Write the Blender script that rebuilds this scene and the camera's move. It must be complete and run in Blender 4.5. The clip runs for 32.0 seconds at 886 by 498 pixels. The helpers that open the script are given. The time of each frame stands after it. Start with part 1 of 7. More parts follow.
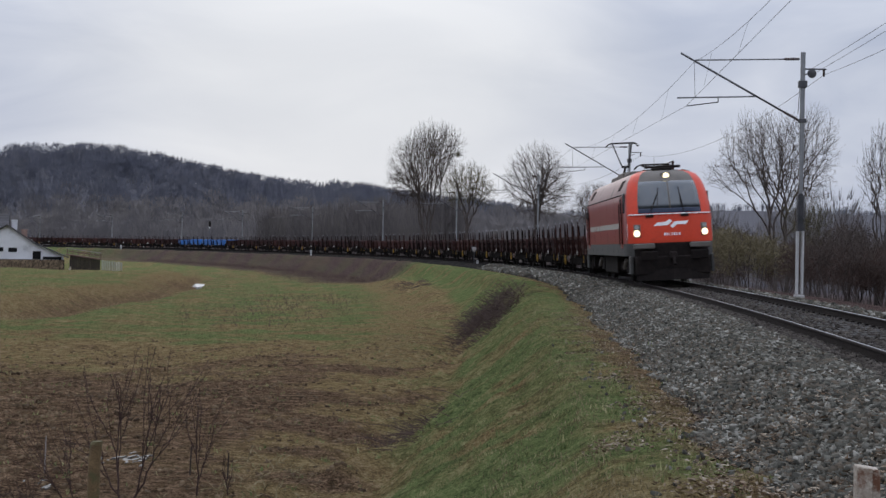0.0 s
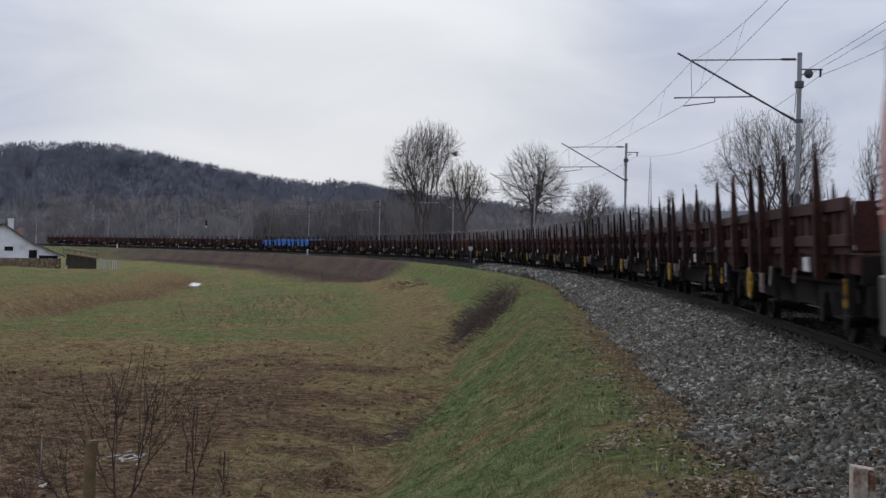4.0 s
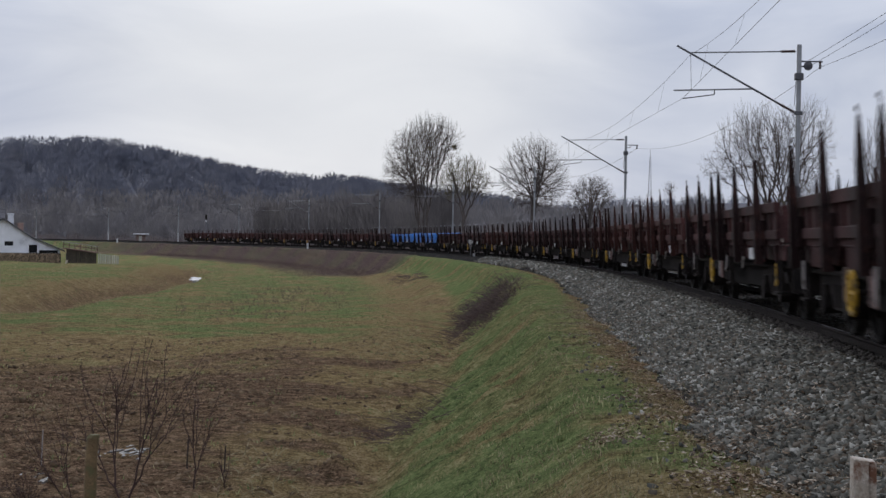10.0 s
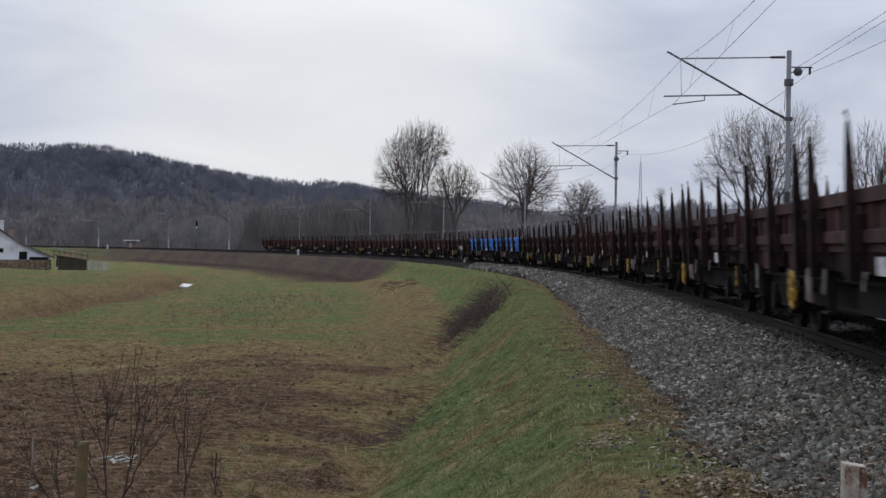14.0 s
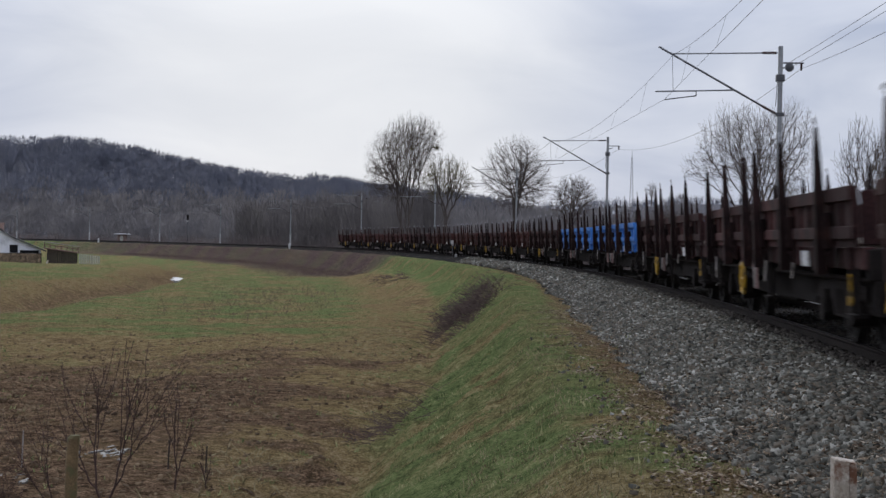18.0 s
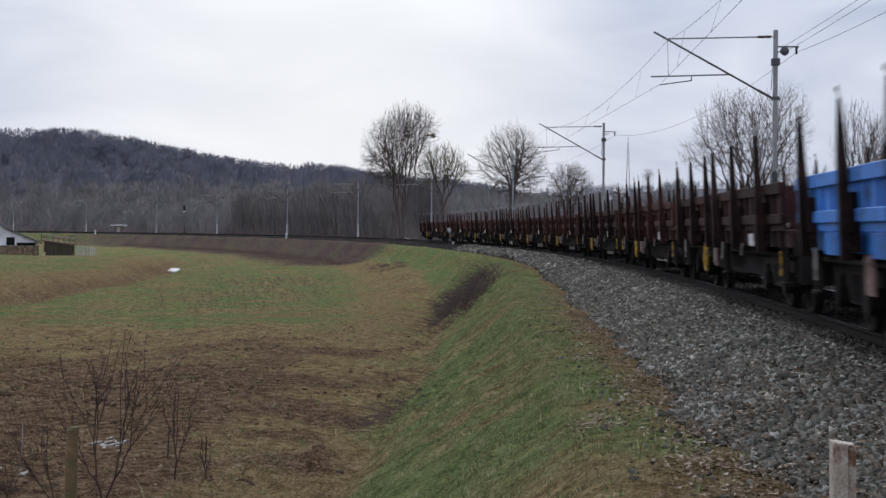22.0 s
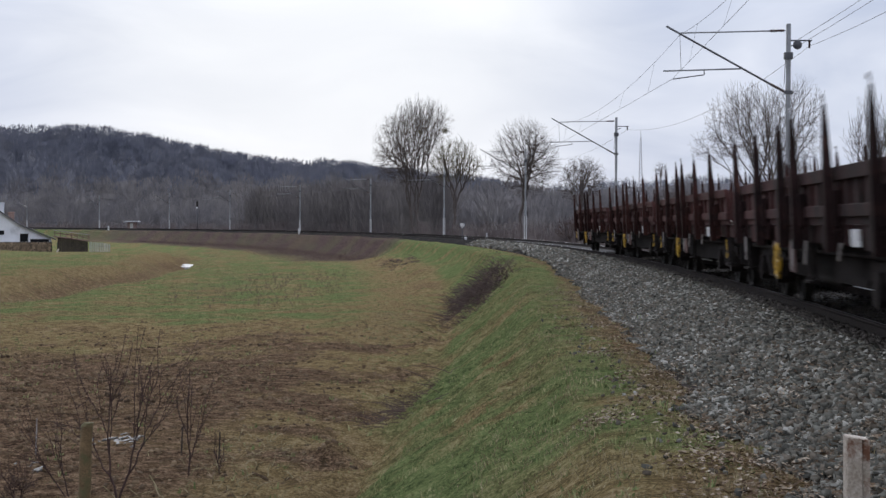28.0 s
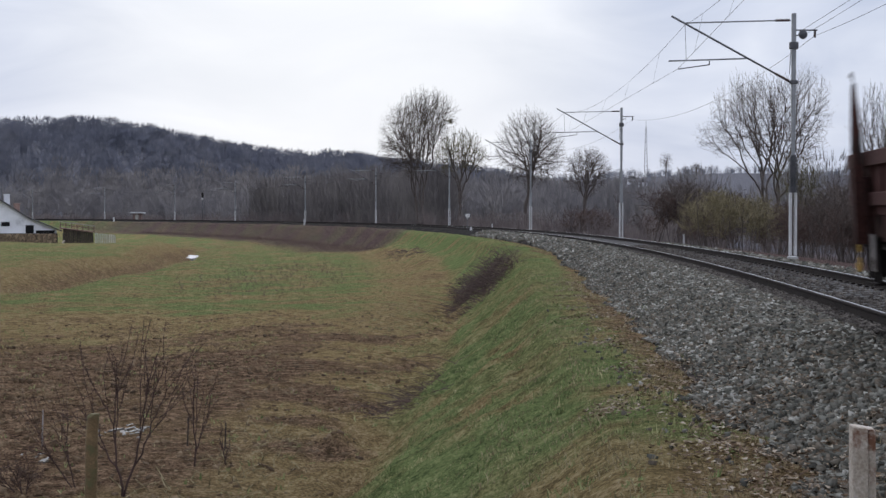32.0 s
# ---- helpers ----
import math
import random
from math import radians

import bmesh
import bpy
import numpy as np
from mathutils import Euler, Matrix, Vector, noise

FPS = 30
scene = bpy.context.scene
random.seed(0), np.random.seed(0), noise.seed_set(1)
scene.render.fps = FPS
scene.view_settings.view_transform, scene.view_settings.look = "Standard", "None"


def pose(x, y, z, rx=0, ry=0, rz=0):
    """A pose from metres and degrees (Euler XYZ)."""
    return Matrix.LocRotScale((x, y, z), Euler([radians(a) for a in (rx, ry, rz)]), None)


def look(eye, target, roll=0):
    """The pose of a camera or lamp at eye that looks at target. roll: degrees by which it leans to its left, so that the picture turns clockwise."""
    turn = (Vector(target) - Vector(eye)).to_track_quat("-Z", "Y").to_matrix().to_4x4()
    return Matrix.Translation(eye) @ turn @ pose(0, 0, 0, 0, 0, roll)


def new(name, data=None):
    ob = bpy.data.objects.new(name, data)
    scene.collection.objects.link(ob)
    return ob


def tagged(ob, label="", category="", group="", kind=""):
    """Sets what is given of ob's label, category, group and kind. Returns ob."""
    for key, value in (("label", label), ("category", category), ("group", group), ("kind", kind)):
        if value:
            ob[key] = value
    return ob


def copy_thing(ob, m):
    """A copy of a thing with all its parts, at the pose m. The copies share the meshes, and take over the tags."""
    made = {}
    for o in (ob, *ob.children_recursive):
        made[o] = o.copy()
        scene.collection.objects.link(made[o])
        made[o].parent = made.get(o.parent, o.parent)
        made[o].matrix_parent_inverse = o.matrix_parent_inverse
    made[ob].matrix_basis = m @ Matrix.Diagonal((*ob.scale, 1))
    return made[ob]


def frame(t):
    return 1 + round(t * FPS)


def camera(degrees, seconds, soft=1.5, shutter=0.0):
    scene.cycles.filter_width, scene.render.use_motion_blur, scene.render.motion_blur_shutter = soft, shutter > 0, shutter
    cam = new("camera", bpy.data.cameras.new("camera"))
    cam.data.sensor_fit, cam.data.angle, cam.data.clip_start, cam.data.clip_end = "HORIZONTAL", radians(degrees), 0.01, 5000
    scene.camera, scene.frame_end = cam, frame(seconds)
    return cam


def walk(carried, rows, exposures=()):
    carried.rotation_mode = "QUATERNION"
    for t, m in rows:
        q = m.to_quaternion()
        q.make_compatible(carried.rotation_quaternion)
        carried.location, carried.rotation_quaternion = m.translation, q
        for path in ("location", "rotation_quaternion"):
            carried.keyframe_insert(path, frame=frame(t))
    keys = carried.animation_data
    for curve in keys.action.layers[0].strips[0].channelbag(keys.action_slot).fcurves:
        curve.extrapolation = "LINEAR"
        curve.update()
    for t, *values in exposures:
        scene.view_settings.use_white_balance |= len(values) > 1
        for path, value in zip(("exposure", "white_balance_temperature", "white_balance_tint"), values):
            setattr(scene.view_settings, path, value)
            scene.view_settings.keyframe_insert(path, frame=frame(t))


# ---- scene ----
# ---------------------------------------------------------------- camera and walk
cam = camera(31.27, 32.0, soft=1.45, shutter=0.8)
EYE = (0.0, 0.0, 1.177)
# seconds, heading to the left, tilt, roll, in degrees: a hand-held long lens
PATH = [
    (0, 0.2431, -0.0524, 0.980),
    (0.5, 0.2087, -0.0341, 1.084),
    (1, 0.1367, -0.0303, 1.100),
    (1.5, 0.0918, 0.0355, 1.226),
    (2, 0.0980, 0.0458, 1.116),
    (2.5, 0.1005, -0.0269, 1.100),
    (3, 0.1223, -0.0192, 1.257),
    (3.5, 0.1326, -0.0418, 1.141),
    (5.5, 0.1019, -0.1155, 1.039),
    (6, 0.0560, -0.1364, 1.292),
    (6.5, -0.0788, -0.1678, 1.217),
    (7, -0.0897, -0.2346, 0.999),
    (7.5, 0.0010, -0.2638, 1.265),
    (8, -0.0009, -0.2575, 1.502),
    (8.5, 0.0356, -0.2593, 1.387),
    (9, 0.0522, -0.2710, 1.125),
    (9.5, 0.0695, -0.2908, 1.020),
    (10, 0.1129, -0.3069, 0.890),
    (10.5, 0.1495, -0.2947, 0.944),
    (11, 0.1656, -0.2372, 0.988),
    (11.5, 0.1449, -0.1862, 1.204),
    (12, 0.0824, -0.1620, 1.183),
    (12.5, -0.1483, -0.1374, 1.256),
    (13, -0.1868, -0.1000, 1.221),
    (13.5, -0.1936, -0.0944, 1.110),
    (14, -0.2195, -0.0820, 0.794),
    (14.5, -0.2208, -0.0867, 0.718),
    (16.5, -0.4823, -0.1409, 1.029),
    (17, -0.5004, -0.1516, 0.973),
    (17.5, -0.4942, -0.1967, 0.855),
    (18, -0.5397, -0.2777, 0.970),
    (18.5, -0.6232, -0.3536, 0.841),
    (19, -0.6891, -0.4368, 1.039),
    (19.5, -0.7473, -0.4999, 1.007),
    (20, -0.7691, -0.5200, 0.928),
    (20.5, -0.7338, -0.6033, 0.817),
    (21, -0.6693, -0.6635, 0.640),
    (21.5, -0.6387, -0.6845, 0.585),
    (22, -0.6493, -0.7206, 0.327),
    (22.5, -0.7392, -0.7604, 0.556),
    (23, -0.9591, -0.7400, 0.693),
    (23.5, -1.0343, -0.7349, 0.874),
    (24, -1.0638, -0.6464, 0.834),
    (24.5, -0.8360, -0.6295, 0.727),
    (25, -0.5814, -0.6647, 0.684),
    (25.5, -0.5376, -0.7347, 0.572),
    (27.5, -0.2994, -0.8955, 0.154),
    (28, -0.1908, -0.8953, 0.162),
    (28.5, -0.1610, -0.9062, 0.077),
    (29, -0.1580, -0.9257, 0.015),
    (29.5, -0.1637, -0.9336, 0.094),
    (30, -0.1132, -0.9446, -0.154),
    (30.5, -0.0436, -1.0223, -0.207),
    (31, 0.0603, -1.1048, -0.231),
    (31.5, 0.1429, -1.2040, -0.326),
    (32, 0.0000, -1.2353, 0.051),
]


def aim(turn, tilt, roll):
    a, b = radians(turn), radians(tilt)
    way = Vector((-math.sin(a) * math.cos(b), math.cos(a) * math.cos(b), math.sin(b)))
    return look(EYE, Vector(EYE) + way * 50, roll)


EXPOSURE = [(0, -0.09), (14, -0.06), (20, 0.05), (25, 0.2), (28, 0.21), (32, 0.22)]
walk(cam, [(t, aim(a, b, c)) for t, a, b, c in PATH], EXPOSURE)

# ---------------------------------------------------------------- world and sun
SUN_AZ, SUN_EL = radians(-7), radians(24)     # behind the cloud, ahead of the lens


def build_world():
    w = bpy.data.worlds.new("overcast_sky")
    w.use_nodes = True
    nt = w.node_tree
    nt.nodes.clear()
    out = nt.nodes.new("ShaderNodeOutputWorld")
    bg = nt.nodes.new("ShaderNodeBackground")
    sky = nt.nodes.new("ShaderNodeTexSky")
    sky.sky_type = 'NISHITA'
    sky.sun_disc = False
    sky.sun_elevation = SUN_EL
    sky.sun_rotation = SUN_AZ
    co = nt.nodes.new("ShaderNodeTexCoord")
    mp = nt.nodes.new("ShaderNodeMapping")
    mp.inputs["Scale"].default_value = (1.0, 1.0, 3.2)
    nt.links.new(co.outputs["Generated"], mp.inputs["Vector"])
    n1 = nt.nodes.new("ShaderNodeTexNoise")
    n1.inputs["Scale"].default_value = 6.5
    n1.inputs["Detail"].default_value = 5.0
    n1.inputs["Roughness"].default_value = 0.5
    n1.inputs["Distortion"].default_value = 0.6
    nt.links.new(mp.outputs[0], n1.inputs["Vector"])
    ramp = nt.nodes.new("ShaderNodeValToRGB")
    ramp.color_ramp.elements[0].position = 0.32
    ramp.color_ramp.elements[0].color = (0.47, 0.53, 0.68, 1)
    ramp.color_ramp.elements[1].position = 0.68
    ramp.color_ramp.elements[1].color = (0.70, 0.745, 0.86, 1)
    nt.links.new(n1.outputs["Fac"], ramp.inputs[0])
    # the brighter place in the cloud where the sun stands
    dot = nt.nodes.new("ShaderNodeVectorMath")
    dot.operation = 'DOT_PRODUCT'
    nt.links.new(co.outputs["Generated"], dot.inputs[0])
    dot.inputs[1].default_value = (math.sin(radians(-4)) * math.cos(radians(8)), math.cos(radians(-4)) * math.cos(radians(8)), math.sin(radians(8)))
    mr = nt.nodes.new("ShaderNodeMapRange")
    mr.inputs["From Min"].default_value = 0.976
    mr.inputs["From Max"].default_value = 1.0
    mr.inputs["To Min"].default_value = 0.0
    mr.inputs["To Max"].default_value = 0.64
    mr.interpolation_type = 'SMOOTHSTEP'
    nt.links.new(dot.outputs["Value"], mr.inputs[0])
    glow = nt.nodes.new("ShaderNodeMix")
    glow.data_type = 'RGBA'
    nt.links.new(mr.outputs[0], glow.inputs[0])
    nt.links.new(ramp.outputs[0], glow.inputs[6])
    glow.inputs[7].default_value = (0.95, 0.965, 0.98, 1)
    mix = nt.nodes.new("ShaderNodeMix")
    mix.data_type = 'RGBA'
    mix.inputs[0].default_value = 0.08
    sc = nt.nodes.new("ShaderNodeVectorMath")
    sc.operation = 'SCALE'
    sc.inputs["Scale"].default_value = 0.03
    nt.links.new(sky.outputs[0], sc.inputs[0])
    nt.links.new(glow.outputs[2], mix.inputs[6])
    nt.links.new(sc.outputs[0], mix.inputs[7])
    # an overcast sky is about three times as bright overhead as at the horizon
    xyz = nt.nodes.new("ShaderNodeSeparateXYZ")
    nt.links.new(co.outputs["Generated"], xyz.inputs[0])
    up = nt.nodes.new("ShaderNodeMapRange")
    up.inputs["From Min"].default_value = 0.12
    up.inputs["From Max"].default_value = 0.9
    up.inputs["To Min"].default_value = 1.0
    up.inputs["To Max"].default_value = 2.6
    nt.links.new(xyz.outputs["Z"], up.inputs[0])
    nt.links.new(mix.outputs[2], bg.inputs[0])
    nt.links.new(up.outputs[0], bg.inputs[1])
    nt.links.new(bg.outputs[0], out.inputs[0])
    scene.world = w


build_world()
sun_data = bpy.data.lights.new("sun", 'SUN')
sun_data.energy = 0.5
sun_data.angle = radians(25)
sun_data.color = (1.0, 0.96, 0.9)
sun = new("sun", sun_data)
sun.matrix_world = look((math.sin(SUN_AZ) * 100, math.cos(SUN_AZ) * 100, 100 * math.tan(SUN_EL)), (0, 0, 0))

# ---------------------------------------------------------------- the line of the track
RADIUS, BEND, ABEAM, BEARING = 649.56, 1.41e-6, 4.318, -0.1061
CANT = 0.086                                   # the outer rail's rise
S_MIN, S_MAX = -1200, 1600
_s = np.arange(S_MIN, S_MAX + 1, 1.0)
_c = np.where(_s < -60, 0, np.where(_s > 470, 0, 1 / RADIUS + BEND * _s))
_h = np.concatenate([[0], np.cumsum((_c[1:] + _c[:-1]) / 2)])
_h = _h - _h[-S_MIN] + BEARING + math.pi / 2
_x = np.concatenate([[0], np.cumsum((np.cos(_h[1:]) + np.cos(_h[:-1])) / 2)])
_y = np.concatenate([[0], np.cumsum((np.sin(_h[1:]) + np.sin(_h[:-1])) / 2)])
_x = _x - _x[-S_MIN] + ABEAM * math.cos(BEARING)
_y = _y - _y[-S_MIN] + ABEAM * math.sin(BEARING)


def line_at(s, u=0.0):
    """Ground plan: s metres along the line from beside the camera, u metres outwards of its middle."""
    h = np.interp(s, _s, _h)
    return np.interp(s, _s, _x) + u * np.sin(h), np.interp(s, _s, _y) - u * np.cos(h), h


def on_line(s, u=0.0, z=0.0):
    """The pose at that place, x along the line (up the line, away), y to its left."""
    x, y, h = line_at(s, u)
    return Matrix.LocRotScale((float(x), float(y), z), Euler((0, 0, float(h))), None)


def line_coords(x, y):
    """The inverse of line_at, for arrays."""
    x, y = np.asarray(x, float), np.asarray(y, float)
    keep = (_s >= -80) & (_s <= 520)
    sx, sy, sh, ss = _x[keep], _y[keep], _h[keep], _s[keep]
    s_out, u_out = np.empty(x.size), np.empty(x.size)
    xf, yf = x.ravel(), y.ravel()
    for a in range(0, xf.size, 4000):
        d = (xf[a:a + 4000, None] - sx) ** 2 + (yf[a:a + 4000, None] - sy) ** 2
        i = d.argmin(1)
        dx, dy = xf[a:a + 4000] - sx[i], yf[a:a + 4000] - sy[i]
        s_out[a:a + 4000] = ss[i] + dx * np.cos(sh[i]) + dy * np.sin(sh[i])
        u_out[a:a + 4000] = dx * np.sin(sh[i]) - dy * np.cos(sh[i])
    return s_out.reshape(x.shape), u_out.reshape(x.shape)


def step(a, b, v):
    t = np.clip((np.asarray(v, float) - a) / (b - a), 0, 1)
    return t * t * (3 - 2 * t)


def wave(x, y, size, seed):
    """Smooth cheap noise, about -1 to 1."""
    r = np.random.RandomState(seed)
    out = np.zeros(np.shape(x))
    for _ in range(7):
        a, k, p = r.uniform(0, 6.28), r.uniform(0.6, 1.8) * 6.28 / size, r.uniform(0, 6.28)
        out = out + np.sin((x * np.cos(a) + y * np.sin(a)) * k + p)
    return out / 4.0


def brook_x(y):
    return np.interp(y, [60, 80, 113, 133, 162, 200], [-24.5, -21.9, -21.4, -23.0, -25.9, -29.5]) + 0.5 * np.sin(y / 6)


# scarps that run down the bank: foot at (s, u), how far s grows with u, u of the top, depth, length
SCARPS = ((55.2, -7.9, 4.4, -5.4, 0.62, 7.0), (113.0, -9.6, 5.6, -6.2, 0.5, 6.0), (28.2, -7.9, 2.1, -6.3, 0.38, 3.5))


def scarp_z(s, u):
    """Hollows in the bank: a steep near edge, then a slow rise back to the slope."""
    out = 0.0
    for s0, u0, k, u1, deep, far in SCARPS:
        d = s - s0 - (u - u0) * k
        side = step(u0 - 0.9, u0 + 0.3, u) * step(u1 + 0.7, u1 - 0.3, u)
        out = out - deep * side * step(0.0, 0.7, d) * np.exp(-np.maximum(d - 1.2, 0) / far)
        out = out + 0.22 * side * np.exp(-((d + 0.9) / 1.3) ** 2)
    return out


def ground_z(x, y, s, u):
    """Height of the land: the bank that carries the line, the low field inside its curve, the wooded hill beyond."""
    prof_u = [-700, -250, -120, -40, -16, -10.5, -8.6, -7.4, -6.6, -4.6, -3.8, -2.0, 2.2, 3.2, 4.6, 6.5, 10, 16, 40, 6500]
    prof_z = [-3.4, -3.3, -3.0, -2.75, -2.6, -2.45, -2.55, -2.5, -1.95, -0.68, -0.62, -0.8, -0.6, -0.28, -0.35, -0.5, -1.3, -1.9, -2.2, -2.2]
    shoulder = step(-7.2, -4.6, u) * step(-1.5, -2.5, u)
    toe = np.interp(s, [8, 14, 25, 40, 60], [0.55, 0.3, -0.1, -0.4, -0.5])
    z = np.interp(u - toe * shoulder, prof_u, prof_z) + 0.2 * step(20, 8, s) * shoulder
    field = step(-9, -14, u)
    z = z + field * (0.10 * wave(x, y, 14, 3) + 0.05 * wave(x, y, 5, 4))
    # the terrace left of the brook, and the brook's own channel
    brook = brook_x(y)
    z = z + field * 0.85 * step(brook - 0.5, brook - 3.6, x) * step(66, 80, y) * step(187, 172, y)
    z = z - field * 0.45 * np.exp(-((x - brook) / 1.1) ** 2) * step(76, 90, y) * step(215, 190, y)
    z = z - field * 0.3 * np.exp(-((x + 0.161 * y) / 1.6) ** 2) * step(112, 140, y) * step(186, 174, y)
    z = z + step(-4.4, -5.0, u) * step(-10, -8, u) * step(70, 50, s) * (0.08 * wave(x, y, 1.6, 7) + 0.06 * wave(x, y, 0.75, 8))
    z = z + 0.28 * step(42, 75, s) * step(-6.2, -4.6, u) * step(-2.0, -2.7, u)
    z = z + 0.85 * np.exp(-((u + 7.7) / 1.35) ** 2) * step(74, 104, s) * step(170, 140, s) + scarp_z(s, u)
    bank = step(-3.6, -4.2, u) * step(-10, -7, u)
    z = z + bank * (0.06 * wave(x, y, 4, 5) + 0.05 * wave(x, y, 11, 6))
    hill = 3 + 9 * step(75, 10, x) + 22 * np.exp(-((x + 165) / 95) ** 2) + 1.6 * np.sin(x / 31) + 6 * np.exp(-((x + 38) / 42) ** 2)
    z = z + hill * step(430, 680, y) * step(15, 60, u) + 34 * step(700, 1350, y) * step(-60, 160, x)
    return z
# ---------------------------------------------------------------- materials
def principled(name, build):
    m = bpy.data.materials.new(name)
    m.use_nodes = True
    nt = m.node_tree
    build(nt, nt.nodes["Principled BSDF"])
    return m


def node(nt, kind, links=(), **values):
    n = nt.nodes.new(kind)
    for k, v in values.items():
        n.inputs[k.replace("_", " ")].default_value = v
    for sock, src in links:
        nt.links.new(src, n.inputs[sock])
    return n


def surface(name, dark, light, scale=6.0, rough=0.7, metal=0.0, bump=0.2, fine=60.0, stain=None, stain_at=0.62, stain_scale=2.0, per_object=0.0, coat=0.0, spec=0.25):
    """A worn surface: two scales of grain between two colours, an optional stain, and fine relief."""
    def build(nt, b):
        co = node(nt, "ShaderNodeTexCoord")
        n1 = node(nt, "ShaderNodeTexNoise", [("Vector", co.outputs["Object"])], Scale=scale, Detail=4.0, Roughness=0.6)
        n2 = node(nt, "ShaderNodeTexNoise", [("Vector", co.outputs["Object"])], Scale=fine, Detail=2.0)
        add = node(nt, "ShaderNodeMath", [(0, n1.outputs["Fac"]), (1, n2.outputs["Fac"])])
        half = node(nt, "ShaderNodeMapRange", [("Value", add.outputs[0])], From_Min=0.72, From_Max=1.28)
        mix = nt.nodes.new("ShaderNodeMix")
        mix.data_type = 'RGBA'
        mix.inputs[6].default_value = (*dark, 1)
        mix.inputs[7].default_value = (*light, 1)
        nt.links.new(half.outputs[0], mix.inputs[0])
        col = mix.outputs[2]
        if stain:
            n3 = node(nt, "ShaderNodeTexNoise", [("Vector", co.outputs["Object"])], Scale=stain_scale, Detail=5.0, Roughness=0.65)
            m3 = node(nt, "ShaderNodeMapRange", [("Value", n3.outputs["Fac"])], From_Min=stain_at - 0.06, From_Max=stain_at + 0.06)
            mx = nt.nodes.new("ShaderNodeMix")
            mx.data_type = 'RGBA'
            nt.links.new(m3.outputs[0], mx.inputs[0])
            nt.links.new(col, mx.inputs[6])
            mx.inputs[7].default_value = (*stain, 1)
            col = mx.outputs[2]
        if per_object:
            oi = node(nt, "ShaderNodeObjectInfo")
            pr = node(nt, "ShaderNodeMapRange", [("Value", oi.outputs["Random"])], To_Min=1 - per_object, To_Max=1 + per_object)
            hs = node(nt, "ShaderNodeHueSaturation", [("Color", col), ("Value", pr.outputs[0])])
            col = hs.outputs[0]
        nt.links.new(col, b.inputs["Base Color"])
        b.inputs["Roughness"].default_value = rough
        b.inputs["Metallic"].default_value = metal
        b.inputs["Specular IOR Level"].default_value = spec
        if coat:
            b.inputs["Coat Weight"].default_value = coat
        if bump:
            bp = node(nt, "ShaderNodeBump", [("Height", add.outputs[0])], Strength=bump, Distance=0.02)
            nt.links.new(bp.outputs[0], b.inputs["Normal"])
    return principled(name, build)


def glossy(name, colour, rough, spec):
    def build(nt, b):
        b.inputs["Base Color"].default_value = (*colour, 1)
        b.inputs["Roughness"].default_value = rough
        b.inputs["Specular IOR Level"].default_value = spec
    return principled(name, build)


M_WAGON = surface("brown_wagon_paint", (0.022, 0.010, 0.010), (0.064, 0.027, 0.025), 1.3, 0.8, fine=30, stain=(0.020, 0.013, 0.012), stain_at=0.55, stain_scale=1.1, per_object=0.4, spec=0.12)
M_RUSTRED = surface("faded_red_wagon_paint", (0.032, 0.014, 0.0125), (0.078, 0.031, 0.0275), 1.3, 0.8, fine=30, stain=(0.036, 0.017, 0.014), stain_at=0.57, stain_scale=1.2, per_object=0.35, spec=0.12)
M_BLUE = surface("blue_wagon_paint", (0.026, 0.12, 0.38), (0.055, 0.22, 0.60), 1.3, 0.55, fine=30, stain=(0.028, 0.06, 0.13), stain_at=0.6, stain_scale=1.6, per_object=0.12)
M_STAKE = surface("stake_steel", (0.007, 0.005, 0.005), (0.026, 0.013, 0.012), 3.0, 0.8, spec=0.08, fine=40, stain=(0.050, 0.022, 0.017), stain_at=0.62, per_object=0.4)
M_STAKE_RED = surface("red_brown_stake_steel", (0.012, 0.007, 0.006), (0.044, 0.017, 0.014), 3.0, 0.8, spec=0.08, fine=40, stain=(0.012, 0.009, 0.008), stain_at=0.6, per_object=0.4)
M_STAKE_TIP = surface("bright_stake_tip", (0.18, 0.18, 0.19), (0.34, 0.34, 0.35), 9, 0.5, 0.3)
M_PLANK = surface("worn_deck_planks", (0.09, 0.075, 0.06), (0.2, 0.17, 0.14), 3, 0.9, fine=50)
M_DARK = surface("dirty_black_underframe", (0.008, 0.007, 0.0068), (0.026, 0.020, 0.018), 4, 0.9, per_object=0.3, spec=0.1)
M_WHEEL = surface("dark_wheel_steel", (0.008, 0.007, 0.006), (0.026, 0.021, 0.018), 6, 0.7, spec=0.15)
M_YELLOW = surface("yellow_paint", (0.28, 0.155, 0.012), (0.46, 0.27, 0.022), 6, 0.6, stain=(0.09, 0.06, 0.02), stain_at=0.54, stain_scale=7)
M_LABEL = surface("grimy_white_plate", (0.42, 0.41, 0.40), (0.62, 0.61, 0.6), 8, 0.7, stain=(0.18, 0.15, 0.13), stain_at=0.6, stain_scale=6)
M_FADED = surface("faded_pink_plate", (0.11, 0.065, 0.058), (0.24, 0.155, 0.14), 5, 0.8, stain=(0.05, 0.03, 0.028), stain_at=0.58, stain_scale=5, per_object=0.4)
M_PALE = surface("pale_grey_fitting", (0.15, 0.13, 0.12), (0.32, 0.29, 0.27), 6, 0.7, stain=(0.08, 0.06, 0.05), stain_at=0.58, stain_scale=5)
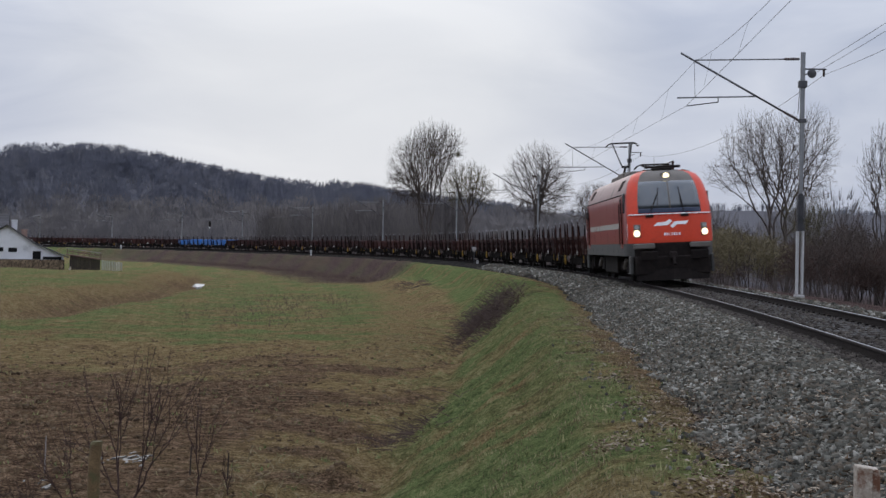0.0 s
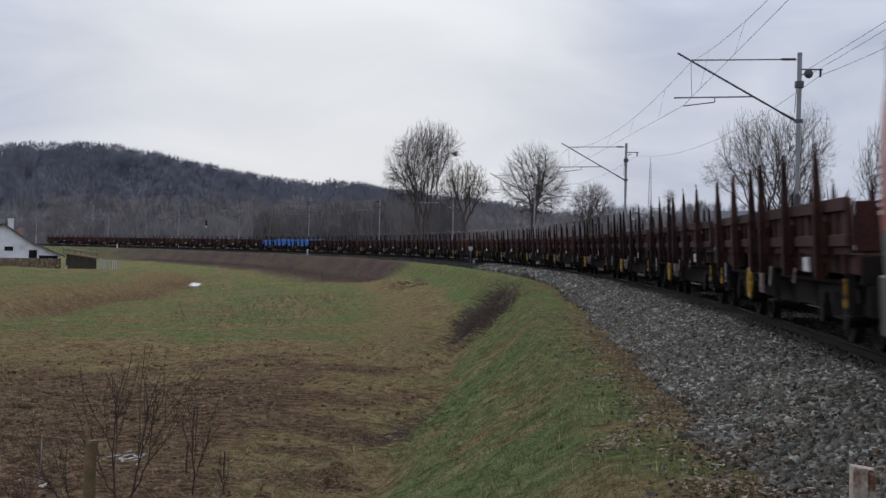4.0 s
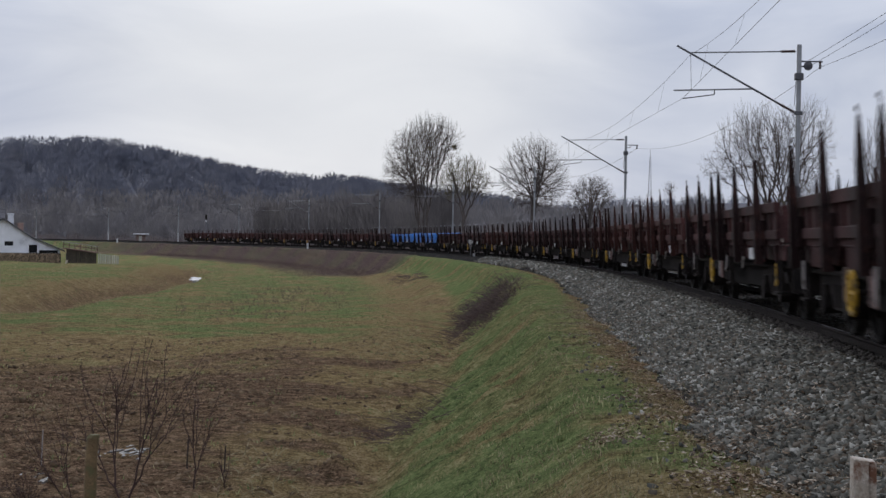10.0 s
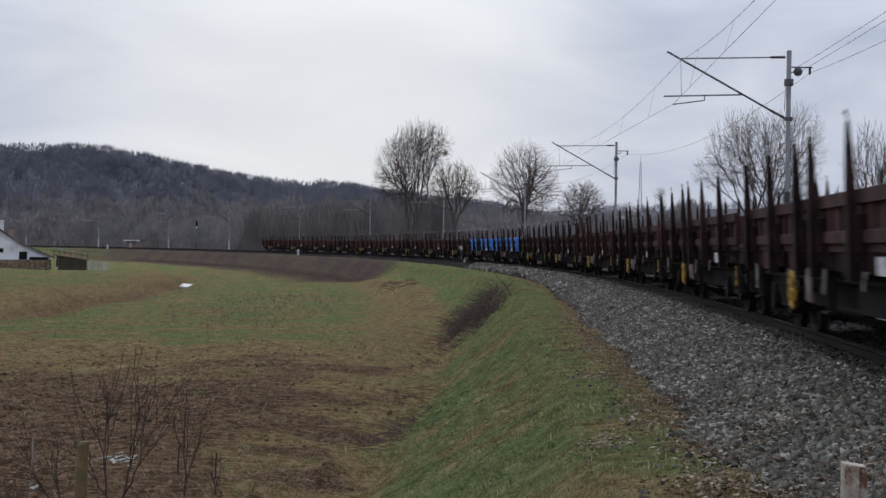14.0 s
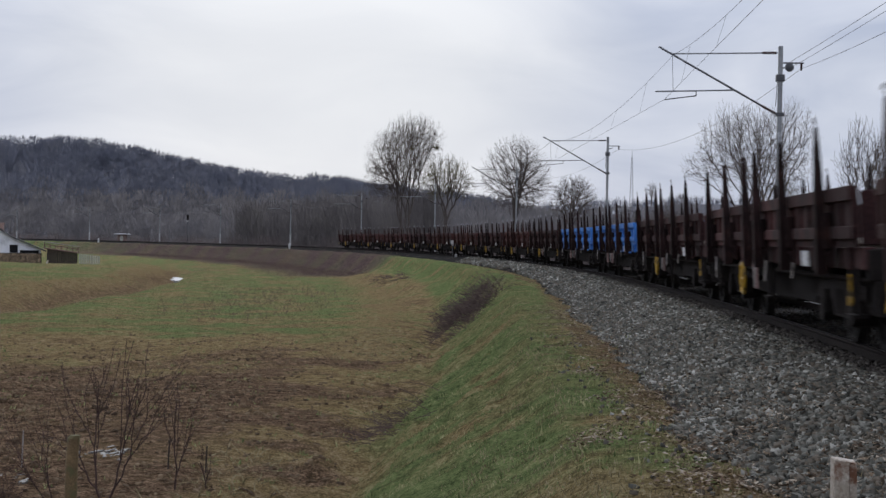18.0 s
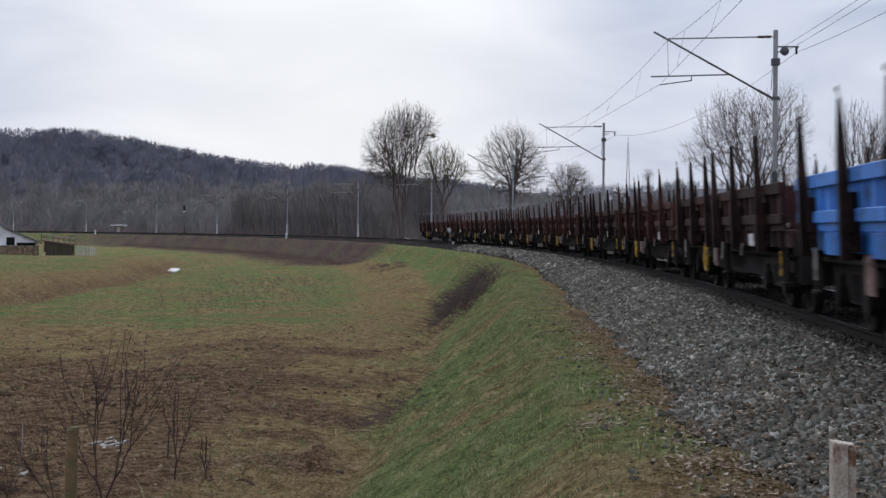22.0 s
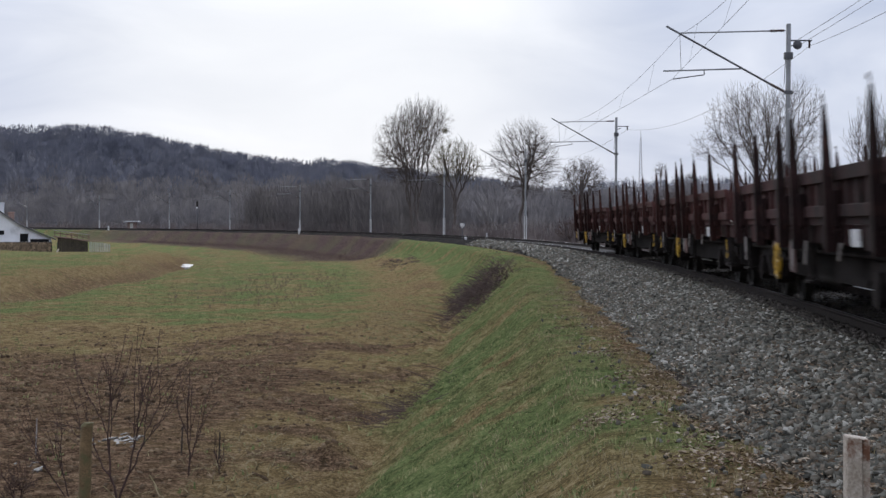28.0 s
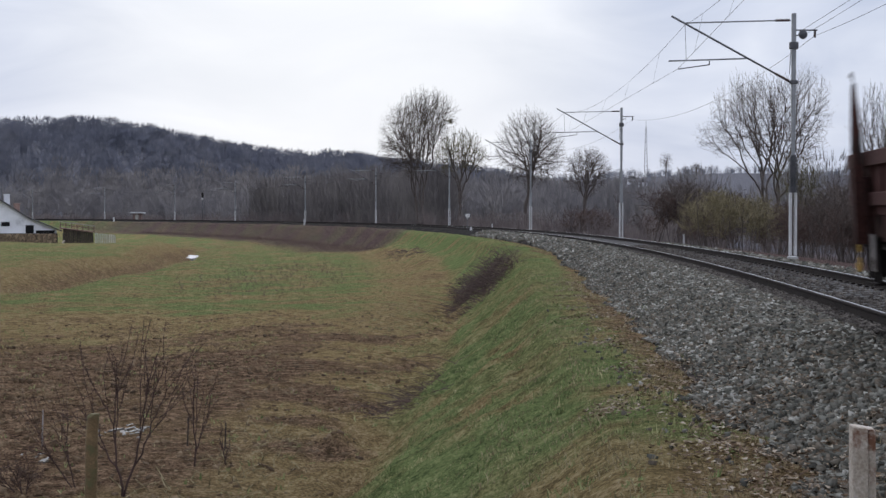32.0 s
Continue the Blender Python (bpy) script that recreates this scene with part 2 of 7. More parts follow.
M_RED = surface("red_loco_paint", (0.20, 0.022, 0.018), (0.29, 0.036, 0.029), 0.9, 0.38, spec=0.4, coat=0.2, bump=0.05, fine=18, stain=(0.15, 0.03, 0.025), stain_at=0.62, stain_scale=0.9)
# cab fronts take a brighter red than the body sides
M_FACE = surface("brighter_red_cab_front", (0.50, 0.042, 0.016), (0.60, 0.056, 0.022), 0.9, 0.4, bump=0.03, fine=18, stain=(0.42, 0.05, 0.026), stain_at=0.6, stain_scale=1.4)
M_SKIRT = surface("grey_loco_skirt", (0.048, 0.047, 0.045), (0.085, 0.083, 0.08), 1.4, 0.6, bump=0.05, stain=(0.06, 0.055, 0.05), stain_at=0.62, stain_scale=1.5)
M_CAP = surface("dark_grey_cab_roof", (0.095, 0.086, 0.075), (0.155, 0.139, 0.122), 2, 0.7, bump=0.05)
# roof slopes and top take a paler, pinker tone than the sides
M_ROOF = surface("pale_pinkish_loco_roof", (0.20, 0.115, 0.105), (0.32, 0.21, 0.195), 0.8, 0.5, bump=0.1, stain=(0.09, 0.06, 0.05), stain_at=0.6, stain_scale=1.1)
M_STRIPE = surface("pale_stripe", (0.30, 0.28, 0.25), (0.42, 0.40, 0.36), 2, 0.5, bump=0.05, stain=(0.3, 0.2, 0.16), stain_at=0.62)
M_LOGO = surface("white_lettering", (0.75, 0.75, 0.75), (0.85, 0.85, 0.85), 5, 0.5, bump=0)
M_BLACKGLASS = glossy("tinted_cab_glass", (0.035, 0.045, 0.055), 0.06, 0.9)
M_BLUEBAND = surface("blue_black_window_band", (0.012, 0.018, 0.04), (0.02, 0.03, 0.06), 3, 0.2, bump=0)


def lamp_material(name, colour, power):
    m = bpy.data.materials.new(name)
    m.use_nodes = True
    b = m.node_tree.nodes["Principled BSDF"]
    b.inputs["Base Color"].default_value = (*colour, 1)
    b.inputs["Emission Color"].default_value = (*colour, 1)
    b.inputs["Emission Strength"].default_value = power
    return m


M_LAMP = lamp_material("lit_headlamp", (1.0, 0.86, 0.55), 2.0)
M_LAMP_OFF = surface("headlamp_glass", (0.25, 0.25, 0.25), (0.4, 0.4, 0.4), 20, 0.15, bump=0)
M_RAIL = surface("rusty_rail_steel", (0.010, 0.008, 0.007), (0.026, 0.019, 0.016), 8, 0.8, 0.0, spec=0.08)
M_RAILTOP = surface("polished_rail_head", (0.30, 0.30, 0.31), (0.45, 0.45, 0.47), 4, 0.35, 1.0, bump=0.02)
M_SLEEPER = surface("weathered_concrete_sleeper", (0.05, 0.047, 0.045), (0.11, 0.105, 0.10), 5, 0.9, per_object=0.2, spec=0.05)
M_MAST = surface("galvanised_steel", (0.17, 0.175, 0.18), (0.29, 0.295, 0.30), 2, 0.55, 0.5, bump=0.1)
M_MASTWHITE = surface("white_painted_steel", (0.34, 0.335, 0.33), (0.47, 0.465, 0.46), 3, 0.7, stain=(0.25, 0.22, 0.2), stain_at=0.66, stain_scale=4)
M_CONCRETE = surface("pale_concrete", (0.30, 0.30, 0.29), (0.45, 0.44, 0.43), 3, 0.9, stain=(0.18, 0.17, 0.16), stain_at=0.62)
M_ARM = surface("dark_weathered_tube", (0.06, 0.06, 0.065), (0.12, 0.12, 0.125), 3, 0.6, 0.5, bump=0.1)
M_WIRE = surface("dull_copper_wire", (0.06, 0.062, 0.068), (0.11, 0.11, 0.12), 2, 0.6, 0.6, bump=0)
M_INSUL = surface("brown_glazed_insulator", (0.035, 0.02, 0.018), (0.06, 0.035, 0.03), 9, 0.25, bump=0)
M_WHITE = surface("white_lime_render", (0.52, 0.52, 0.54), (0.66, 0.66, 0.68), 0.8, 0.9, stain=(0.40, 0.40, 0.42), stain_at=0.6, stain_scale=0.7)
M_TILE = surface("dark_roof_tile", (0.035, 0.033, 0.036), (0.075, 0.07, 0.075), 1.5, 0.8, per_object=0.25)
M_BRICK = surface("chimney_brick", (0.20, 0.12, 0.1), (0.34, 0.24, 0.2), 4, 0.9)
M_LOG = surface("firewood", (0.12, 0.085, 0.055), (0.32, 0.24, 0.165), 6, 0.9, per_object=0.4)
M_OLDWOOD = surface("dark_weathered_boards", (0.017, 0.012, 0.011), (0.042, 0.031, 0.027), 4, 0.9, per_object=0.25)
M_RAILING = surface("red_brown_railing", (0.08, 0.04, 0.035), (0.14, 0.08, 0.07), 4, 0.8)
M_FENCE = surface("grey_fence_boards", (0.22, 0.22, 0.19), (0.38, 0.38, 0.34), 5, 0.9, per_object=0.2)
# near-black colour that stands for the unlit inside of openings
M_HOLE = surface("unlit_opening", (0.004, 0.004, 0.005), (0.008, 0.008, 0.009), 3, 0.9, bump=0)
M_POST = surface("mossy_wooden_post", (0.075, 0.048, 0.024), (0.17, 0.115, 0.06), 9, 0.9, fine=90, stain=(0.085, 0.075, 0.035), stain_at=0.56, stain_scale=5)
M_STUB = surface("split_pale_wood", (0.24, 0.20, 0.155), (0.44, 0.39, 0.33), 7, 0.9, fine=70, stain=(0.13, 0.06, 0.035), stain_at=0.6, stain_scale=9)
# bark and bare twigs are coloured lighter to carry the haze of distance
M_BARK = surface("grey_brown_bark", (0.060, 0.050, 0.046), (0.130, 0.110, 0.099), 3, 0.95, spec=0.05)
M_TWIG = surface("bare_twigs", (0.060, 0.048, 0.043), (0.125, 0.102, 0.088), 1, 0.95, bump=0, spec=0.05)
M_TWIG_RED = surface("reddish_shrub_twigs", (0.055, 0.038, 0.033), (0.125, 0.088, 0.074), 2, 0.9, bump=0, spec=0.05)
M_TWIG_GREEN = surface("budding_willow_twigs", (0.068, 0.060, 0.034), (0.140, 0.122, 0.066), 1, 0.95, bump=0, spec=0.05)
M_BUSH = surface("yellow_brown_scrub", (0.105, 0.090, 0.052), (0.23, 0.19, 0.115), 1, 0.95, bump=0, spec=0.05)
M_SHOOT = surface("dark_reddish_shoots", (0.032, 0.020, 0.019), (0.075, 0.048, 0.043), 2, 0.9, bump=0, spec=0.05)
M_BRAMBLE = surface("dead_bramble", (0.048, 0.034, 0.032), (0.130, 0.096, 0.083), 2, 0.95, bump=0, spec=0.05)
M_PUDDLE = glossy("still_water", (0.08, 0.075, 0.07), 0.5, 0.1)
M_HUT = surface("weathered_hut_brick", (0.11, 0.075, 0.065), (0.20, 0.145, 0.125), 3, 0.9)
M_TOWER = surface("lattice_steel", (0.14, 0.14, 0.15), (0.22, 0.22, 0.23), 2, 0.7, bump=0)


# ---------------------------------------------------------------- mesh helpers
def mesh_from(name, verts, faces, material=None, smooth=False):
    me = bpy.data.meshes.new(name)
    me.from_pydata([tuple(v) for v in verts], [], [tuple(f) for f in faces])
    if material:
        me.materials.append(material)
    if smooth:
        me.polygons.foreach_set("use_smooth", [True] * len(me.polygons))
    me.update()
    return me


def grid_faces(n, m):
    i, j = np.meshgrid(np.arange(n - 1), np.arange(m - 1), indexing="ij")
    a = (i * m + j).ravel()
    return np.stack([a, a + 1, a + m + 1, a + m], 1).tolist()


def add_box(bm, x0, x1, y0, y1, z0, z1, bevel=0.0):
    vs = [bm.verts.new(p) for p in ((x0, y0, z0), (x1, y0, z0), (x1, y1, z0), (x0, y1, z0), (x0, y0, z1), (x1, y0, z1), (x1, y1, z1), (x0, y1, z1))]
    fs = [bm.faces.new([vs[i] for i in f]) for f in ((3, 2, 1, 0), (4, 5, 6, 7), (0, 1, 5, 4), (1, 2, 6, 5), (2, 3, 7, 6), (3, 0, 4, 7))]
    if bevel:
        bmesh.ops.bevel(bm, geom=list({e for f in fs for e in f.edges}), offset=bevel, segments=1, affect='EDGES')
    return fs


def part(name, bm, material, parent=None, label="", smooth=False):
    me = bpy.data.meshes.new(name)
    bmesh.ops.recalc_face_normals(bm, faces=bm.faces)
    bm.to_mesh(me)
    bm.free()
    for m in (material if isinstance(material, (list, tuple)) else [material]):
        me.materials.append(m)
    if smooth:
        me.polygons.foreach_set("use_smooth", [True] * len(me.polygons))
    ob = new(name, me)
    if parent is not None:
        ob.parent = parent
    if label:
        ob["label"] = label
    return ob


def box_part(name, material, parent, x0, x1, y0, y1, z0, z1, bevel=0.01, label=""):
    bm = bmesh.new()
    add_box(bm, x0, x1, y0, y1, z0, z1, bevel)
    return part(name, bm, material, parent, label)



def add_tube(bm, p0, p1, r0, r1=None, n=8, caps=True):
    p0, p1 = Vector(p0), Vector(p1)
    r1 = r0 if r1 is None else r1
    d = (p1 - p0).normalized()
    a = d.orthogonal().normalized()
    b = d.cross(a)
    rings = []
    for p, r in ((p0, r0), (p1, r1)):
        rings.append([bm.verts.new(p + a * (r * math.cos(6.28318 * i / n)) + b * (r * math.sin(6.28318 * i / n))) for i in range(n)])
    for i in range(n):
        j = (i + 1) % n
        bm.faces.new((rings[0][i], rings[0][j], rings[1][j], rings[1][i]))
    if caps:
        bm.faces.new(rings[0][::-1])
        bm.faces.new(rings[1])


def tube_part(name, material, parent, points, r, n=8, label="", smooth=True):
    bm = bmesh.new()
    for a, b in zip(points, points[1:]):
        add_tube(bm, a, b, r, n=n)
    return part(name, bm, material, parent, label, smooth)


def add_lathe(bm, profile, axis_y=True, n=20, at=(0, 0, 0)):
    """Rings of (distance along the axis, radius), round the y axis."""
    rings = []
    for a, r in profile:
        rings.append([bm.verts.new((at[0] + r * math.cos(6.28318 * i / n), at[1] + a, at[2] + r * math.sin(6.28318 * i / n))) for i in range(n)])
    for p, q in zip(rings, rings[1:]):
        for i in range(n):
            j = (i + 1) % n
            bm.faces.new((p[i], p[j], q[j], q[i]))
    if profile[0][1] > 0:
        bm.faces.new(rings[0][::-1])
    if profile[-1][1] > 0:
        bm.faces.new(rings[-1])


def add_poly(bm, pts, depth):
    """A flat outline of 3D points made a thin plate along the vector depth."""
    d = Vector(depth)
    a = [bm.verts.new(p) for p in pts]
    b = [bm.verts.new(Vector(p) + d) for p in pts]
    bm.faces.new(a)
    bm.faces.new(b[::-1])
    for i in range(len(pts)):
        j = (i + 1) % len(pts)
        bm.faces.new((a[i], b[i], b[j], a[j]))


def empty(name):
    ob = new(name)
    ob.empty_display_size = 0.2
    return ob


def child_copy(ob, name, parent, m):
    """Another part on the same mesh."""
    c = new(name, ob.data)
    c.parent = parent
    c.matrix_basis = m
    if "label" in ob:
        c["label"] = ob["label"]
    return c


# ---------------------------------------------------------------- land
def tri_mesh(name, verts, faces, material, smooth=False):
    """A mesh from arrays: faces all with the same number of corners."""
    verts, faces = np.asarray(verts, np.float32), np.asarray(faces, np.int32)
    n, k = faces.shape
    me = bpy.data.meshes.new(name)
    me.vertices.add(len(verts))
    me.vertices.foreach_set("co", verts.ravel())
    me.loops.add(n * k)
    me.loops.foreach_set("vertex_index", faces.ravel())
    me.polygons.add(n)
    me.polygons.foreach_set("loop_start", np.arange(0, n * k, k, dtype=np.int32))
    if smooth:
        me.polygons.foreach_set("use_smooth", np.ones(n, bool))
    me.materials.append(material)
    me.update(calc_edges=True)
    return me


def stone_edge(s):
    """Where the ballast's foot runs out into the grass."""
    return np.interp(s, [8, 10, 14, 25, 40, 60, 90], [-2.95, -3.15, -3.5, -3.95, -4.1, -3.7, -3.3])


def zones(x, y, s, u):
    """What covers the land: share of green grass, of bare mud, of dead bramble."""
    n1, n2 = wave(x, y, 9, 11), wave(x, y, 3.1, 12)
    uj = u + 1.1 * n1 + 0.7 * n2
    field = step(-6.6, -9.6, uj)
    mud = field * step(58, 40, y + 6 * n1 + 4 * n2) * (0.72 + 0.28 * step(-0.5, 0.4, wave(x, y * 2.2, 6, 14))) * step(-90, -60, u)
    mud = np.maximum(mud, 0.4 * field * step(0.35, 0.9, wave(x, y, 17, 13)) * step(150, 90, y))
    ditch = step(-6.6, -7.6, u) * step(-12, -9.5, u + 0.8 * n1)
    mud = np.maximum(mud, 0.5 * ditch * step(-0.6, 0.8, n2 - n1))
    edge = stone_edge(s)
    toe = step(edge - 0.25, edge + 0.2, u + 0.35 * n1 + 0.25 * n2) * step(0, -3, u)
    mud = np.maximum(mud, 0.6 * toe)
    near = step(18, 10, y + 2 * n2) * step(-7.5, -6.0, u)
    mud = np.maximum(mud, 0.3 * near * step(-0.5, 0.4, n2))
    brook = brook_x(y)
    face = field * step(brook - 4.2, brook - 2.6, x) * step(brook + 0.3, brook - 0.9, x) * step(66, 80, y) * step(187, 172, y)
    mud = np.maximum(mud, 0.62 * field * np.exp(-((x - brook + 0.8) / 1.3) ** 2) * step(74, 86, y) * step(200, 175, y))
    bramble = step(148, 166, s) * step(420, 330, s) * step(-3.2, -4.0, u) * step(-17, -12, u + 1.5 * n1) * (0.75 + 0.25 * step(-0.5, 0.5, wave(x, y, 7, 18)))
    bramble = np.maximum(bramble, step(2.6, 3.2, u))
    green = np.clip(1 - mud, 0, 1) * (0.55 + 0.45 * step(-0.6, 0.6, n1 + 0.5 * n2))
    green = green * (1 - 0.6 * ditch * step(-0.8, 0.3, n1 + n2))
    mud = mud * (1 - 0.6 * step(-11.5, -10, uj) * step(-6.5, -7.5, uj) * step(-0.7, 0.4, wave(x, y, 4, 19)))
    green = green * (1 - 0.55 * face)
    mud = np.maximum(mud, 0.3 * face)
    dust = step(16, 11.5, s + 1.5 * n2) * step(-6.2, -5.2, u + 0.4 * n1) * step(-0.5, 0.3, n1 + n2)
    green = green * (1 - 0.6 * dust)
    # dry strip along the stones, and the orange-brown belt between grass and mud
    green = green * (1 - 0.75 * step(0.7, 0.1, edge - u + 0.5 * n2) * step(60, 30, s) * step(-3, -8, u + 3))
    green = green * (1 - 0.7 * field * np.exp(-((y + 5 * n1 - 54) / 8) ** 2))
    green = green * np.where(uj < -9, 0.50 + 0.48 * step(-0.6, 0.5, wave(x, y * 1.6, 6, 17) + 0.6 * n2), 1.0)
    return np.clip(green, 0, 1), np.clip(mud, 0, 1), np.clip(bramble, 0, 1)


def ground_material():
    def build(nt, b):
        at = node(nt, "ShaderNodeAttribute")
        at.attribute_name = "cover"
        sep = node(nt, "ShaderNodeSeparateColor", [("Color", at.outputs["Color"])])
        geo = node(nt, "ShaderNodeNewGeometry")
        pos = geo.outputs["Position"]
        big = node(nt, "ShaderNodeTexNoise", [("Vector", pos)], Scale=0.35, Detail=6.0, Roughness=0.65)
        mid = node(nt, "ShaderNodeTexNoise", [("Vector", pos)], Scale=3.2, Detail=7.0, Roughness=0.72)
        fine = node(nt, "ShaderNodeTexNoise", [("Vector", pos)], Scale=22.0, Detail=4.0, Roughness=0.7)

        def ramp(fac, *stops):
            r = node(nt, "ShaderNodeValToRGB", [("Fac", fac)])
            e = r.color_ramp.elements
            while len(e) < len(stops):
                e.new(0.5)
            for k, (p, c) in enumerate(stops):
                e[k].position, e[k].color = p, (*c, 1)
            return r.outputs[0]

        def blend(fac, a, c):
            m = nt.nodes.new("ShaderNodeMix")
            m.data_type = 'RGBA'
            nt.links.new(fac, m.inputs[0])
            nt.links.new(a, m.inputs[6])
            nt.links.new(c, m.inputs[7])
            return m.outputs[2]
        grain = node(nt, "ShaderNodeMath", [(0, mid.outputs["Fac"]), (1, fine.outputs["Fac"])])
        half = node(nt, "ShaderNodeMath", [(0, grain.outputs[0])])
        half.operation = 'MULTIPLY'
        half.inputs[1].default_value = 0.5
        g = ramp(half.outputs[0], (0.39, (0.050, 0.068, 0.027)), (0.5, (0.120, 0.150, 0.058)), (0.61, (0.222, 0.243, 0.104)))
        straw = ramp(half.outputs[0], (0.40, (0.072, 0.053, 0.027)), (0.5, (0.200, 0.142, 0.069)), (0.60, (0.35, 0.276, 0.15)))
        mud = ramp(half.outputs[0], (0.42, (0.030, 0.020, 0.014)), (0.5, (0.120, 0.076, 0.047)), (0.585, (0.27, 0.186, 0.120)))
        dead = ramp(half.outputs[0], (0.42, (0.046, 0.031, 0.029)), (0.58, (0.140, 0.100, 0.088)))
        # woodland floor beyond the line, its blue-grey tinted with the haze of distance
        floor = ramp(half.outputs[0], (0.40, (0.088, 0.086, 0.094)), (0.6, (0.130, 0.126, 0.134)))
        dry = node(nt, "ShaderNodeMapRange", [("Value", big.outputs["Fac"])], From_Min=0.50, From_Max=0.66)
        base = blend(dry.outputs[0], g, straw)
        inv = node(nt, "ShaderNodeMapRange", [("Value", sep.outputs[0])], From_Min=0.25, From_Max=0.75)
        base = blend(inv.outputs[0], straw, base)
        # the edge of the mud is broken up by the grain
        mm = node(nt, "ShaderNodeMath", [(0, sep.outputs[1]), (1, mid.outputs["Fac"])])
        mn = node(nt, "ShaderNodeMath", [(0, mm.outputs[0]), (1, big.outputs["Fac"])])
        mk = node(nt, "ShaderNodeMapRange", [("Value", mn.outputs[0])], From_Min=1.25, From_Max=1.8)
        base = blend(mk.outputs[0], base, mud)
        base = blend(sep.outputs[2], base, dead)
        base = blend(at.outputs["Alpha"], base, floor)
        nt.links.new(base, b.inputs["Base Color"])
        b.inputs["Roughness"].default_value = 0.95
        b.inputs["Specular IOR Level"].default_value = 0.0
        bp = node(nt, "ShaderNodeBump", [("Height", grain.outputs[0])], Strength=1.0, Distance=0.14)
        nt.links.new(bp.outputs[0], b.inputs["Normal"])
    return principled("meadow_and_mud", build)


M_GROUND = ground_material()


def blades_material(name, *colours, patch=0.0, size=0.9, soft=0.0):
    """Each piece takes its own colour; patch: how far broad patches vary from one another."""
    def build(nt, b):
        geo = node(nt, "ShaderNodeNewGeometry")
        fac = geo.outputs["Random Per Island"]
        if patch:
            n = node(nt, "ShaderNodeTexNoise", [("Vector", geo.outputs["Position"])], Scale=size, Detail=4.0, Roughness=0.65)
            m = node(nt, "ShaderNodeMapRange", [("Value", n.outputs["Fac"])], From_Min=0.36, From_Max=0.64, To_Min=-patch, To_Max=patch)
            k = node(nt, "ShaderNodeMapRange", [("Value", fac)], To_Min=patch * 0.8, To_Max=1 - patch * 0.8)
            a = node(nt, "ShaderNodeMath", [(0, k.outputs[0]), (1, m.outputs[0])])
            fac = a.outputs[0]
        r = node(nt, "ShaderNodeValToRGB", [("Fac", fac)])
        e = r.color_ramp.elements
        while len(e) < len(colours):
            e.new(0.5)
        for k, c in enumerate(colours):
            e[k].position, e[k].color = k / (len(colours) - 1), (*c, 1)
        nt.links.new(r.outputs[0], b.inputs["Base Color"])
        b.inputs["Roughness"].default_value = 0.85
        b.inputs["Specular IOR Level"].default_value = 0.05
        if soft:
            # thin blades and twigs scatter light: their shading leans towards that of the whole mass
            k = node(nt, "ShaderNodeVectorMath", [(0, geo.outputs["Normal"])])
            k.operation = 'SCALE'
            k.inputs["Scale"].default_value = 1 - soft
            a = node(nt, "ShaderNodeVectorMath", [(0, k.outputs[0])])
            a.inputs[1].default_value = (0, -0.35 * soft, 0.7 * soft)
            q = node(nt, "ShaderNodeVectorMath", [(0, a.outputs[0])])
            q.operation = 'NORMALIZE'
            nt.links.new(q.outputs[0], b.inputs["Normal"])
    return principled(name, build)


M_GRASS = blades_material("grass_blades", (0.042, 0.058, 0.022), (0.096, 0.124, 0.046), (0.160, 0.188, 0.076), (0.25, 0.25, 0.115), (0.41, 0.36, 0.20), patch=0.24, size=2.2, soft=0.2)
M_STRAW = blades_material("dry_grass_blades", (0.095, 0.073, 0.040), (0.175, 0.142, 0.078), (0.30, 0.25, 0.15), soft=0.4)
M_CLOD = blades_material("clods_and_stalks", (0.040, 0.026, 0.016), (0.075, 0.050, 0.030), (0.115, 0.078, 0.046), (0.17, 0.122, 0.075), patch=0.3, size=0.5)
M_LEAF = blades_material("dead_leaves", (0.055, 0.036, 0.024), (0.11, 0.072, 0.045), (0.19, 0.142, 0.098), (0.32, 0.27, 0.21))
M_STONE = blades_material("ballast_stones", (0.024, 0.0232, 0.0195), (0.056, 0.054, 0.0455), (0.096, 0.093, 0.078), (0.088, 0.070, 0.052), (0.15, 0.145, 0.124), (0.35, 0.335, 0.295), patch=0.1, size=0.7)
# stones beside and between the rails: darker and browner than the rest
M_DARKSTONE = blades_material("darker_brown_stones", (0.024, 0.020, 0.017), (0.055, 0.048, 0.042), (0.095, 0.082, 0.070), patch=0.1, size=0.7)
M_BALLAST = surface("ballast_bed", (0.008, 0.008, 0.008), (0.045, 0.042, 0.038), 14, 0.95, bump=1.0, fine=38, stain=(0.055, 0.045, 0.04), stain_at=0.6, stain_scale=0.8, spec=0.0)


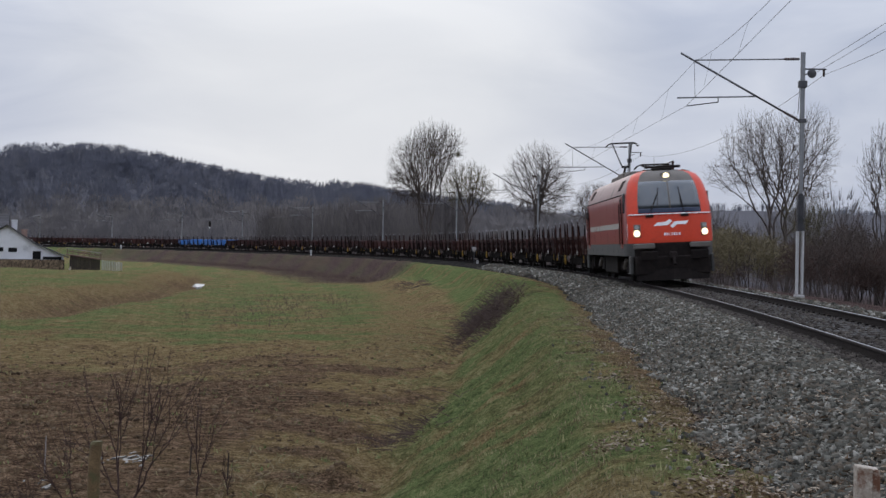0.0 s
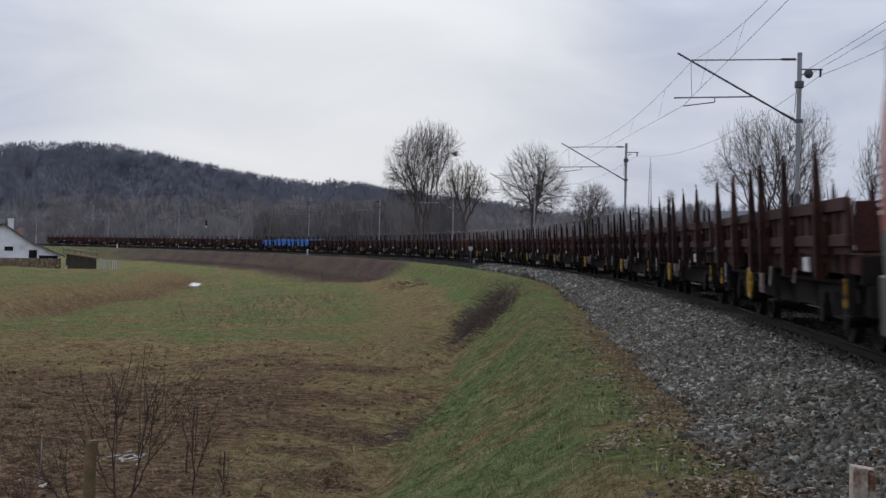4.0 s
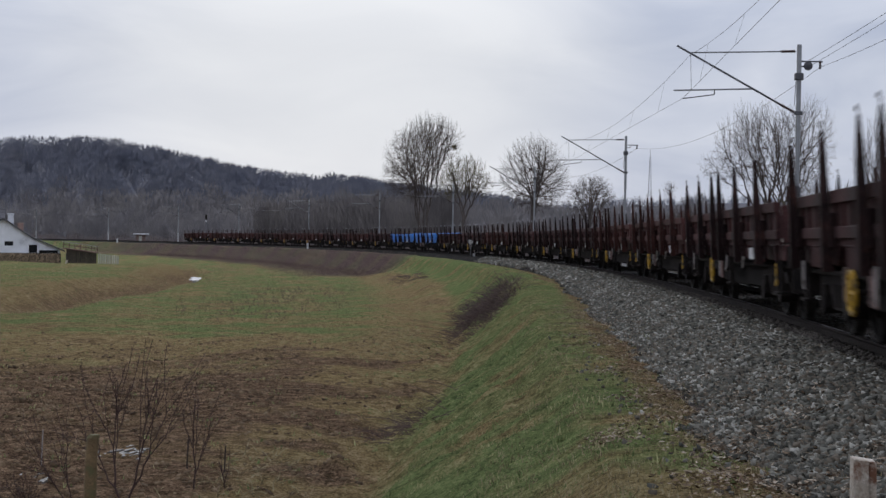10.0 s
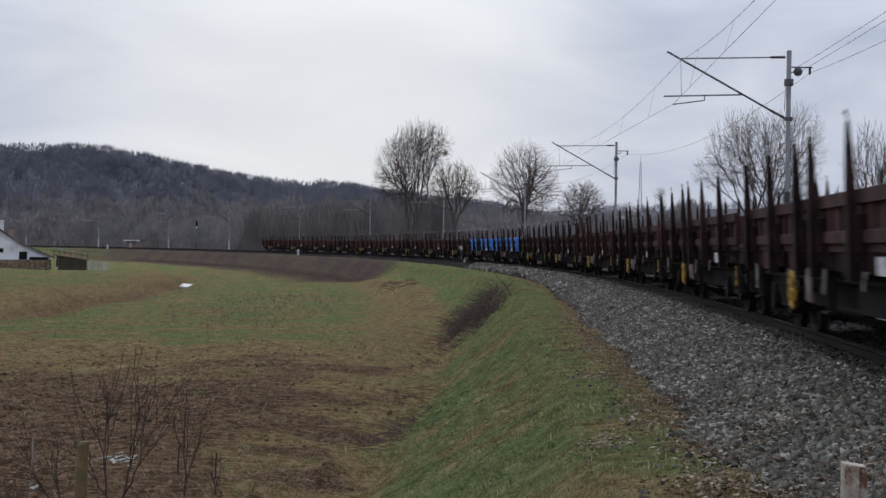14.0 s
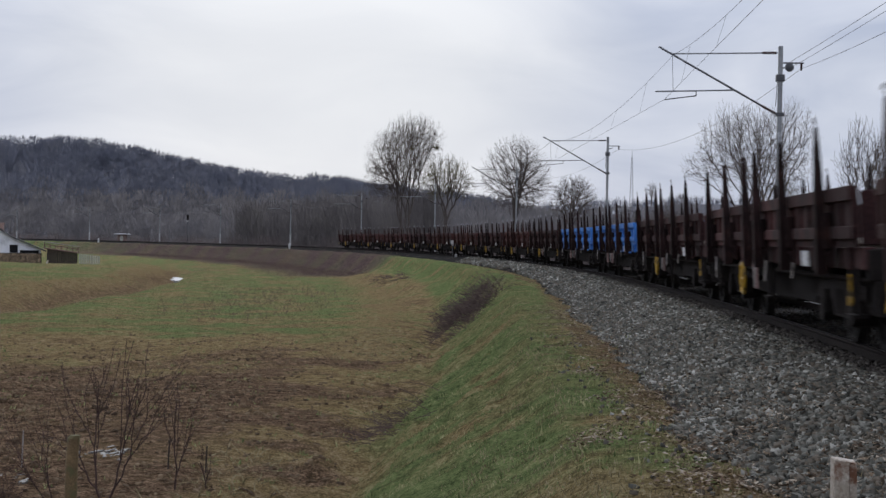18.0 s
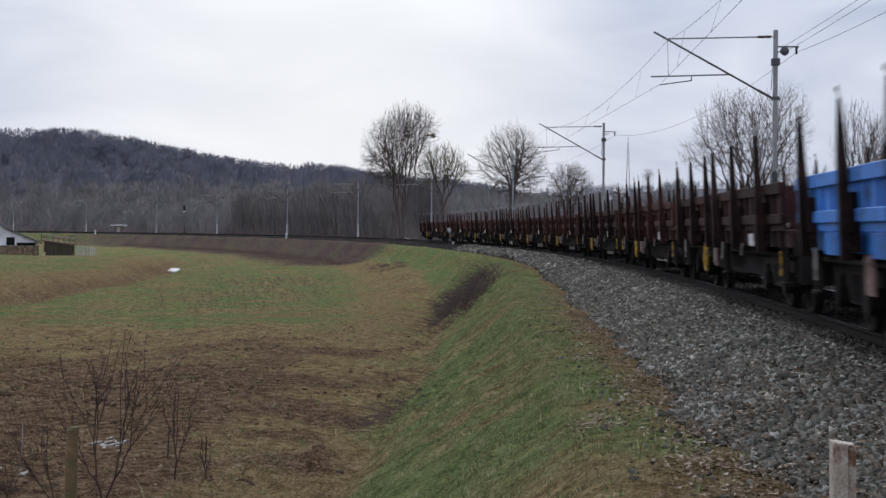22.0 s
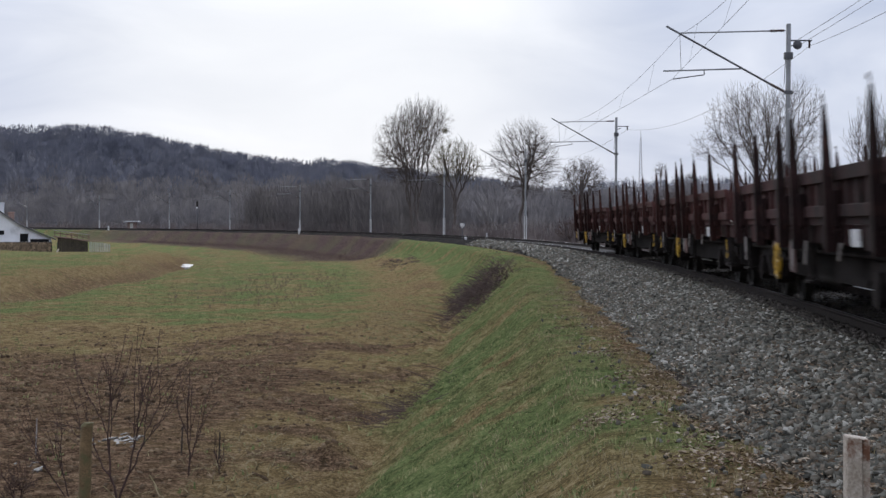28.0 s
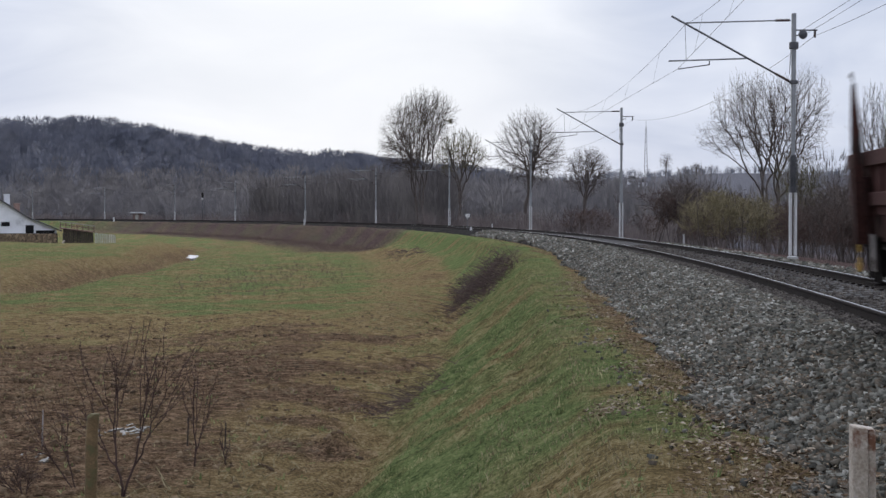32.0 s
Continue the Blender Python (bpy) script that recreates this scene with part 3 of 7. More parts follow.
def build_ground():
    s = np.unique(np.round(np.concatenate([np.linspace(-1200, -80, 14), np.arange(-80, -4, 6), np.arange(-4, 6, 0.5), np.arange(6, 45, 0.22), np.arange(45, 80, 0.5), np.arange(80, 180, 1.0), np.arange(180, 480, 4), np.linspace(480, 1600, 30)]), 2))
    u = np.unique(np.round(np.concatenate([np.linspace(-560, -120, 12), np.arange(-120, -36, 2.5), np.arange(-36, -12, 0.5), np.arange(-12, -9, 0.3), np.arange(-9, -4, 0.2), np.arange(-4, 8, 0.4), np.arange(8, 40, 2.5), np.arange(40, 400, 12), np.geomspace(400, 5200, 14)]), 2))
    S, U = np.meshgrid(s, u, indexing="ij")
    S, U = S.ravel(), U.ravel()
    x, y, _ = line_at(S, U)
    z = ground_z(x, y, S, U)
    g, m, d = zones(x, y, S, U)
    # clods of the wet ploughed strip
    z = z + m * step(-10, -14, U) * (0.05 * wave(x, y, 1.6, 21) + 0.04 * wave(x, y, 0.9, 22))
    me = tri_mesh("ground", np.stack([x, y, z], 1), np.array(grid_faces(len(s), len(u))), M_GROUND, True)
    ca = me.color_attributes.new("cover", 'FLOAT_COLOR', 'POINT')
    # fourth channel: where the haze-tinted woodland floor lies
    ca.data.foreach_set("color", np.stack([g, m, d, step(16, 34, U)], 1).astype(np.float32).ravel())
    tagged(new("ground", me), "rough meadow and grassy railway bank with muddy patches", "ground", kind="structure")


build_ground()


def sweep(name, s_values, profile, material, closed=True, top=None):
    """A profile of (u, z) drawn along the line; top: the corner after which the second material runs."""
    s = np.asarray(s_values, float)
    vs = []
    for (u, z) in profile:
        x, y, _ = line_at(s, u)
        vs.append(np.stack([x, y, np.full(len(s), z)], 1))
    vs = np.stack(vs, 1).reshape(-1, 3)
    m = len(profile)
    faces, mats = [], []
    for i in range(len(s) - 1):
        for j in range(m if closed else m - 1):
            k = (j + 1) % m
            faces.append((i * m + j, i * m + k, (i + 1) * m + k, (i + 1) * m + j))
            mats.append(1 if j == top else 0)
    me = mesh_from(name, vs, faces, material if not isinstance(material, tuple) else material[0])
    if isinstance(material, tuple):
        me.materials.append(material[1])
        me.polygons.foreach_set("material_index", mats)
    return new(name, me)


LINE_S = np.unique(np.concatenate([np.arange(-60, 0, 5), np.arange(0, 120, 1.0), np.arange(120, 520, 4.0)]))
BED = [(-4.4, -1.3), (-3.3, -0.70), (-2.15, -0.19), (-1.35, -0.165), (1.35, -0.06), (2.1, -0.10), (3.0, -0.42), (3.5, -0.8)]
ballast = tagged(sweep("ballast", LINE_S, BED, M_BALLAST, False), "grey crushed stone ballast bed under the track", "ballast", kind="structure")
def rail_profile(b0, b1):
    return [(-0.075, -0.172), (-0.075, -0.16), (-0.012, -0.14), (-0.012, -0.045), (-0.036, -0.03), (-0.036, -0.006), (-0.03, 0.0), (b0, 0.0005), (b1, 0.0005), (0.03, 0.0), (0.036, -0.006), (0.036, -0.03), (0.012, -0.045), (0.012, -0.14), (0.075, -0.16), (0.075, -0.172)]
for side, z, b0, b1 in ((-1, 0.0, 0.004, 0.026), (1, CANT, -0.026, 0.018)):
    tagged(sweep("rail", LINE_S, [(side * 0.7525 + a, z + b) for a, b in rail_profile(b0, b1)], (M_RAIL, M_RAILTOP), top=7), "rusty steel rail with a polished running edge", "rail", "rails", "structure")


def bed_z(u):
    return np.interp(u, [p[0] for p in BED], [p[1] for p in BED])


def build_sleepers():
    bm = bmesh.new()
    add_box(bm, -0.13, 0.13, -1.25, 1.25, -0.2, 0.012, 0.02)
    first = part("sleeper", bm, M_SLEEPER, ballast)
    bm = bmesh.new()
    for y in (-0.7525, 0.7525):
        for d in (-0.1, 0.1):
            add_box(bm, -0.05, 0.05, y + d - 0.035, y + d + 0.035, 0.0, 0.05, 0.01)
    fast = part("rail_clips", bm, M_DARK, first)
    lean = Matrix.Rotation(-math.atan2(CANT, 1.505), 4, 'X')
    for k in range(200):
        s = 2.0 + 0.6 * k
        ob = first if k == 0 else child_copy(first, "sleeper", ballast, Matrix())
        ob.matrix_basis = on_line(s, 0, -0.112) @ lean
        if k and k < 90:
            child_copy(fast, "rail_clips", ob, Matrix())


def lumps(n_kind, seed):
    """Angular stones: cubes with their corners pushed about."""
    r = np.random.RandomState(seed)
    base = np.array([(-1, -1, -1), (1, -1, -1), (1, 1, -1), (-1, 1, -1), (-1, -1, 1), (1, -1, 1), (1, 1, 1), (-1, 1, 1)], float) * 0.5
    out = []
    for _ in range(n_kind):
        b = base + r.uniform(-0.28, 0.28, base.shape)
        out.append(b * np.array([1, r.uniform(0.6, 0.95), r.uniform(0.45, 0.8)]))
    return out, np.array([(4, 5, 6, 7), (0, 1, 5, 4), (1, 2, 6, 5), (2, 3, 7, 6), (3, 0, 4, 7)])


def scatter_stones(name, n, s_range, u_of, size, seed, label, lift=0.55, material=None, at=None):
    r = np.random.RandomState(seed)
    kinds, faces = lumps(12, seed)
    s = s_range[0] + (s_range[1] - s_range[0]) * r.uniform(0, 1, n) ** 1.35 if at is None else at
    u = u_of(r, n, s)
    x, y, _ = line_at(s, u)
    z = np.where((u > -5.0) & (u < 3.1), np.maximum(bed_z(u), np.where(u < -1.5, ground_z(x, y, s, u), -9)), ground_z(x, y, s, u))
    d = r.uniform(size[0], size[1], n) * (1 + (0 if material is M_CLOD else 0.008 * s))
    a, b, c = r.uniform(0, 6.28, n), r.uniform(-0.6, 0.6, n), r.uniform(-0.6, 0.6, n)
    v = np.stack(kinds)[r.randint(0, 12, n)] * d[:, None, None]
    # turn about z, then lean
    ca, sa = np.cos(a)[:, None], np.sin(a)[:, None]
    v = np.stack([v[..., 0] * ca - v[..., 1] * sa, v[..., 0] * sa + v[..., 1] * ca, v[..., 2]], -1)
    v[..., 2] += v[..., 0] * np.tan(b)[:, None] * 0.7 + v[..., 1] * np.tan(c)[:, None] * 0.7
    v += np.stack([x, y, z + d * lift * r.uniform(0.2, 1.0, n)], -1)[:, None, :]
    f = (faces[None] + 8 * np.arange(n)[:, None, None]).reshape(-1, 4)
    ob = new(name, tri_mesh(name, v.reshape(-1, 3), f, material or M_STONE))
    tagged(ob, label, "clods" if material is M_CLOD else "stones", kind="stuff")


def slope_u(r, n, s):
    edge = stone_edge(s) + 0.28 * wave(s, 0 * s, 6, 71) + 0.16 * wave(s, 0 * s, 2, 72) + np.interp(s, [8, 14, 25], [0.2, 0.35, 0.6])
    return -1.2 + (edge + 1.2 - np.abs(r.normal(0, 0.05, n))) * r.uniform(0, 1, n)


def rail_u(r, n, s):
    a, b = -0.85 - np.abs(r.normal(0, 0.35, n)), r.uniform(-0.62, 1.6, n)
    return np.where(r.uniform(0, 1, n) < 0.5, a, b)


scatter_stones("ballast_stones", 50000, (5.0, 66.0), slope_u, (0.028, 0.055), 31, "loose grey crushed stones of the ballast")
scatter_stones("track_stones", 14000, (10.0, 66.0), rail_u, (0.03, 0.055), 35, "darker brown ballast stones beside and between the rails", 0.3, M_DARKSTONE)
scatter_stones("distant_ballast", 8000, (60.0, 125.0), slope_u, (0.05, 0.085), 33, "grey ballast stones further along the line")
scatter_stones("outer_ballast", 5500, (14.0, 70.0), lambda r, n, s: r.uniform(1.5, 3.5, n), (0.04, 0.07), 34, "ballast stones on the outer side of the track")
scatter_stones("stray_stones", 120, (6.0, 30.0), lambda r, n, s: stone_edge(s) - np.abs(r.normal(0, 0.3, n)), (0.02, 0.045), 32, "stray ballast stones in the grass")


def scatter_blades(name, n, s, u, height, width, seed, material, label, lean=0.5, sink=0.02, flat=False, tall=1.0):
    """Single bent blades (two triangles as one quad) stood on the land."""
    r = np.random.RandomState(seed)
    x, y, _ = line_at(s, u)
    z = np.where((u > -5.0) & (u < 3.1), np.maximum(bed_z(u), np.where(u < -1.5, ground_z(x, y, s, u), -9)), ground_z(x, y, s, u)) - sink
    h = r.uniform(height[0], height[1], n) * tall
    w = r.uniform(width[0], width[1], n) / 2
    a, t = r.uniform(0, 6.28, n), r.uniform(0, 6.28, n)
    k = r.uniform(0.1, 1.0, n) * lean
    p = np.stack([x, y, z], -1)
    side = np.stack([np.cos(a), np.sin(a), np.zeros(n)], -1) * w[:, None]
    if flat:
        up = np.stack([np.cos(t) * h, np.sin(t) * h, h * r.uniform(-0.3, 0.5, n)], -1)
        side[:, 2] = w * r.uniform(-0.6, 0.6, n)
        p[:, 2] += sink + 0.02 + 0.03 * r.uniform(0, 1, n)
    else:
        up = np.stack([np.cos(t) * h * k, np.sin(t) * h * k, h * np.sqrt(np.clip(1 - (0.7 * k) ** 2, 0.2, 1))], -1)
    v = np.stack([p - side, p + side, p + up + side * 0.25, p + up - side * 0.25], 1)
    f = np.arange(4 * n).reshape(n, 4)
    tagged(new(name, tri_mesh(name, v.reshape(-1, 3), f, material)), label, "grass" if not flat else "leaves", kind="stuff")


def tufts(s, u, n, spread, seed):
    """n blades round each place."""
    r = np.random.RandomState(seed)
    return np.repeat(s, n) + r.normal(0, spread, len(s) * n), np.repeat(u, n) + r.normal(0, spread, len(s) * n)


def pick(n, s_range, u_range, seed, power, keep):
    r = np.random.RandomState(seed)
    s = s_range[0] + (s_range[1] - s_range[0]) * r.uniform(0, 1, n) ** power
    u = r.uniform(u_range[0], u_range[1], n)
    # clumps
    x, y, _ = line_at(s, u)
    g, m, d = zones(x, y, s, u)
    w = keep(g, m, d, x, y, s, u)
    ok = r.uniform(0, 1, n) < w
    return s[ok], u[ok]


s_, u_ = pick(120000, (4.0, 75.0), (-9.6, -3.0), 41, 1.85, lambda g, m, d, x, y, s, u: g * (0.25 + 0.75 * step(-0.5, 0.5, wave(x, y, 1.3, 43))) * (1 - 0.8 * m))
s_, u_ = tufts(s_, u_, 6, 0.03, 40)
x_, y_, _q = line_at(s_, u_)
tall_ = 0.55 + 1.5 * step(0.1, 0.9, wave(x_, y_, 0.5, 144)) * step(-0.4, 0.5, wave(x_, y_, 1.9, 145))
scatter_blades("bank_grass", len(s_), s_, u_, (0.018, 0.055), (0.010, 0.026), 42, M_GRASS, "short green grass tufts on the bank", 0.8, tall=tall_)
s_, u_ = pick(60000, (4.0, 60.0), (-9.5, -2.9), 44, 1.4, lambda g, m, d, x, y, s, u: 0.12 + 0.8 * step(0.2, 0.9, wave(x, y, 3.1, 12)) * step(0.1, -0.3, u - stone_edge(s)))
scatter_blades("dry_grass", len(s_), s_, u_, (0.025, 0.075), (0.005, 0.012), 45, M_STRAW, "dry straw-coloured grass on the bank", 0.9)
s_, u_ = pick(120000, (5.0, 45.0), (-5.6, -1.5), 46, 1.5, lambda g, m, d, x, y, s, u: step(-0.7, -0.1, u - stone_edge(s) + 0.35 * wave(x, y, 3.1, 12)) * step(2.3, 0.7, u - stone_edge(s) + 0.5 * wave(x, y, 2, 47)) * step(2.3, 0.5, u - stone_edge(s)) * (0.45 + 0.55 * step(22, 13, s)) * (0.15 + 0.85 * step(-0.3, 0.5, wave(x, y, 2.7, 49))))
scatter_blades("dead_leaves", len(s_), s_, u_, (0.02, 0.05), (0.014, 0.035), 48, M_LEAF, "brown dead leaves along the ballast edge", flat=True)
s_, u_ = pick(36000, (14.0, 150.0), (-45.0, -8.0), 51, 1.2, lambda g, m, d, x, y, s, u: (0.2 + 0.8 * g * (1 - m)) * (0.2 + 0.8 * step(-0.4, 0.6, wave(x, y, 2.2, 53))))
s_, u_ = tufts(s_, u_, 5, 0.06, 50)
scatter_blades("field_grass", len(s_), s_, u_, (0.03, 0.11), (0.015, 0.04), 52, M_GRASS, "patchy green grass in the wet field", 0.8)
s_, u_ = pick(80000, (14.0, 75.0), (-34.0, -7.5), 54, 1.3, lambda g, m, d, x, y, s, u: 0.3 + 0.5 * m)
scatter_blades("field_straw", len(s_), s_, u_, (0.03, 0.11), (0.006, 0.02), 55, M_CLOD, "flattened dead stalks in the muddy field", flat=True)
s_, u_ = pick(40000, (15.0, 62.0), (-32.0, -7.6), 56, 1.15, lambda g, m, d, x, y, s, u: (0.04 + 0.96 * m ** 2) * (0.3 + 0.7 * step(-0.3, 0.4, wave(x, y, 1.9, 59))))
scatter_stones("earth_clods", len(s_), (15, 62), lambda r, n, s: u_, (0.03, 0.10), 60, "lumpy clods of wet ploughed earth", 0.03, M_CLOD, s_)


s_, u_ = pick(60000, (74.0, 230.0), (-60.0, -9.0), 57, 1.0, lambda g, m, d, x, y, s, u: 0.15 + 0.85 * np.exp(-((x - brook_x(y)) / 1.8) ** 2) * (1 - step(0.02, 0.008, np.abs(x / y + 0.161)) * step(180, 170, y)))
scatter_blades("brook_reeds", len(s_), s_, u_, (0.06, 0.2), (0.02, 0.045), 58, M_STRAW, "dry reeds and stalks along the brook", 0.9)


s_, u_ = pick(50000, (5.0, 50.0), (-5.4, -1.9), 61, 1.5, lambda g, m, d, x, y, s, u: step(1.5, 0.2, u - stone_edge(s) + 0.5 * wave(x, y, 1.7, 62)) * step(-0.3, 0.3, wave(x, y, 1.1, 63)))
scatter_blades("edge_grass", len(s_), s_, u_, (0.025, 0.075), (0.006, 0.014), 64, M_STRAW, "dry grass creeping among the stones", 1.0)


# the sky's reflection in the pool is put into the base colour as pale grey
M_POOL = glossy("sky_pale_water", (0.24, 0.24, 0.24), 0.5, 0.3)


def puddle(x, y, rx, ry, label, turn=0.0, seed=0, lift=0.03, water=None):
    r = random.Random(seed)
    s, u = line_coords(np.array([x]), np.array([y]))
    z = float(ground_z(np.array([x]), np.array([y]), s, u)[0])
    pts = []
    for i in range(28):
        a = 6.28318 * i / 28
        k = 1 + 0.28 * math.sin(3 * a + seed) + 0.2 * math.sin(5 * a + 2 * seed) + r.uniform(-0.1, 0.1)
        px, py = rx * k * math.cos(a), ry * k * math.sin(a)
        pts.append((x + px * math.cos(turn) - py * math.sin(turn), y + px * math.sin(turn) + py * math.cos(turn), z + lift))
    bm = bmesh.new()
    add_poly(bm, pts, (0, 0, -0.4))
    ob = part("puddle", bm, water or M_PUDDLE)
    tagged(ob, label, "puddle", kind="structure")


puddle(float(brook_x(166.0)), 166, 0.9, 6.0, "pale still pool in the brook", 0.1, 1, 0.12, M_POOL)
_r = random.Random(9)
for k in range(34):
    px_, py_ = (-5.25 + _r.gauss(0, 0.22), 26.2 + _r.gauss(0, 0.55)) if k < 20 else (-6.4 + _r.uniform(-0.6, 0.6), 23.6 + _r.uniform(-0.35, 0.35))
    puddle(px_, py_, _r.uniform(0.015, 0.05), _r.uniform(0.05, 0.22), "small muddy puddle reflecting the sky", _r.uniform(-0.4, 0.4), k + 2, 0.022)
# ---------------------------------------------------------------- masts and wires
MAST_S = [8.0, 51.5, 95.8, 135.5, 179.4, 223.0, 266.6, 310.2, 347.6, 390.1, 432.9]


def build_mast(wrapped):
    """Local frame of on_line(): x up the line, y to the inside. u below runs outwards."""
    ma = empty("catenary_mast")
    tagged(ma, "grey steel catenary mast with cantilever arm, white foot", "mast", "masts")

    def pt(u, z, x=0.0):
        return (x, -u, z)
    box_part("foot", M_CONCRETE, ma, -0.17, 0.17, -3.7, -3.4, -0.9, -0.14, 0.02, "concrete foot")
    for y in (-3.63, -3.47):
        box_part("post_channel", M_MASTWHITE, ma, -0.1, 0.1, y - 0.036, y + 0.036, -0.12, 1.9, 0.01, "white painted lower channel")
    if wrapped:
        bm = bmesh.new()
        r = random.Random(3)
        for k in range(26):
            z = 1.9 + 1.15 * k / 26
            w = r.uniform(0.10, 0.15)
            add_box(bm, -w, w, -3.55 - w, -3.55 + w, z, z + 0.028)
        add_box(bm, -0.07, 0.07, -3.62, -3.48, 1.9, 3.1)
        part("climbing_guard", bm, M_ARM, ma, "dark wire climbing guard")
    else:
        box_part("post_middle", M_MAST, ma, -0.08, 0.08, -3.64, -3.46, 1.9, 3.1, 0.01)
    box_part("post_middle", M_MAST, ma, -0.06, 0.06, -3.61, -3.49, 3.1, 4.4, 0.01)
    box_part("post_upper", M_MAST, ma, -0.07, 0.07, -3.618, -3.482, 4.4, 7.64, 0.015)
    bm = bmesh.new()
    add_box(bm, -0.12, 0.12, -3.68, -3.42, 6.5, 6.72, 0.01)
    part("clamp", bm, M_ARM, ma)
    box_part("clamp", M_ARM, ma, -0.11, 0.11, -3.67, -3.43, 5.38, 5.5, 0.01)
    tube_part("cantilever_tube", M_ARM, ma, [pt(3.44, 5.45), pt(-0.36, 7.56)], 0.032, 8)
    tube_part("stay_tube", M_MAST, ma, [pt(3.45, 7.42), pt(0.1, 7.34)], 0.024, 8)
    tube_part("registration_tube", M_MAST, ma, [pt(2.1, 6.2), pt(-0.45, 6.12)], 0.026, 8)
    tube_part("steady_arm", M_ARM, ma, [pt(0.86, 6.13), pt(0.86, 6.0), pt(-0.15, 5.86)], 0.018, 6)
    tube_part("drop_bracket", M_ARM, ma, [pt(0.08, 7.28), pt(0.12, 6.12)], 0.008, 5)
    for a, b, nm in (((3.4, 5.48), (2.95, 5.72), 0), ((3.4, 7.42), (2.95, 7.41), 1)):
        bm = bmesh.new()
        p, q = Vector(pt(*a)), Vector(pt(*b))
        for k in range(6):
            c = p + (q - p) * (k / 6)
            d = (q - p) / 12
            add_tube(bm, c, c + d, 0.06, 0.035, n=10)
        add_tube(bm, p, q, 0.034, n=8)
        part("insulator", bm, M_INSUL, ma)
    bm = bmesh.new()
    add_tube(bm, pt(3.6, 7.1), pt(4.3, 7.1), 0.025, n=6)
    add_tube(bm, pt(3.6, 6.92), pt(3.85, 6.98), 0.02, n=6)
    part("feeder_bracket", bm, M_ARM, ma)
    if wrapped:
        bm = bmesh.new()
        add_lathe(bm, [(-0.08, 0.04), (-0.06, 0.13), (0.0, 0.15), (0.06, 0.13), (0.08, 0.04)], n=12)
        for v in bm.verts:
            v.co = Vector((v.co.y, -3.84 + v.co.x, 6.96 + v.co.z))
        part("pulley", bm, M_ARM, ma)
    bm = bmesh.new()
    add_tube(bm, pt(4.22, 7.1), pt(4.22, 6.86), 0.03, n=8)
    for k in range(4):
        add_tube(bm, pt(4.22, 7.08 - 0.05 * k), pt(4.22, 7.05 - 0.05 * k), 0.05, 0.03, n=8)
    part("insulator", bm, M_INSUL, ma)
    tube_part("tie_wire", M_ARM, ma, [pt(3.46, 6.5), pt(3.42, 5.7)], 0.012, 5)
    return ma


first = build_mast(True)
first.matrix_world = on_line(MAST_S[1])
plain = build_mast(False)
plain.matrix_world = on_line(MAST_S[0])
for s in MAST_S[2:]:
    copy_thing(plain, on_line(s))


def wire(name, pts, r, label, group="wires"):
    bm = bmesh.new()
    n = 5
    rings = []
    for i, p in enumerate(pts):
        d = (pts[min(i + 1, len(pts) - 1)] - pts[max(i - 1, 0)]).normalized()
        a = d.cross(Vector((0, 0, 1))).normalized()
        b = a.cross(d)
        rings.append([bm.verts.new(p + a * (r * math.cos(1.2566 * k)) + b * (r * math.sin(1.2566 * k))) for k in range(n)])
    for p, q in zip(rings, rings[1:]):
        for k in range(n):
            bm.faces.new((p[k], p[(k + 1) % n], q[(k + 1) % n], q[k]))
    return tagged(part(name, bm, M_WIRE, None, "", True), label, "wire", group)


def span(s0, s1, u0, z0, u1, z1, sag, n=16):
    x0, y0, _ = line_at(s0, u0)
    x1, y1, _ = line_at(s1, u1)
    out = []
    for i in range(n + 1):
        t = i / n
        out.append(Vector((x0 + (x1 - x0) * t, y0 + (y1 - y0) * t, z0 + (z1 - z0) * t - 4 * sag * t * (1 - t))))
    return out


for a, b in zip(MAST_S, MAST_S[1:]):
    mess = span(a, b, 0.08, 7.28, 0.08, 7.28, 0.75)
    cont = span(a, b, -0.15, 5.87, -0.15, 5.87, 0.0)
    mw = wire("messenger_wire", mess, 0.0062, "thin dark messenger wire over the track")
    wire("contact_wire", cont, 0.0062, "thin dark contact wire over the track")
    for k in (2, 5, 8, 11, 14):
        bm = bmesh.new()
        add_tube(bm, mess[k], cont[k], 0.004, n=4)
        part("dropper", bm, M_WIRE, mw)
    if a > 10:
        wire("feeder_wire", span(a, b, 4.22, 6.92, 4.22, 6.92, 0.85), 0.007, "sagging dark feeder wire")
a, b = MAST_S[0], MAST_S[1]
wire("feeder_wire", span(a, b, 4.22, 6.92, 4.22, 6.92, 0.5), 0.007, "sagging dark feeder wire")
for du, dz in ((0.0, 0.14), (0.1, 0.0)):
    wire("anchor_wire", span(a, b, 3.84 + du, 7.0 + dz, 3.84 + du, 6.98 + dz, 0.15), 0.007, "taut dark wire at the mast head")
# ---------------------------------------------------------------- train
WAGONS, PITCH, HEAD, REAR_GAP = 26, 15.33, 54.94, 0.6


def gone(t):
    """Metres that the train has come down the line since the start."""
    drift = np.interp(t, [0, 2, 3, 6, 12, 16, 20, 24, 28, 30, 31, 32, 33], [-0.1, -0.4, -0.5, -2.0, -1.6, -1.25, -1.0, -0.85, -0.5, -0.6, -0.1, 0.5, 1.2])
    return 14.664 * t - 0.02869 * t * t / 2 + float(drift)


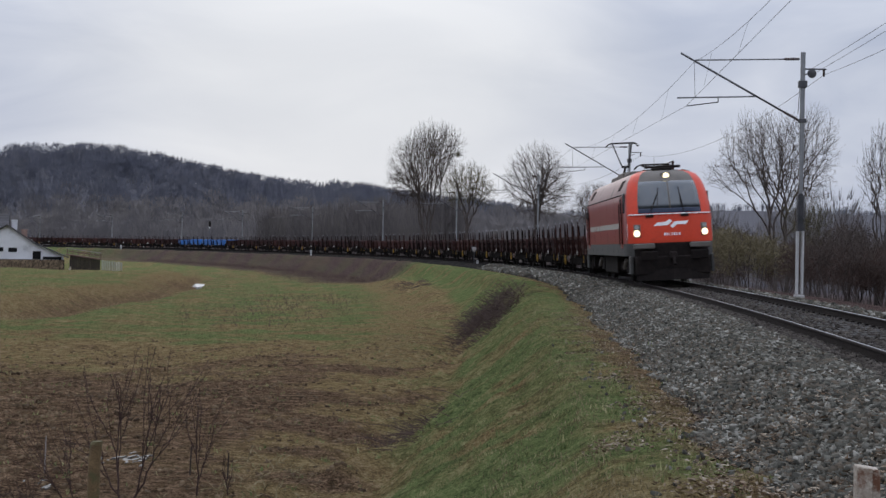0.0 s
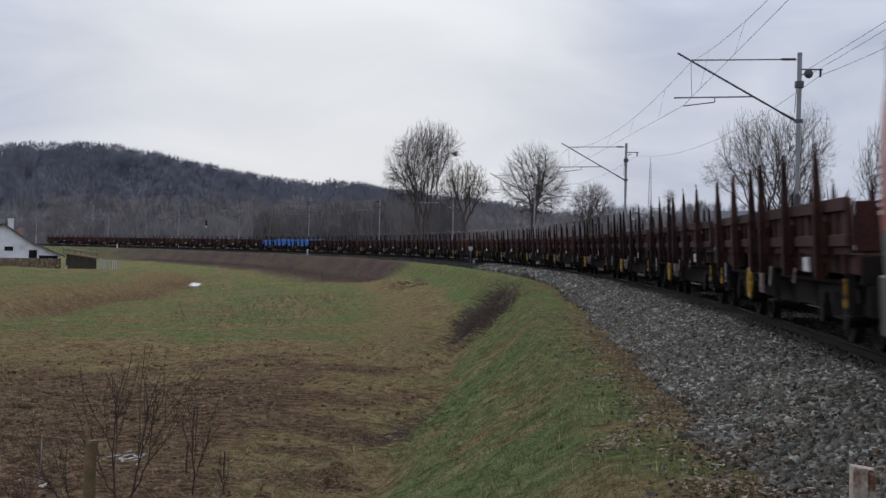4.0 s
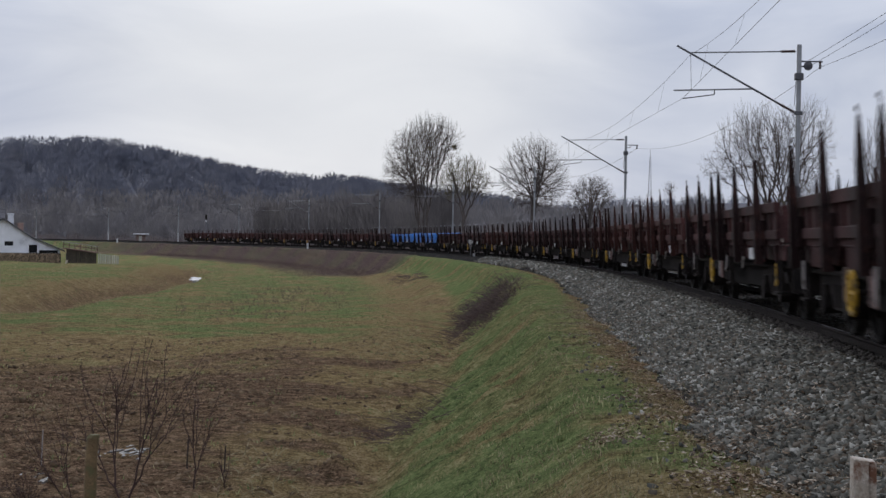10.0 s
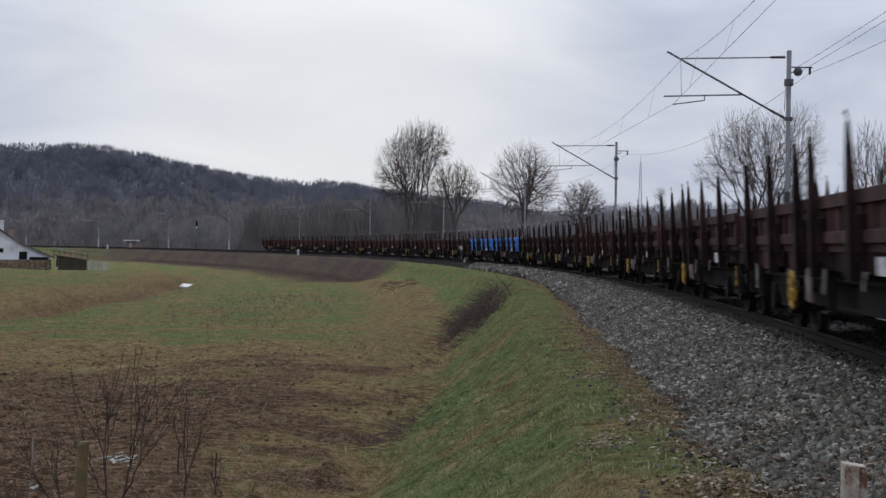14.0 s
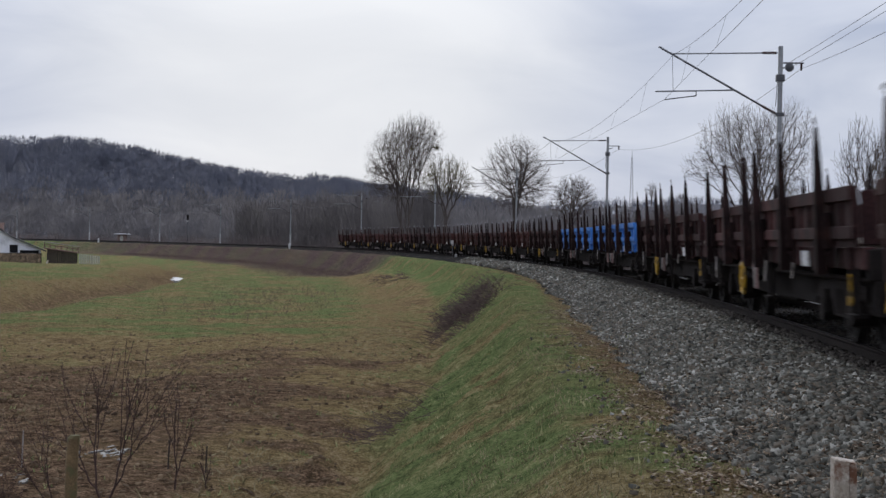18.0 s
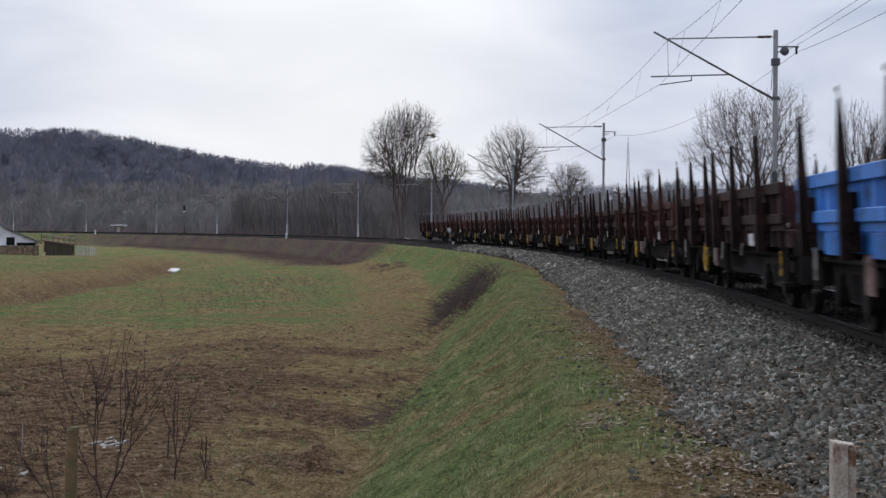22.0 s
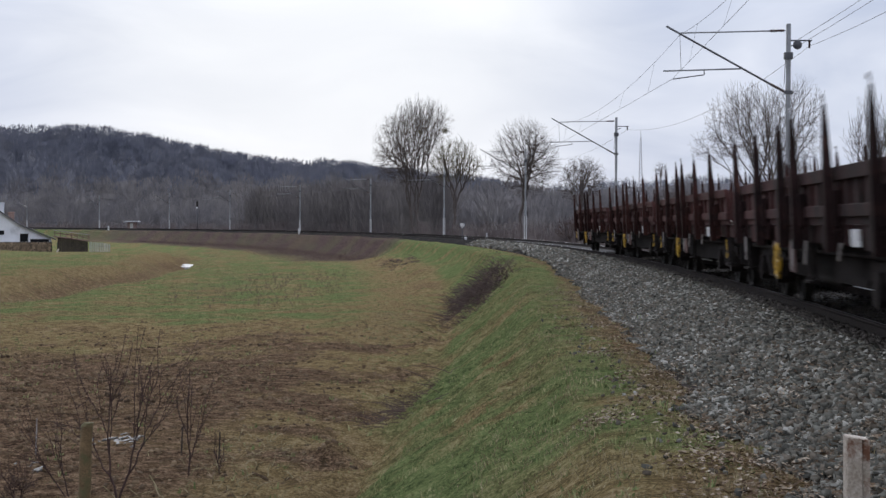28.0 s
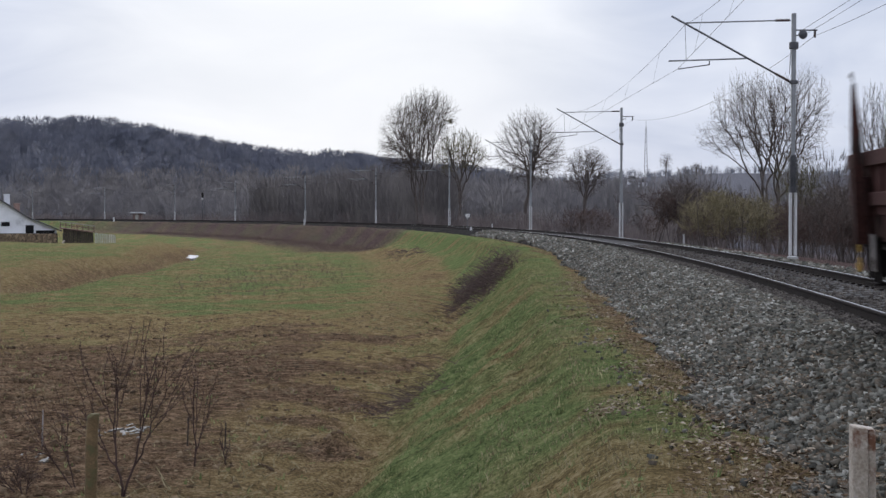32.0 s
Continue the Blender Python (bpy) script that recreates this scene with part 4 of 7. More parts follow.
def vehicle_pose(s_front, s_back):
    x0, y0, _ = line_at(s_front)
    x1, y1, _ = line_at(s_back)
    tilt = math.atan2(CANT, 1.505)
    head = math.atan2(y0 - y1, x0 - x1)
    return Matrix.LocRotScale(((x0 + x1) / 2, (y0 + y1) / 2, CANT / 2), Euler((0, 0, head)), None) @ Matrix.Rotation(tilt, 4, 'X')


def wheelset(name, r, parent, x, spokes=False):
    """Two wheels on an axle; lies across the vehicle, its middle in the axle."""
    bm = bmesh.new()
    add_tube(bm, (0, -0.95, 0), (0, 0.95, 0), 0.08, n=10)
    for sd in (-1, 1):
        add_lathe(bm, [(sd * 0.66, 0.09), (sd * 0.68, r - 0.08), (sd * 0.68, r + 0.02), (sd * 0.71, r + 0.025), (sd * 0.73, r), (sd * 0.81, r - 0.01), (sd * 0.81, r - 0.07), (sd * 0.75, r - 0.1), (sd * 0.75, 0.16), (sd * 0.83, 0.12), (sd * 0.83, 0.08)], n=18)
        for k in range(4):
            a = 1.5708 * k
            add_box(bm, math.cos(a) * r * 0.55 - 0.05, math.cos(a) * r * 0.55 + 0.05, sd * 0.752, sd * 0.775, math.sin(a) * r * 0.55 - 0.05, math.sin(a) * r * 0.55 + 0.05)
    ob = part(name, bm, M_WHEEL, parent)
    ob.location = (x, 0, r)
    return ob


def build_bogie(parent, x, base, r, name="bogie"):
    bg = box_part(name, M_DARK, parent, -base / 2 - 0.55, base / 2 + 0.55, -0.55, 0.55, 0.52, 0.72, 0.03)
    bg.location = (x, 0, 0)
    for sd in (-1, 1):
        bm = bmesh.new()
        # side frame, dropped between the axles
        y0, y1 = sd * 0.98, sd * 1.1
        pts = [(-base / 2 - 0.5, 0.62), (-base / 2 - 0.5, 0.78), (-base / 2 + 0.35, 0.82), (base / 2 - 0.35, 0.82), (base / 2 + 0.5, 0.78), (base / 2 + 0.5, 0.62), (base / 2 - 0.3, 0.58), (0.45, 0.38), (-0.45, 0.38), (-base / 2 + 0.3, 0.58)]
        add_poly(bm, [(a, y0, b) for a, b in pts], (0, y1 - y0, 0))
        for ax in (-base / 2, base / 2):
            add_tube(bm, (ax, sd * 0.9, r), (ax, sd * 1.18, r), 0.16, n=10)
            add_box(bm, ax - 0.17, ax + 0.17, sd * 1.0, sd * 1.16, r - 0.05, 0.7)
        for q in (-0.2, 0, 0.2):
            add_tube(bm, (q, sd * 1.06, 0.42), (q, sd * 1.06, 0.72), 0.075, n=8)
        part("side_frame", bm, M_DARK, bg)
    sets = []
    for ax in (-base / 2, base / 2):
        w = wheelset("wheelset", r, bg, ax)
        sets.append(w)
    return bg, sets


STAKES = (-5.85, -3.15, -0.7, 0.5, 2.95, 5.6)


def build_wagon(body, stakes, label, handles, wheel=True, group="goods train"):
    rnd = random.Random(5)
    wg = empty("stake_wagon")
    tagged(wg, label, "wagon", group)
    hl = 7.02
    box_part("deck", M_PLANK, wg, -hl + 0.05, hl - 0.05, -1.14, 1.14, 1.2, 1.26, 0)
    for sd in (-1, 1):
        # outer sill with its lower web, and the dark shadow joint above it
        bm = bmesh.new()
        add_box(bm, -hl, hl, sd * 1.16, sd * 1.28, 0.98, 1.22, 0.01)
        for k in range(9):
            x = -6.4 + 1.6 * k
            add_box(bm, x - 0.04, x + 0.04, sd * 1.28, sd * 1.34, 0.98, 1.22)
        part("sole_bar", bm, body, wg)
        # dropside panels, one between each pair of stakes
        edges = [-hl + 0.04, *STAKES, hl - 0.04]
        for a, b in zip(edges, edges[1:]):
            bm = bmesh.new()
            y0, y1 = sd * 1.31, sd * 1.35
            x0, x1 = a + 0.012, b - 0.012
            add_box(bm, x0, x1, y0, y1, 1.225, 1.86)
            add_box(bm, x0, x1, y1, y1 + sd * 0.055, 1.72, 1.875, 0.008)
            add_box(bm, x0, x1, y1, y1 + sd * 0.045, 1.31, 1.45, 0.008)
            n = max(1, int(round((x1 - x0) / 0.62)))
            for k in range(n + 1):
                x = x0 + 0.03 + (x1 - x0 - 0.06) * k / n
                add_box(bm, x - 0.03, x + 0.03, y1, y1 + sd * 0.035, 1.45, 1.72)
            part("dropside_panel", bm, body, wg)
        # lower plates and pockets under the floor edge
        for x in (-5.0, -2.2, 1.9, 4.6):
            box_part("stake_pocket", body, wg, x - 0.42, x + 0.42, sd * 1.285, sd * 1.33, 0.94, 1.2, 0.01)
        for x in STAKES:
            bm = bmesh.new()
            y0 = sd * 1.48
            zs = (0.92, 1.3, 1.9, 2.3, 2.58)
            ws = (0.06, 0.078, 0.056, 0.038, 0.014)
            ys = (0.06, 0.06, 0.05, 0.035, 0.018)
            rings = []
            for z, w, d in zip(zs, ws, ys):
                rings.append([bm.verts.new((x + i * w, y0 + j * d, z)) for i, j in ((-1, -1), (1, -1), (1, 1), (-1, 1))])
            for p, q in zip(rings, rings[1:]):
                for i in range(4):
                    bm.faces.new((p[i], p[(i + 1) % 4], q[(i + 1) % 4], q[i]))
            bm.faces.new(rings[0][::-1])
            bm.faces.new(rings[-1])
            st = part("stake", bm, stakes, wg)
            bm = bmesh.new()
            add_box(bm, x - 0.17, x + 0.17, sd * 1.345, sd * 1.405, 1.0, 1.24, 0.012)
            add_box(bm, x + 0.1, x + 0.17, sd * 1.36, sd * 1.46, 1.2, 1.62, 0.012)
            add_box(bm, x - 0.16, x - 0.1, sd * 1.36, sd * 1.45, 1.2, 1.4, 0.012)
            add_tube(bm, (x - 0.14, sd * 1.42, 1.14), (x + 0.14, sd * 1.42, 1.14), 0.03, n=6)
            part("stake_socket", bm, stakes, wg)
            h = 0.05 + 0.03 * rnd.random()
            tube_part("hook", M_STAKE_TIP, st, [(x, y0, 2.55), (x, y0, 2.62), (x - 0.03, y0, 2.62 + h), (x - 0.10, y0, 2.64 + h), (x - 0.15, y0, 2.60 + h)], 0.014, 5)
            # ratchet strap hanging from the pocket
            if rnd.random() < 0.75:
                ln = rnd.uniform(0.2, 0.42)
                bm = bmesh.new()
                k = rnd.uniform(-0.12, 0.12)
                add_poly(bm, [(x + 0.16, sd * 1.39, 1.02), (x + 0.26, sd * 1.39, 1.02), (x + 0.24 + k, sd * 1.41, 1.02 - ln), (x + 0.15 + k, sd * 1.41, 1.02 - ln)], (0, sd * 0.02, 0))
                part("ratchet_strap", bm, M_PALE, wg)
        # writing panel near the end, as bars
        pl = box_part("data_plate", body, wg, -6.55, -6.12, sd * 1.385, sd * 1.40, 1.46, 1.7, 0)
        for k in range(3):
            box_part("marking_bar", M_LABEL, pl, -6.5, -6.17, sd * 1.40, sd * 1.406, 1.48 + 0.075 * k, 1.525 + 0.075 * k, 0)
        bm = bmesh.new()
        add_box(bm, 3.45, 3.95, sd * 1.33, sd * 1.345, 0.98, 1.17)
        part("notice_plate", bm, M_LABEL, wg, "grimy white notice plate")
        # pale steps and legs
        for x in (-6.3, 0.15, 6.3):
            bm = bmesh.new()
            add_box(bm, x - 0.05, x + 0.05, sd * 1.25, sd * 1.3, 0.5, 1.0)
            add_box(bm, x + 0.3, x + 0.36, sd * 1.25, sd * 1.3, 0.5, 1.0)
            add_box(bm, x - 0.05, x + 0.36, sd * 1.2, sd * 1.36, 0.47, 0.5)
            part("step", bm, M_DARK, wg)
        # faded plates that hang beside the brake wheel
        for x in (-3.1, -1.45):
            bm = bmesh.new()
            add_box(bm, x - 0.2, x + 0.2, sd * 1.24, sd * 1.27, 0.55, 0.97, 0.006)
            for k in range(5):
                add_box(bm, x - 0.18, x + 0.18, sd * 1.27, sd * 1.28, 0.59 + 0.075 * k, 0.63 + 0.075 * k)
            part("rating_plate", bm, M_FADED, wg, "faded pinkish ribbed plate")
        # hand brake wheel
        if wheel:
            bm = bmesh.new()
            n = 22
            for i in range(n):
                a0, a1 = 6.28318 * i / n, 6.28318 * (i + 1) / n
                add_tube(bm, (-2.1 + 0.24 * math.cos(a0), sd * 1.38, 0.70 + 0.24 * math.sin(a0)), (-2.1 + 0.24 * math.cos(a1), sd * 1.38, 0.70 + 0.24 * math.sin(a1)), 0.03, n=6, caps=False)
            for i in range(5):
                a0 = 6.28318 * i / 5
                add_tube(bm, (-2.1, sd * 1.38, 0.70), (-2.1 + 0.23 * math.cos(a0), sd * 1.38, 0.70 + 0.23 * math.sin(a0)), 0.03, n=5)
            add_tube(bm, (-2.1, sd * 1.34, 0.70), (-2.1, sd * 1.41, 0.70), 0.05, n=8)
            bw = part("brake_wheel", bm, M_YELLOW, wg, "yellow spoked hand-brake wheel")
            tube_part("spindle", M_DARK, bw, [(-2.1, sd * 1.0, 0.70), (-2.1, sd * 1.34, 0.70)], 0.04, 8)
        for x in handles:
            bm = bmesh.new()
            add_box(bm, x - 0.02, x + 0.02, sd * 1.36, sd * 1.39, 0.66, 0.94, 0.006)
            add_box(bm, x - 0.045, x + 0.045, sd * 1.36, sd * 1.40, 0.6, 0.7, 0.01)
            part("brake_handle", bm, M_YELLOW, wg, "yellow brake handle")
    for e in (-1, 1):
        bm = bmesh.new()
        add_box(bm, e * (hl - 0.05), e * hl, -1.3, 1.3, 1.24, 1.82, 0.01)
        for y in (-0.9, -0.3, 0.3, 0.9):
            add_box(bm, e * hl, e * (hl + 0.05), y - 0.04, y + 0.04, 1.24, 1.8)
        part("end_wall", bm, body, wg)
        bm = bmesh.new()
        add_box(bm, e * (hl - 0.02), e * (hl + 0.1), -1.25, 1.25, 0.86, 1.2, 0.015)
        part("headstock", bm, M_DARK, wg)
        for y in (-0.875, 0.875):
            bm = bmesh.new()
            add_tube(bm, (e * (hl + 0.1), y, 1.04), (e * (hl + 0.45), y, 1.04), 0.11, n=12)
            add_tube(bm, (e * (hl + 0.45), y, 1.04), (e * (hl + 0.62), y, 1.04), 0.08, n=12)
            add_tube(bm, (e * (hl + 0.62), y, 1.04), (e * (hl + 0.67), y, 1.04), 0.23, 0.22, n=16)
            part("buffer", bm, M_DARK, wg, smooth=False)
        tube_part("screw_coupling", M_DARK, wg, [(e * (hl + 0.1), 0, 1.0), (e * (hl + 0.4), 0, 0.95), (e * (hl + 0.62), 0, 0.8)], 0.045, 6)
        bm = bmesh.new()
        add_box(bm, e * (hl + 0.1), e * (hl + 0.16), -1.2, -0.95, 0.5, 0.86)
        part("air_hose_bracket", bm, M_DARK, wg)
    # frame below: centre sill, brake gear, air tank, and dark bulk for the shade
    box_part("centre_sill", M_DARK, wg, -6.9, 6.9, -0.35, 0.35, 0.82, 1.2, 0.02)
    # girders deepened, boxes and a long beam added to fill the shade under the floor
    for y in (-1.02, 1.02):
        bm = bmesh.new()
        pts = [(-3.5, 1.0), (3.5, 1.0), (2.7, 0.48), (-2.7, 0.48)]
        add_poly(bm, [(a, y - 0.03, b) for a, b in pts], (0, 0.06, 0))
        part("truss_girder", bm, M_DARK, wg)
    for sd in (-1, 1):
        for x0, x1, zb in ((-6.6, -5.75, 0.42), (-3.45, -2.3, 0.5), (-0.9, 0.9, 0.42), (2.2, 3.5, 0.46), (5.75, 6.5, 0.44)):
            bm = bmesh.new()
            add_box(bm, x0, x1, sd * 0.75, sd * 1.02, zb, 0.98, 0.03)
            add_box(bm, x0 + 0.1, x1 - 0.1, sd * 1.02, sd * 1.05, zb + 0.1, 0.9, 0.01)
            part("equipment_box", bm, M_DARK, wg)
        tube_part("brake_pipe", M_DARK, wg, [(-6.8, sd * 1.15, 0.86), (6.8, sd * 1.15, 0.86)], 0.035, 6)
    box_part("brake_beam", M_DARK, wg, -3.6, 3.6, -0.25, 0.25, 0.34, 0.8, 0.03)
    tube_part("air_tank", M_DARK, wg, [(-0.7, -0.75, 0.68), (0.7, -0.75, 0.68)], 0.19, 14)
    tube_part("brake_rod", M_DARK, wg, [(-4, 0.5, 0.5), (4, 0.5, 0.5)], 0.03, 6)
    sets = []
    for x in (-4.7, 4.7):
        sets += build_bogie(wg, x, 1.8, 0.46)[1]
    return wg, sets


# --- locomotive
NOSE_Z = (0.62, 1.02, 1.46, 1.56, 2.0, 2.42, 2.54, 2.85, 3.2, 3.45, 3.68, 3.88, 4.0, 4.07)
NOSE_X = (9.0, 9.12, 9.16, 9.16, 9.12, 9.05, 9.02, 8.88, 8.68, 8.5, 8.3, 8.0, 7.65, 7.2)
NOSE_W = (1.42, 1.46, 1.48, 1.48, 1.48, 1.48, 1.475, 1.46, 1.42, 1.37, 1.29, 1.16, 0.98, 0.72)
NOSE_P = (0.35, 0.45, 0.5, 0.5, 0.52, 0.55, 0.56, 0.58, 0.6, 0.6, 0.58, 0.5, 0.4, 0.3)
SIDE_W = (1.44, 1.49, 1.5, 1.5, 1.5, 1.5, 1.5, 1.5, 1.5, 1.38, 1.25, 1.11, 0.96, 0.72)


def nose(a, z, out=0.0):
    """A point of the cab front: a from -1 to 1 across, at the height z."""
    x, w, p = (float(np.interp(z, NOSE_Z, v)) for v in (NOSE_X, NOSE_W, NOSE_P))
    return Vector((x - p * abs(a) ** 2.6 + out, w * a, z))


def nose_plate(name, material, parent, a0, a1, z0, z1, out, label="", na=10, nz=6):
    bm = bmesh.new()
    g = [[bm.verts.new(nose(a0 + (a1 - a0) * i / na, z0 + (z1 - z0) * j / nz, out)) for j in range(nz + 1)] for i in range(na + 1)]
    b = [[bm.verts.new(nose(a0 + (a1 - a0) * i / na, z0 + (z1 - z0) * j / nz, -0.02)) for j in range(nz + 1)] for i in range(na + 1)]
    for i in range(na):
        for j in range(nz):
            bm.faces.new((g[i][j], g[i + 1][j], g[i + 1][j + 1], g[i][j + 1]))
            bm.faces.new((b[i][j + 1], b[i + 1][j + 1], b[i + 1][j], b[i][j]))
    for i in range(na):
        bm.faces.new((g[i][0], b[i][0], b[i + 1][0], g[i + 1][0]))
        bm.faces.new((g[i + 1][nz], b[i + 1][nz], b[i][nz], g[i][nz]))
    for j in range(nz):
        bm.faces.new((g[0][j + 1], b[0][j + 1], b[0][j], g[0][j]))
        bm.faces.new((g[na][j], b[na][j], b[na][j + 1], g[na][j + 1]))
    return part(name, bm, material, parent, label, True)


def nose_shape(name, material, parent, outline, out=0.014):
    """A flat painted shape on the cab front, outline in (across in metres, height)."""
    bm = bmesh.new()
    pts = []
    for y, z in outline:
        w = float(np.interp(z, NOSE_Z, NOSE_W))
        pts.append(nose(y / w, z, out))
    add_poly(bm, pts, (-0.01, 0, 0))
    return part(name, bm, material, parent)


def build_pantograph(parent, x, raised):
    h = 1.72 if raised else 0.22
    pg = box_part("pantograph", M_DARK, parent, -0.75, 0.75, -0.5, 0.5, 4.12, 4.17, 0.01)
    pg.location = (x, 0, 0)
    bm = bmesh.new()
    for a in (-0.6, 0.6):
        for b in (-0.4, 0.4):
            add_tube(bm, (a, b, 3.98), (a, b, 4.13), 0.06, n=8)
    part("base_insulators", bm, M_INSUL, pg)
    k = (0.85, 0, 4.17 + h * 0.36)                   # the knee
    top = (-0.15, 4.17 + h)
    bm = bmesh.new()
    add_tube(bm, (-0.55, 0, 4.2), k, 0.05, n=8)
    part("lower_arm", bm, M_DARK, pg)
    bm = bmesh.new()
    for sd in (-1, 1):
        add_tube(bm, (k[0], sd * 0.14, k[2]), (top[0], sd * 0.42, top[1] - 0.06), 0.03, n=6)
    add_tube(bm, (k[0], -0.16, k[2]), (k[0], 0.16, k[2]), 0.05, n=8)
    part("upper_arm", bm, M_DARK, pg)
    bm = bmesh.new()
    for dx in (-0.2, 0.2):
        pts = [(-0.72, -0.16), (-0.62, -0.05), (-0.48, 0), (0.48, 0), (0.62, -0.05), (0.72, -0.16)]
        for (y0, z0), (y1, z1) in zip(pts, pts[1:]):
            add_tube(bm, (top[0] + dx, y0, top[1] + z0), (top[0] + dx, y1, top[1] + z1), 0.024, n=6)
    for y in (-0.42, 0.42):
        add_tube(bm, (top[0] - 0.2, y, top[1] - 0.02), (top[0] + 0.2, y, top[1] - 0.02), 0.02, n=6)
    part("contact_head", bm, M_DARK, pg)
    return pg


def build_loco():
    lo = empty("electric_locomotive")
    tagged(lo, "red electric locomotive with grey skirt and lit headlamps, on the rails", "locomotive", "goods train")
    # body shell: sections along the length, cab fronts at both ends
    nz = len(NOSE_Z)
    na = 16
    bm = bmesh.new()
    ring = []
    for i in range(na + 1):
        a = -1 + 2 * i / na
        ring.append([nose(a, z) for z in NOSE_Z])
    xs = (7.3, 5.0, 2.5, 0, -2.5, -5.0, -7.3)
    for x in xs:
        ring.append([Vector((x, w, z)) for w, z in zip(SIDE_W, NOSE_Z)])
    for i in range(na + 1):
        a = 1 - 2 * i / na
        ring.append([Vector((-nose(a, z).x, nose(a, z).y, z)) for z in NOSE_Z])
    for x in xs[::-1]:
        ring.append([Vector((x, -w, z)) for w, z in zip(SIDE_W, NOSE_Z)])
    grid = [[bm.verts.new(p) for p in r] for r in ring]
    n = len(grid)
    for i in range(n):
        j = (i + 1) % n
        front = i < na or na + 8 <= i < 2 * na + 8
        for k in range(nz - 1):
            if k == 0 and not front:
                continue
            f = bm.faces.new((grid[i][k], grid[j][k], grid[j][k + 1], grid[i][k + 1]))
            zc = (NOSE_Z[k] + NOSE_Z[k + 1]) / 2
            mid = (i + 0.5) / na if i < na else (i - na - 7.5) / na
            a = abs(2 * mid - 1)
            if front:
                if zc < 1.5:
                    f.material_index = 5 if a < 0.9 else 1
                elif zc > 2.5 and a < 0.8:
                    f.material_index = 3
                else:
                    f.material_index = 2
            else:
                f.material_index = 1 if zc < 1.5 else (4 if zc > 3.3 else 0)
            f.smooth = True
    bm.faces.new([grid[i][nz - 1] for i in range(n)]).material_index = 4
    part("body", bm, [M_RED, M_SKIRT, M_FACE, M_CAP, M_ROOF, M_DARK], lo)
    for e in (1, -1):
        end = box_part("cab_front", M_DARK, lo, 8.2, 9.22, -1.3, 1.3, 0.34, 1.0, 0.05)
        if e < 0:
            end.rotation_euler = (0, 0, math.pi)
        lit = e > 0
        nose_plate("windscreen", M_BLACKGLASS, end, -0.74, 0.74, 2.66, 3.64, 0.012, "tinted windscreen")
        nose_plate("windscreen_band", M_BLUEBAND, end, -0.745, 0.745, 2.5, 2.66, 0.014)
        nose_plate("centre_post", M_CAP, end, -0.02, 0.02, 2.66, 3.64, 0.02, na=2)
        tube_part("hand_rail", M_LOGO, end, [nose(-0.97 + 1.94 * i / 12, 2.46, 0.06) for i in range(13)], 0.022, 6)
        for y, lean in ((0.32, -0.05), (-0.5, 0.2)):
            bm = bmesh.new()
            add_tube(bm, nose(y, 2.42, 0.05), nose(y + lean, 3.15, 0.05), 0.018, n=5)
            add_tube(bm, nose(y + lean, 2.75, 0.05), nose(y + lean * 1.2, 3.4, 0.04), 0.014, n=5)
            add_box(bm, nose(y, 2.42).x, nose(y, 2.42).x + 0.07, y * 1.47 - 0.14, y * 1.47 + 0.14, 2.36, 2.44, 0.01)
            part("wiper", bm, M_DARK, end)
        for sd in (-1, 1):
            nose_plate("lamp_housing", M_CAP, end, sd * 0.79 - 0.075, sd * 0.79 + 0.075, 1.66, 2.12, 0.012, na=3)
            c = nose(sd * 0.79, 1.8, 0.016)
            for dz, m, r in ((0.0, M_LAMP if lit else M_LAMP_OFF, 0.125), (0.22, M_LAMP_OFF, 0.085)):
                bm = bmesh.new()
                q = nose(sd * 0.79, 1.8 + dz, 0.0)
                add_tube(bm, q - Vector((0.05, 0, 0)), q + Vector((0.05, sd * 0.02, 0)), r, r * 0.9, n=16)
                part("headlamp", bm, m, end, "lit round headlamp" if (lit and dz == 0) else "")
            # bumper blocks and buffers
            bm = bmesh.new()
            add_box(bm, 9.0, 9.3, sd * 0.62, sd * 1.34, 1.26, 1.45, 0.03)
            part("step_plate", bm, M_CAP, end)
            bm = bmesh.new()
            add_tube(bm, (9.1, sd * 0.875, 1.02), (9.62, sd * 0.875, 1.02), 0.13, n=12)
            add_box(bm, 9.6, 9.72, sd * 0.875 - 0.3, sd * 0.875 + 0.3, 0.86, 1.18, 0.03)
            part("buffer", bm, M_DARK, end)
            bm = bmesh.new()
            add_box(bm, 8.5, 8.98, sd * 1.36, sd * 1.46, 0.4, 1.02, 0.02)
            part("cab_step", bm, M_SKIRT, end)
            bm = bmesh.new()
            for k in range(7):
                add_box(bm, 8.56, 8.64, sd * 1.478, sd * 1.492, 1.62 + 0.08 * k, 1.66 + 0.08 * k)
            part("grab_stripes", bm, M_LOGO, end)
        c = nose(0, 3.82)
        bm = bmesh.new()
        add_box(bm, c.x - 0.2, c.x + 0.06, -0.16, 0.16, 3.72, 3.94, 0.02)
        part("top_lamp_housing", bm, M_CAP, end)
        bm = bmesh.new()
        add_tube(bm, (c.x + 0.02, 0, 3.83), (c.x + 0.09, 0, 3.83), 0.1, n=16)
        part("headlamp", bm, M_LAMP if lit else M_LAMP_OFF, end, "lit top headlamp" if lit else "")
        # emblem as plain white shapes, number as bars
        nose_shape("emblem_bar", M_LOGO, end, [(-0.62, 2.04), (-0.5, 2.16), (-0.2, 2.18), (-0.06, 2.27), (0.03, 2.2), (-0.12, 2.06)])
        nose_shape("emblem_bar", M_LOGO, end, [(0.62, 2.2), (0.5, 2.08), (0.2, 2.08), (0.04, 1.96), (-0.04, 2.03), (0.1, 2.18)])
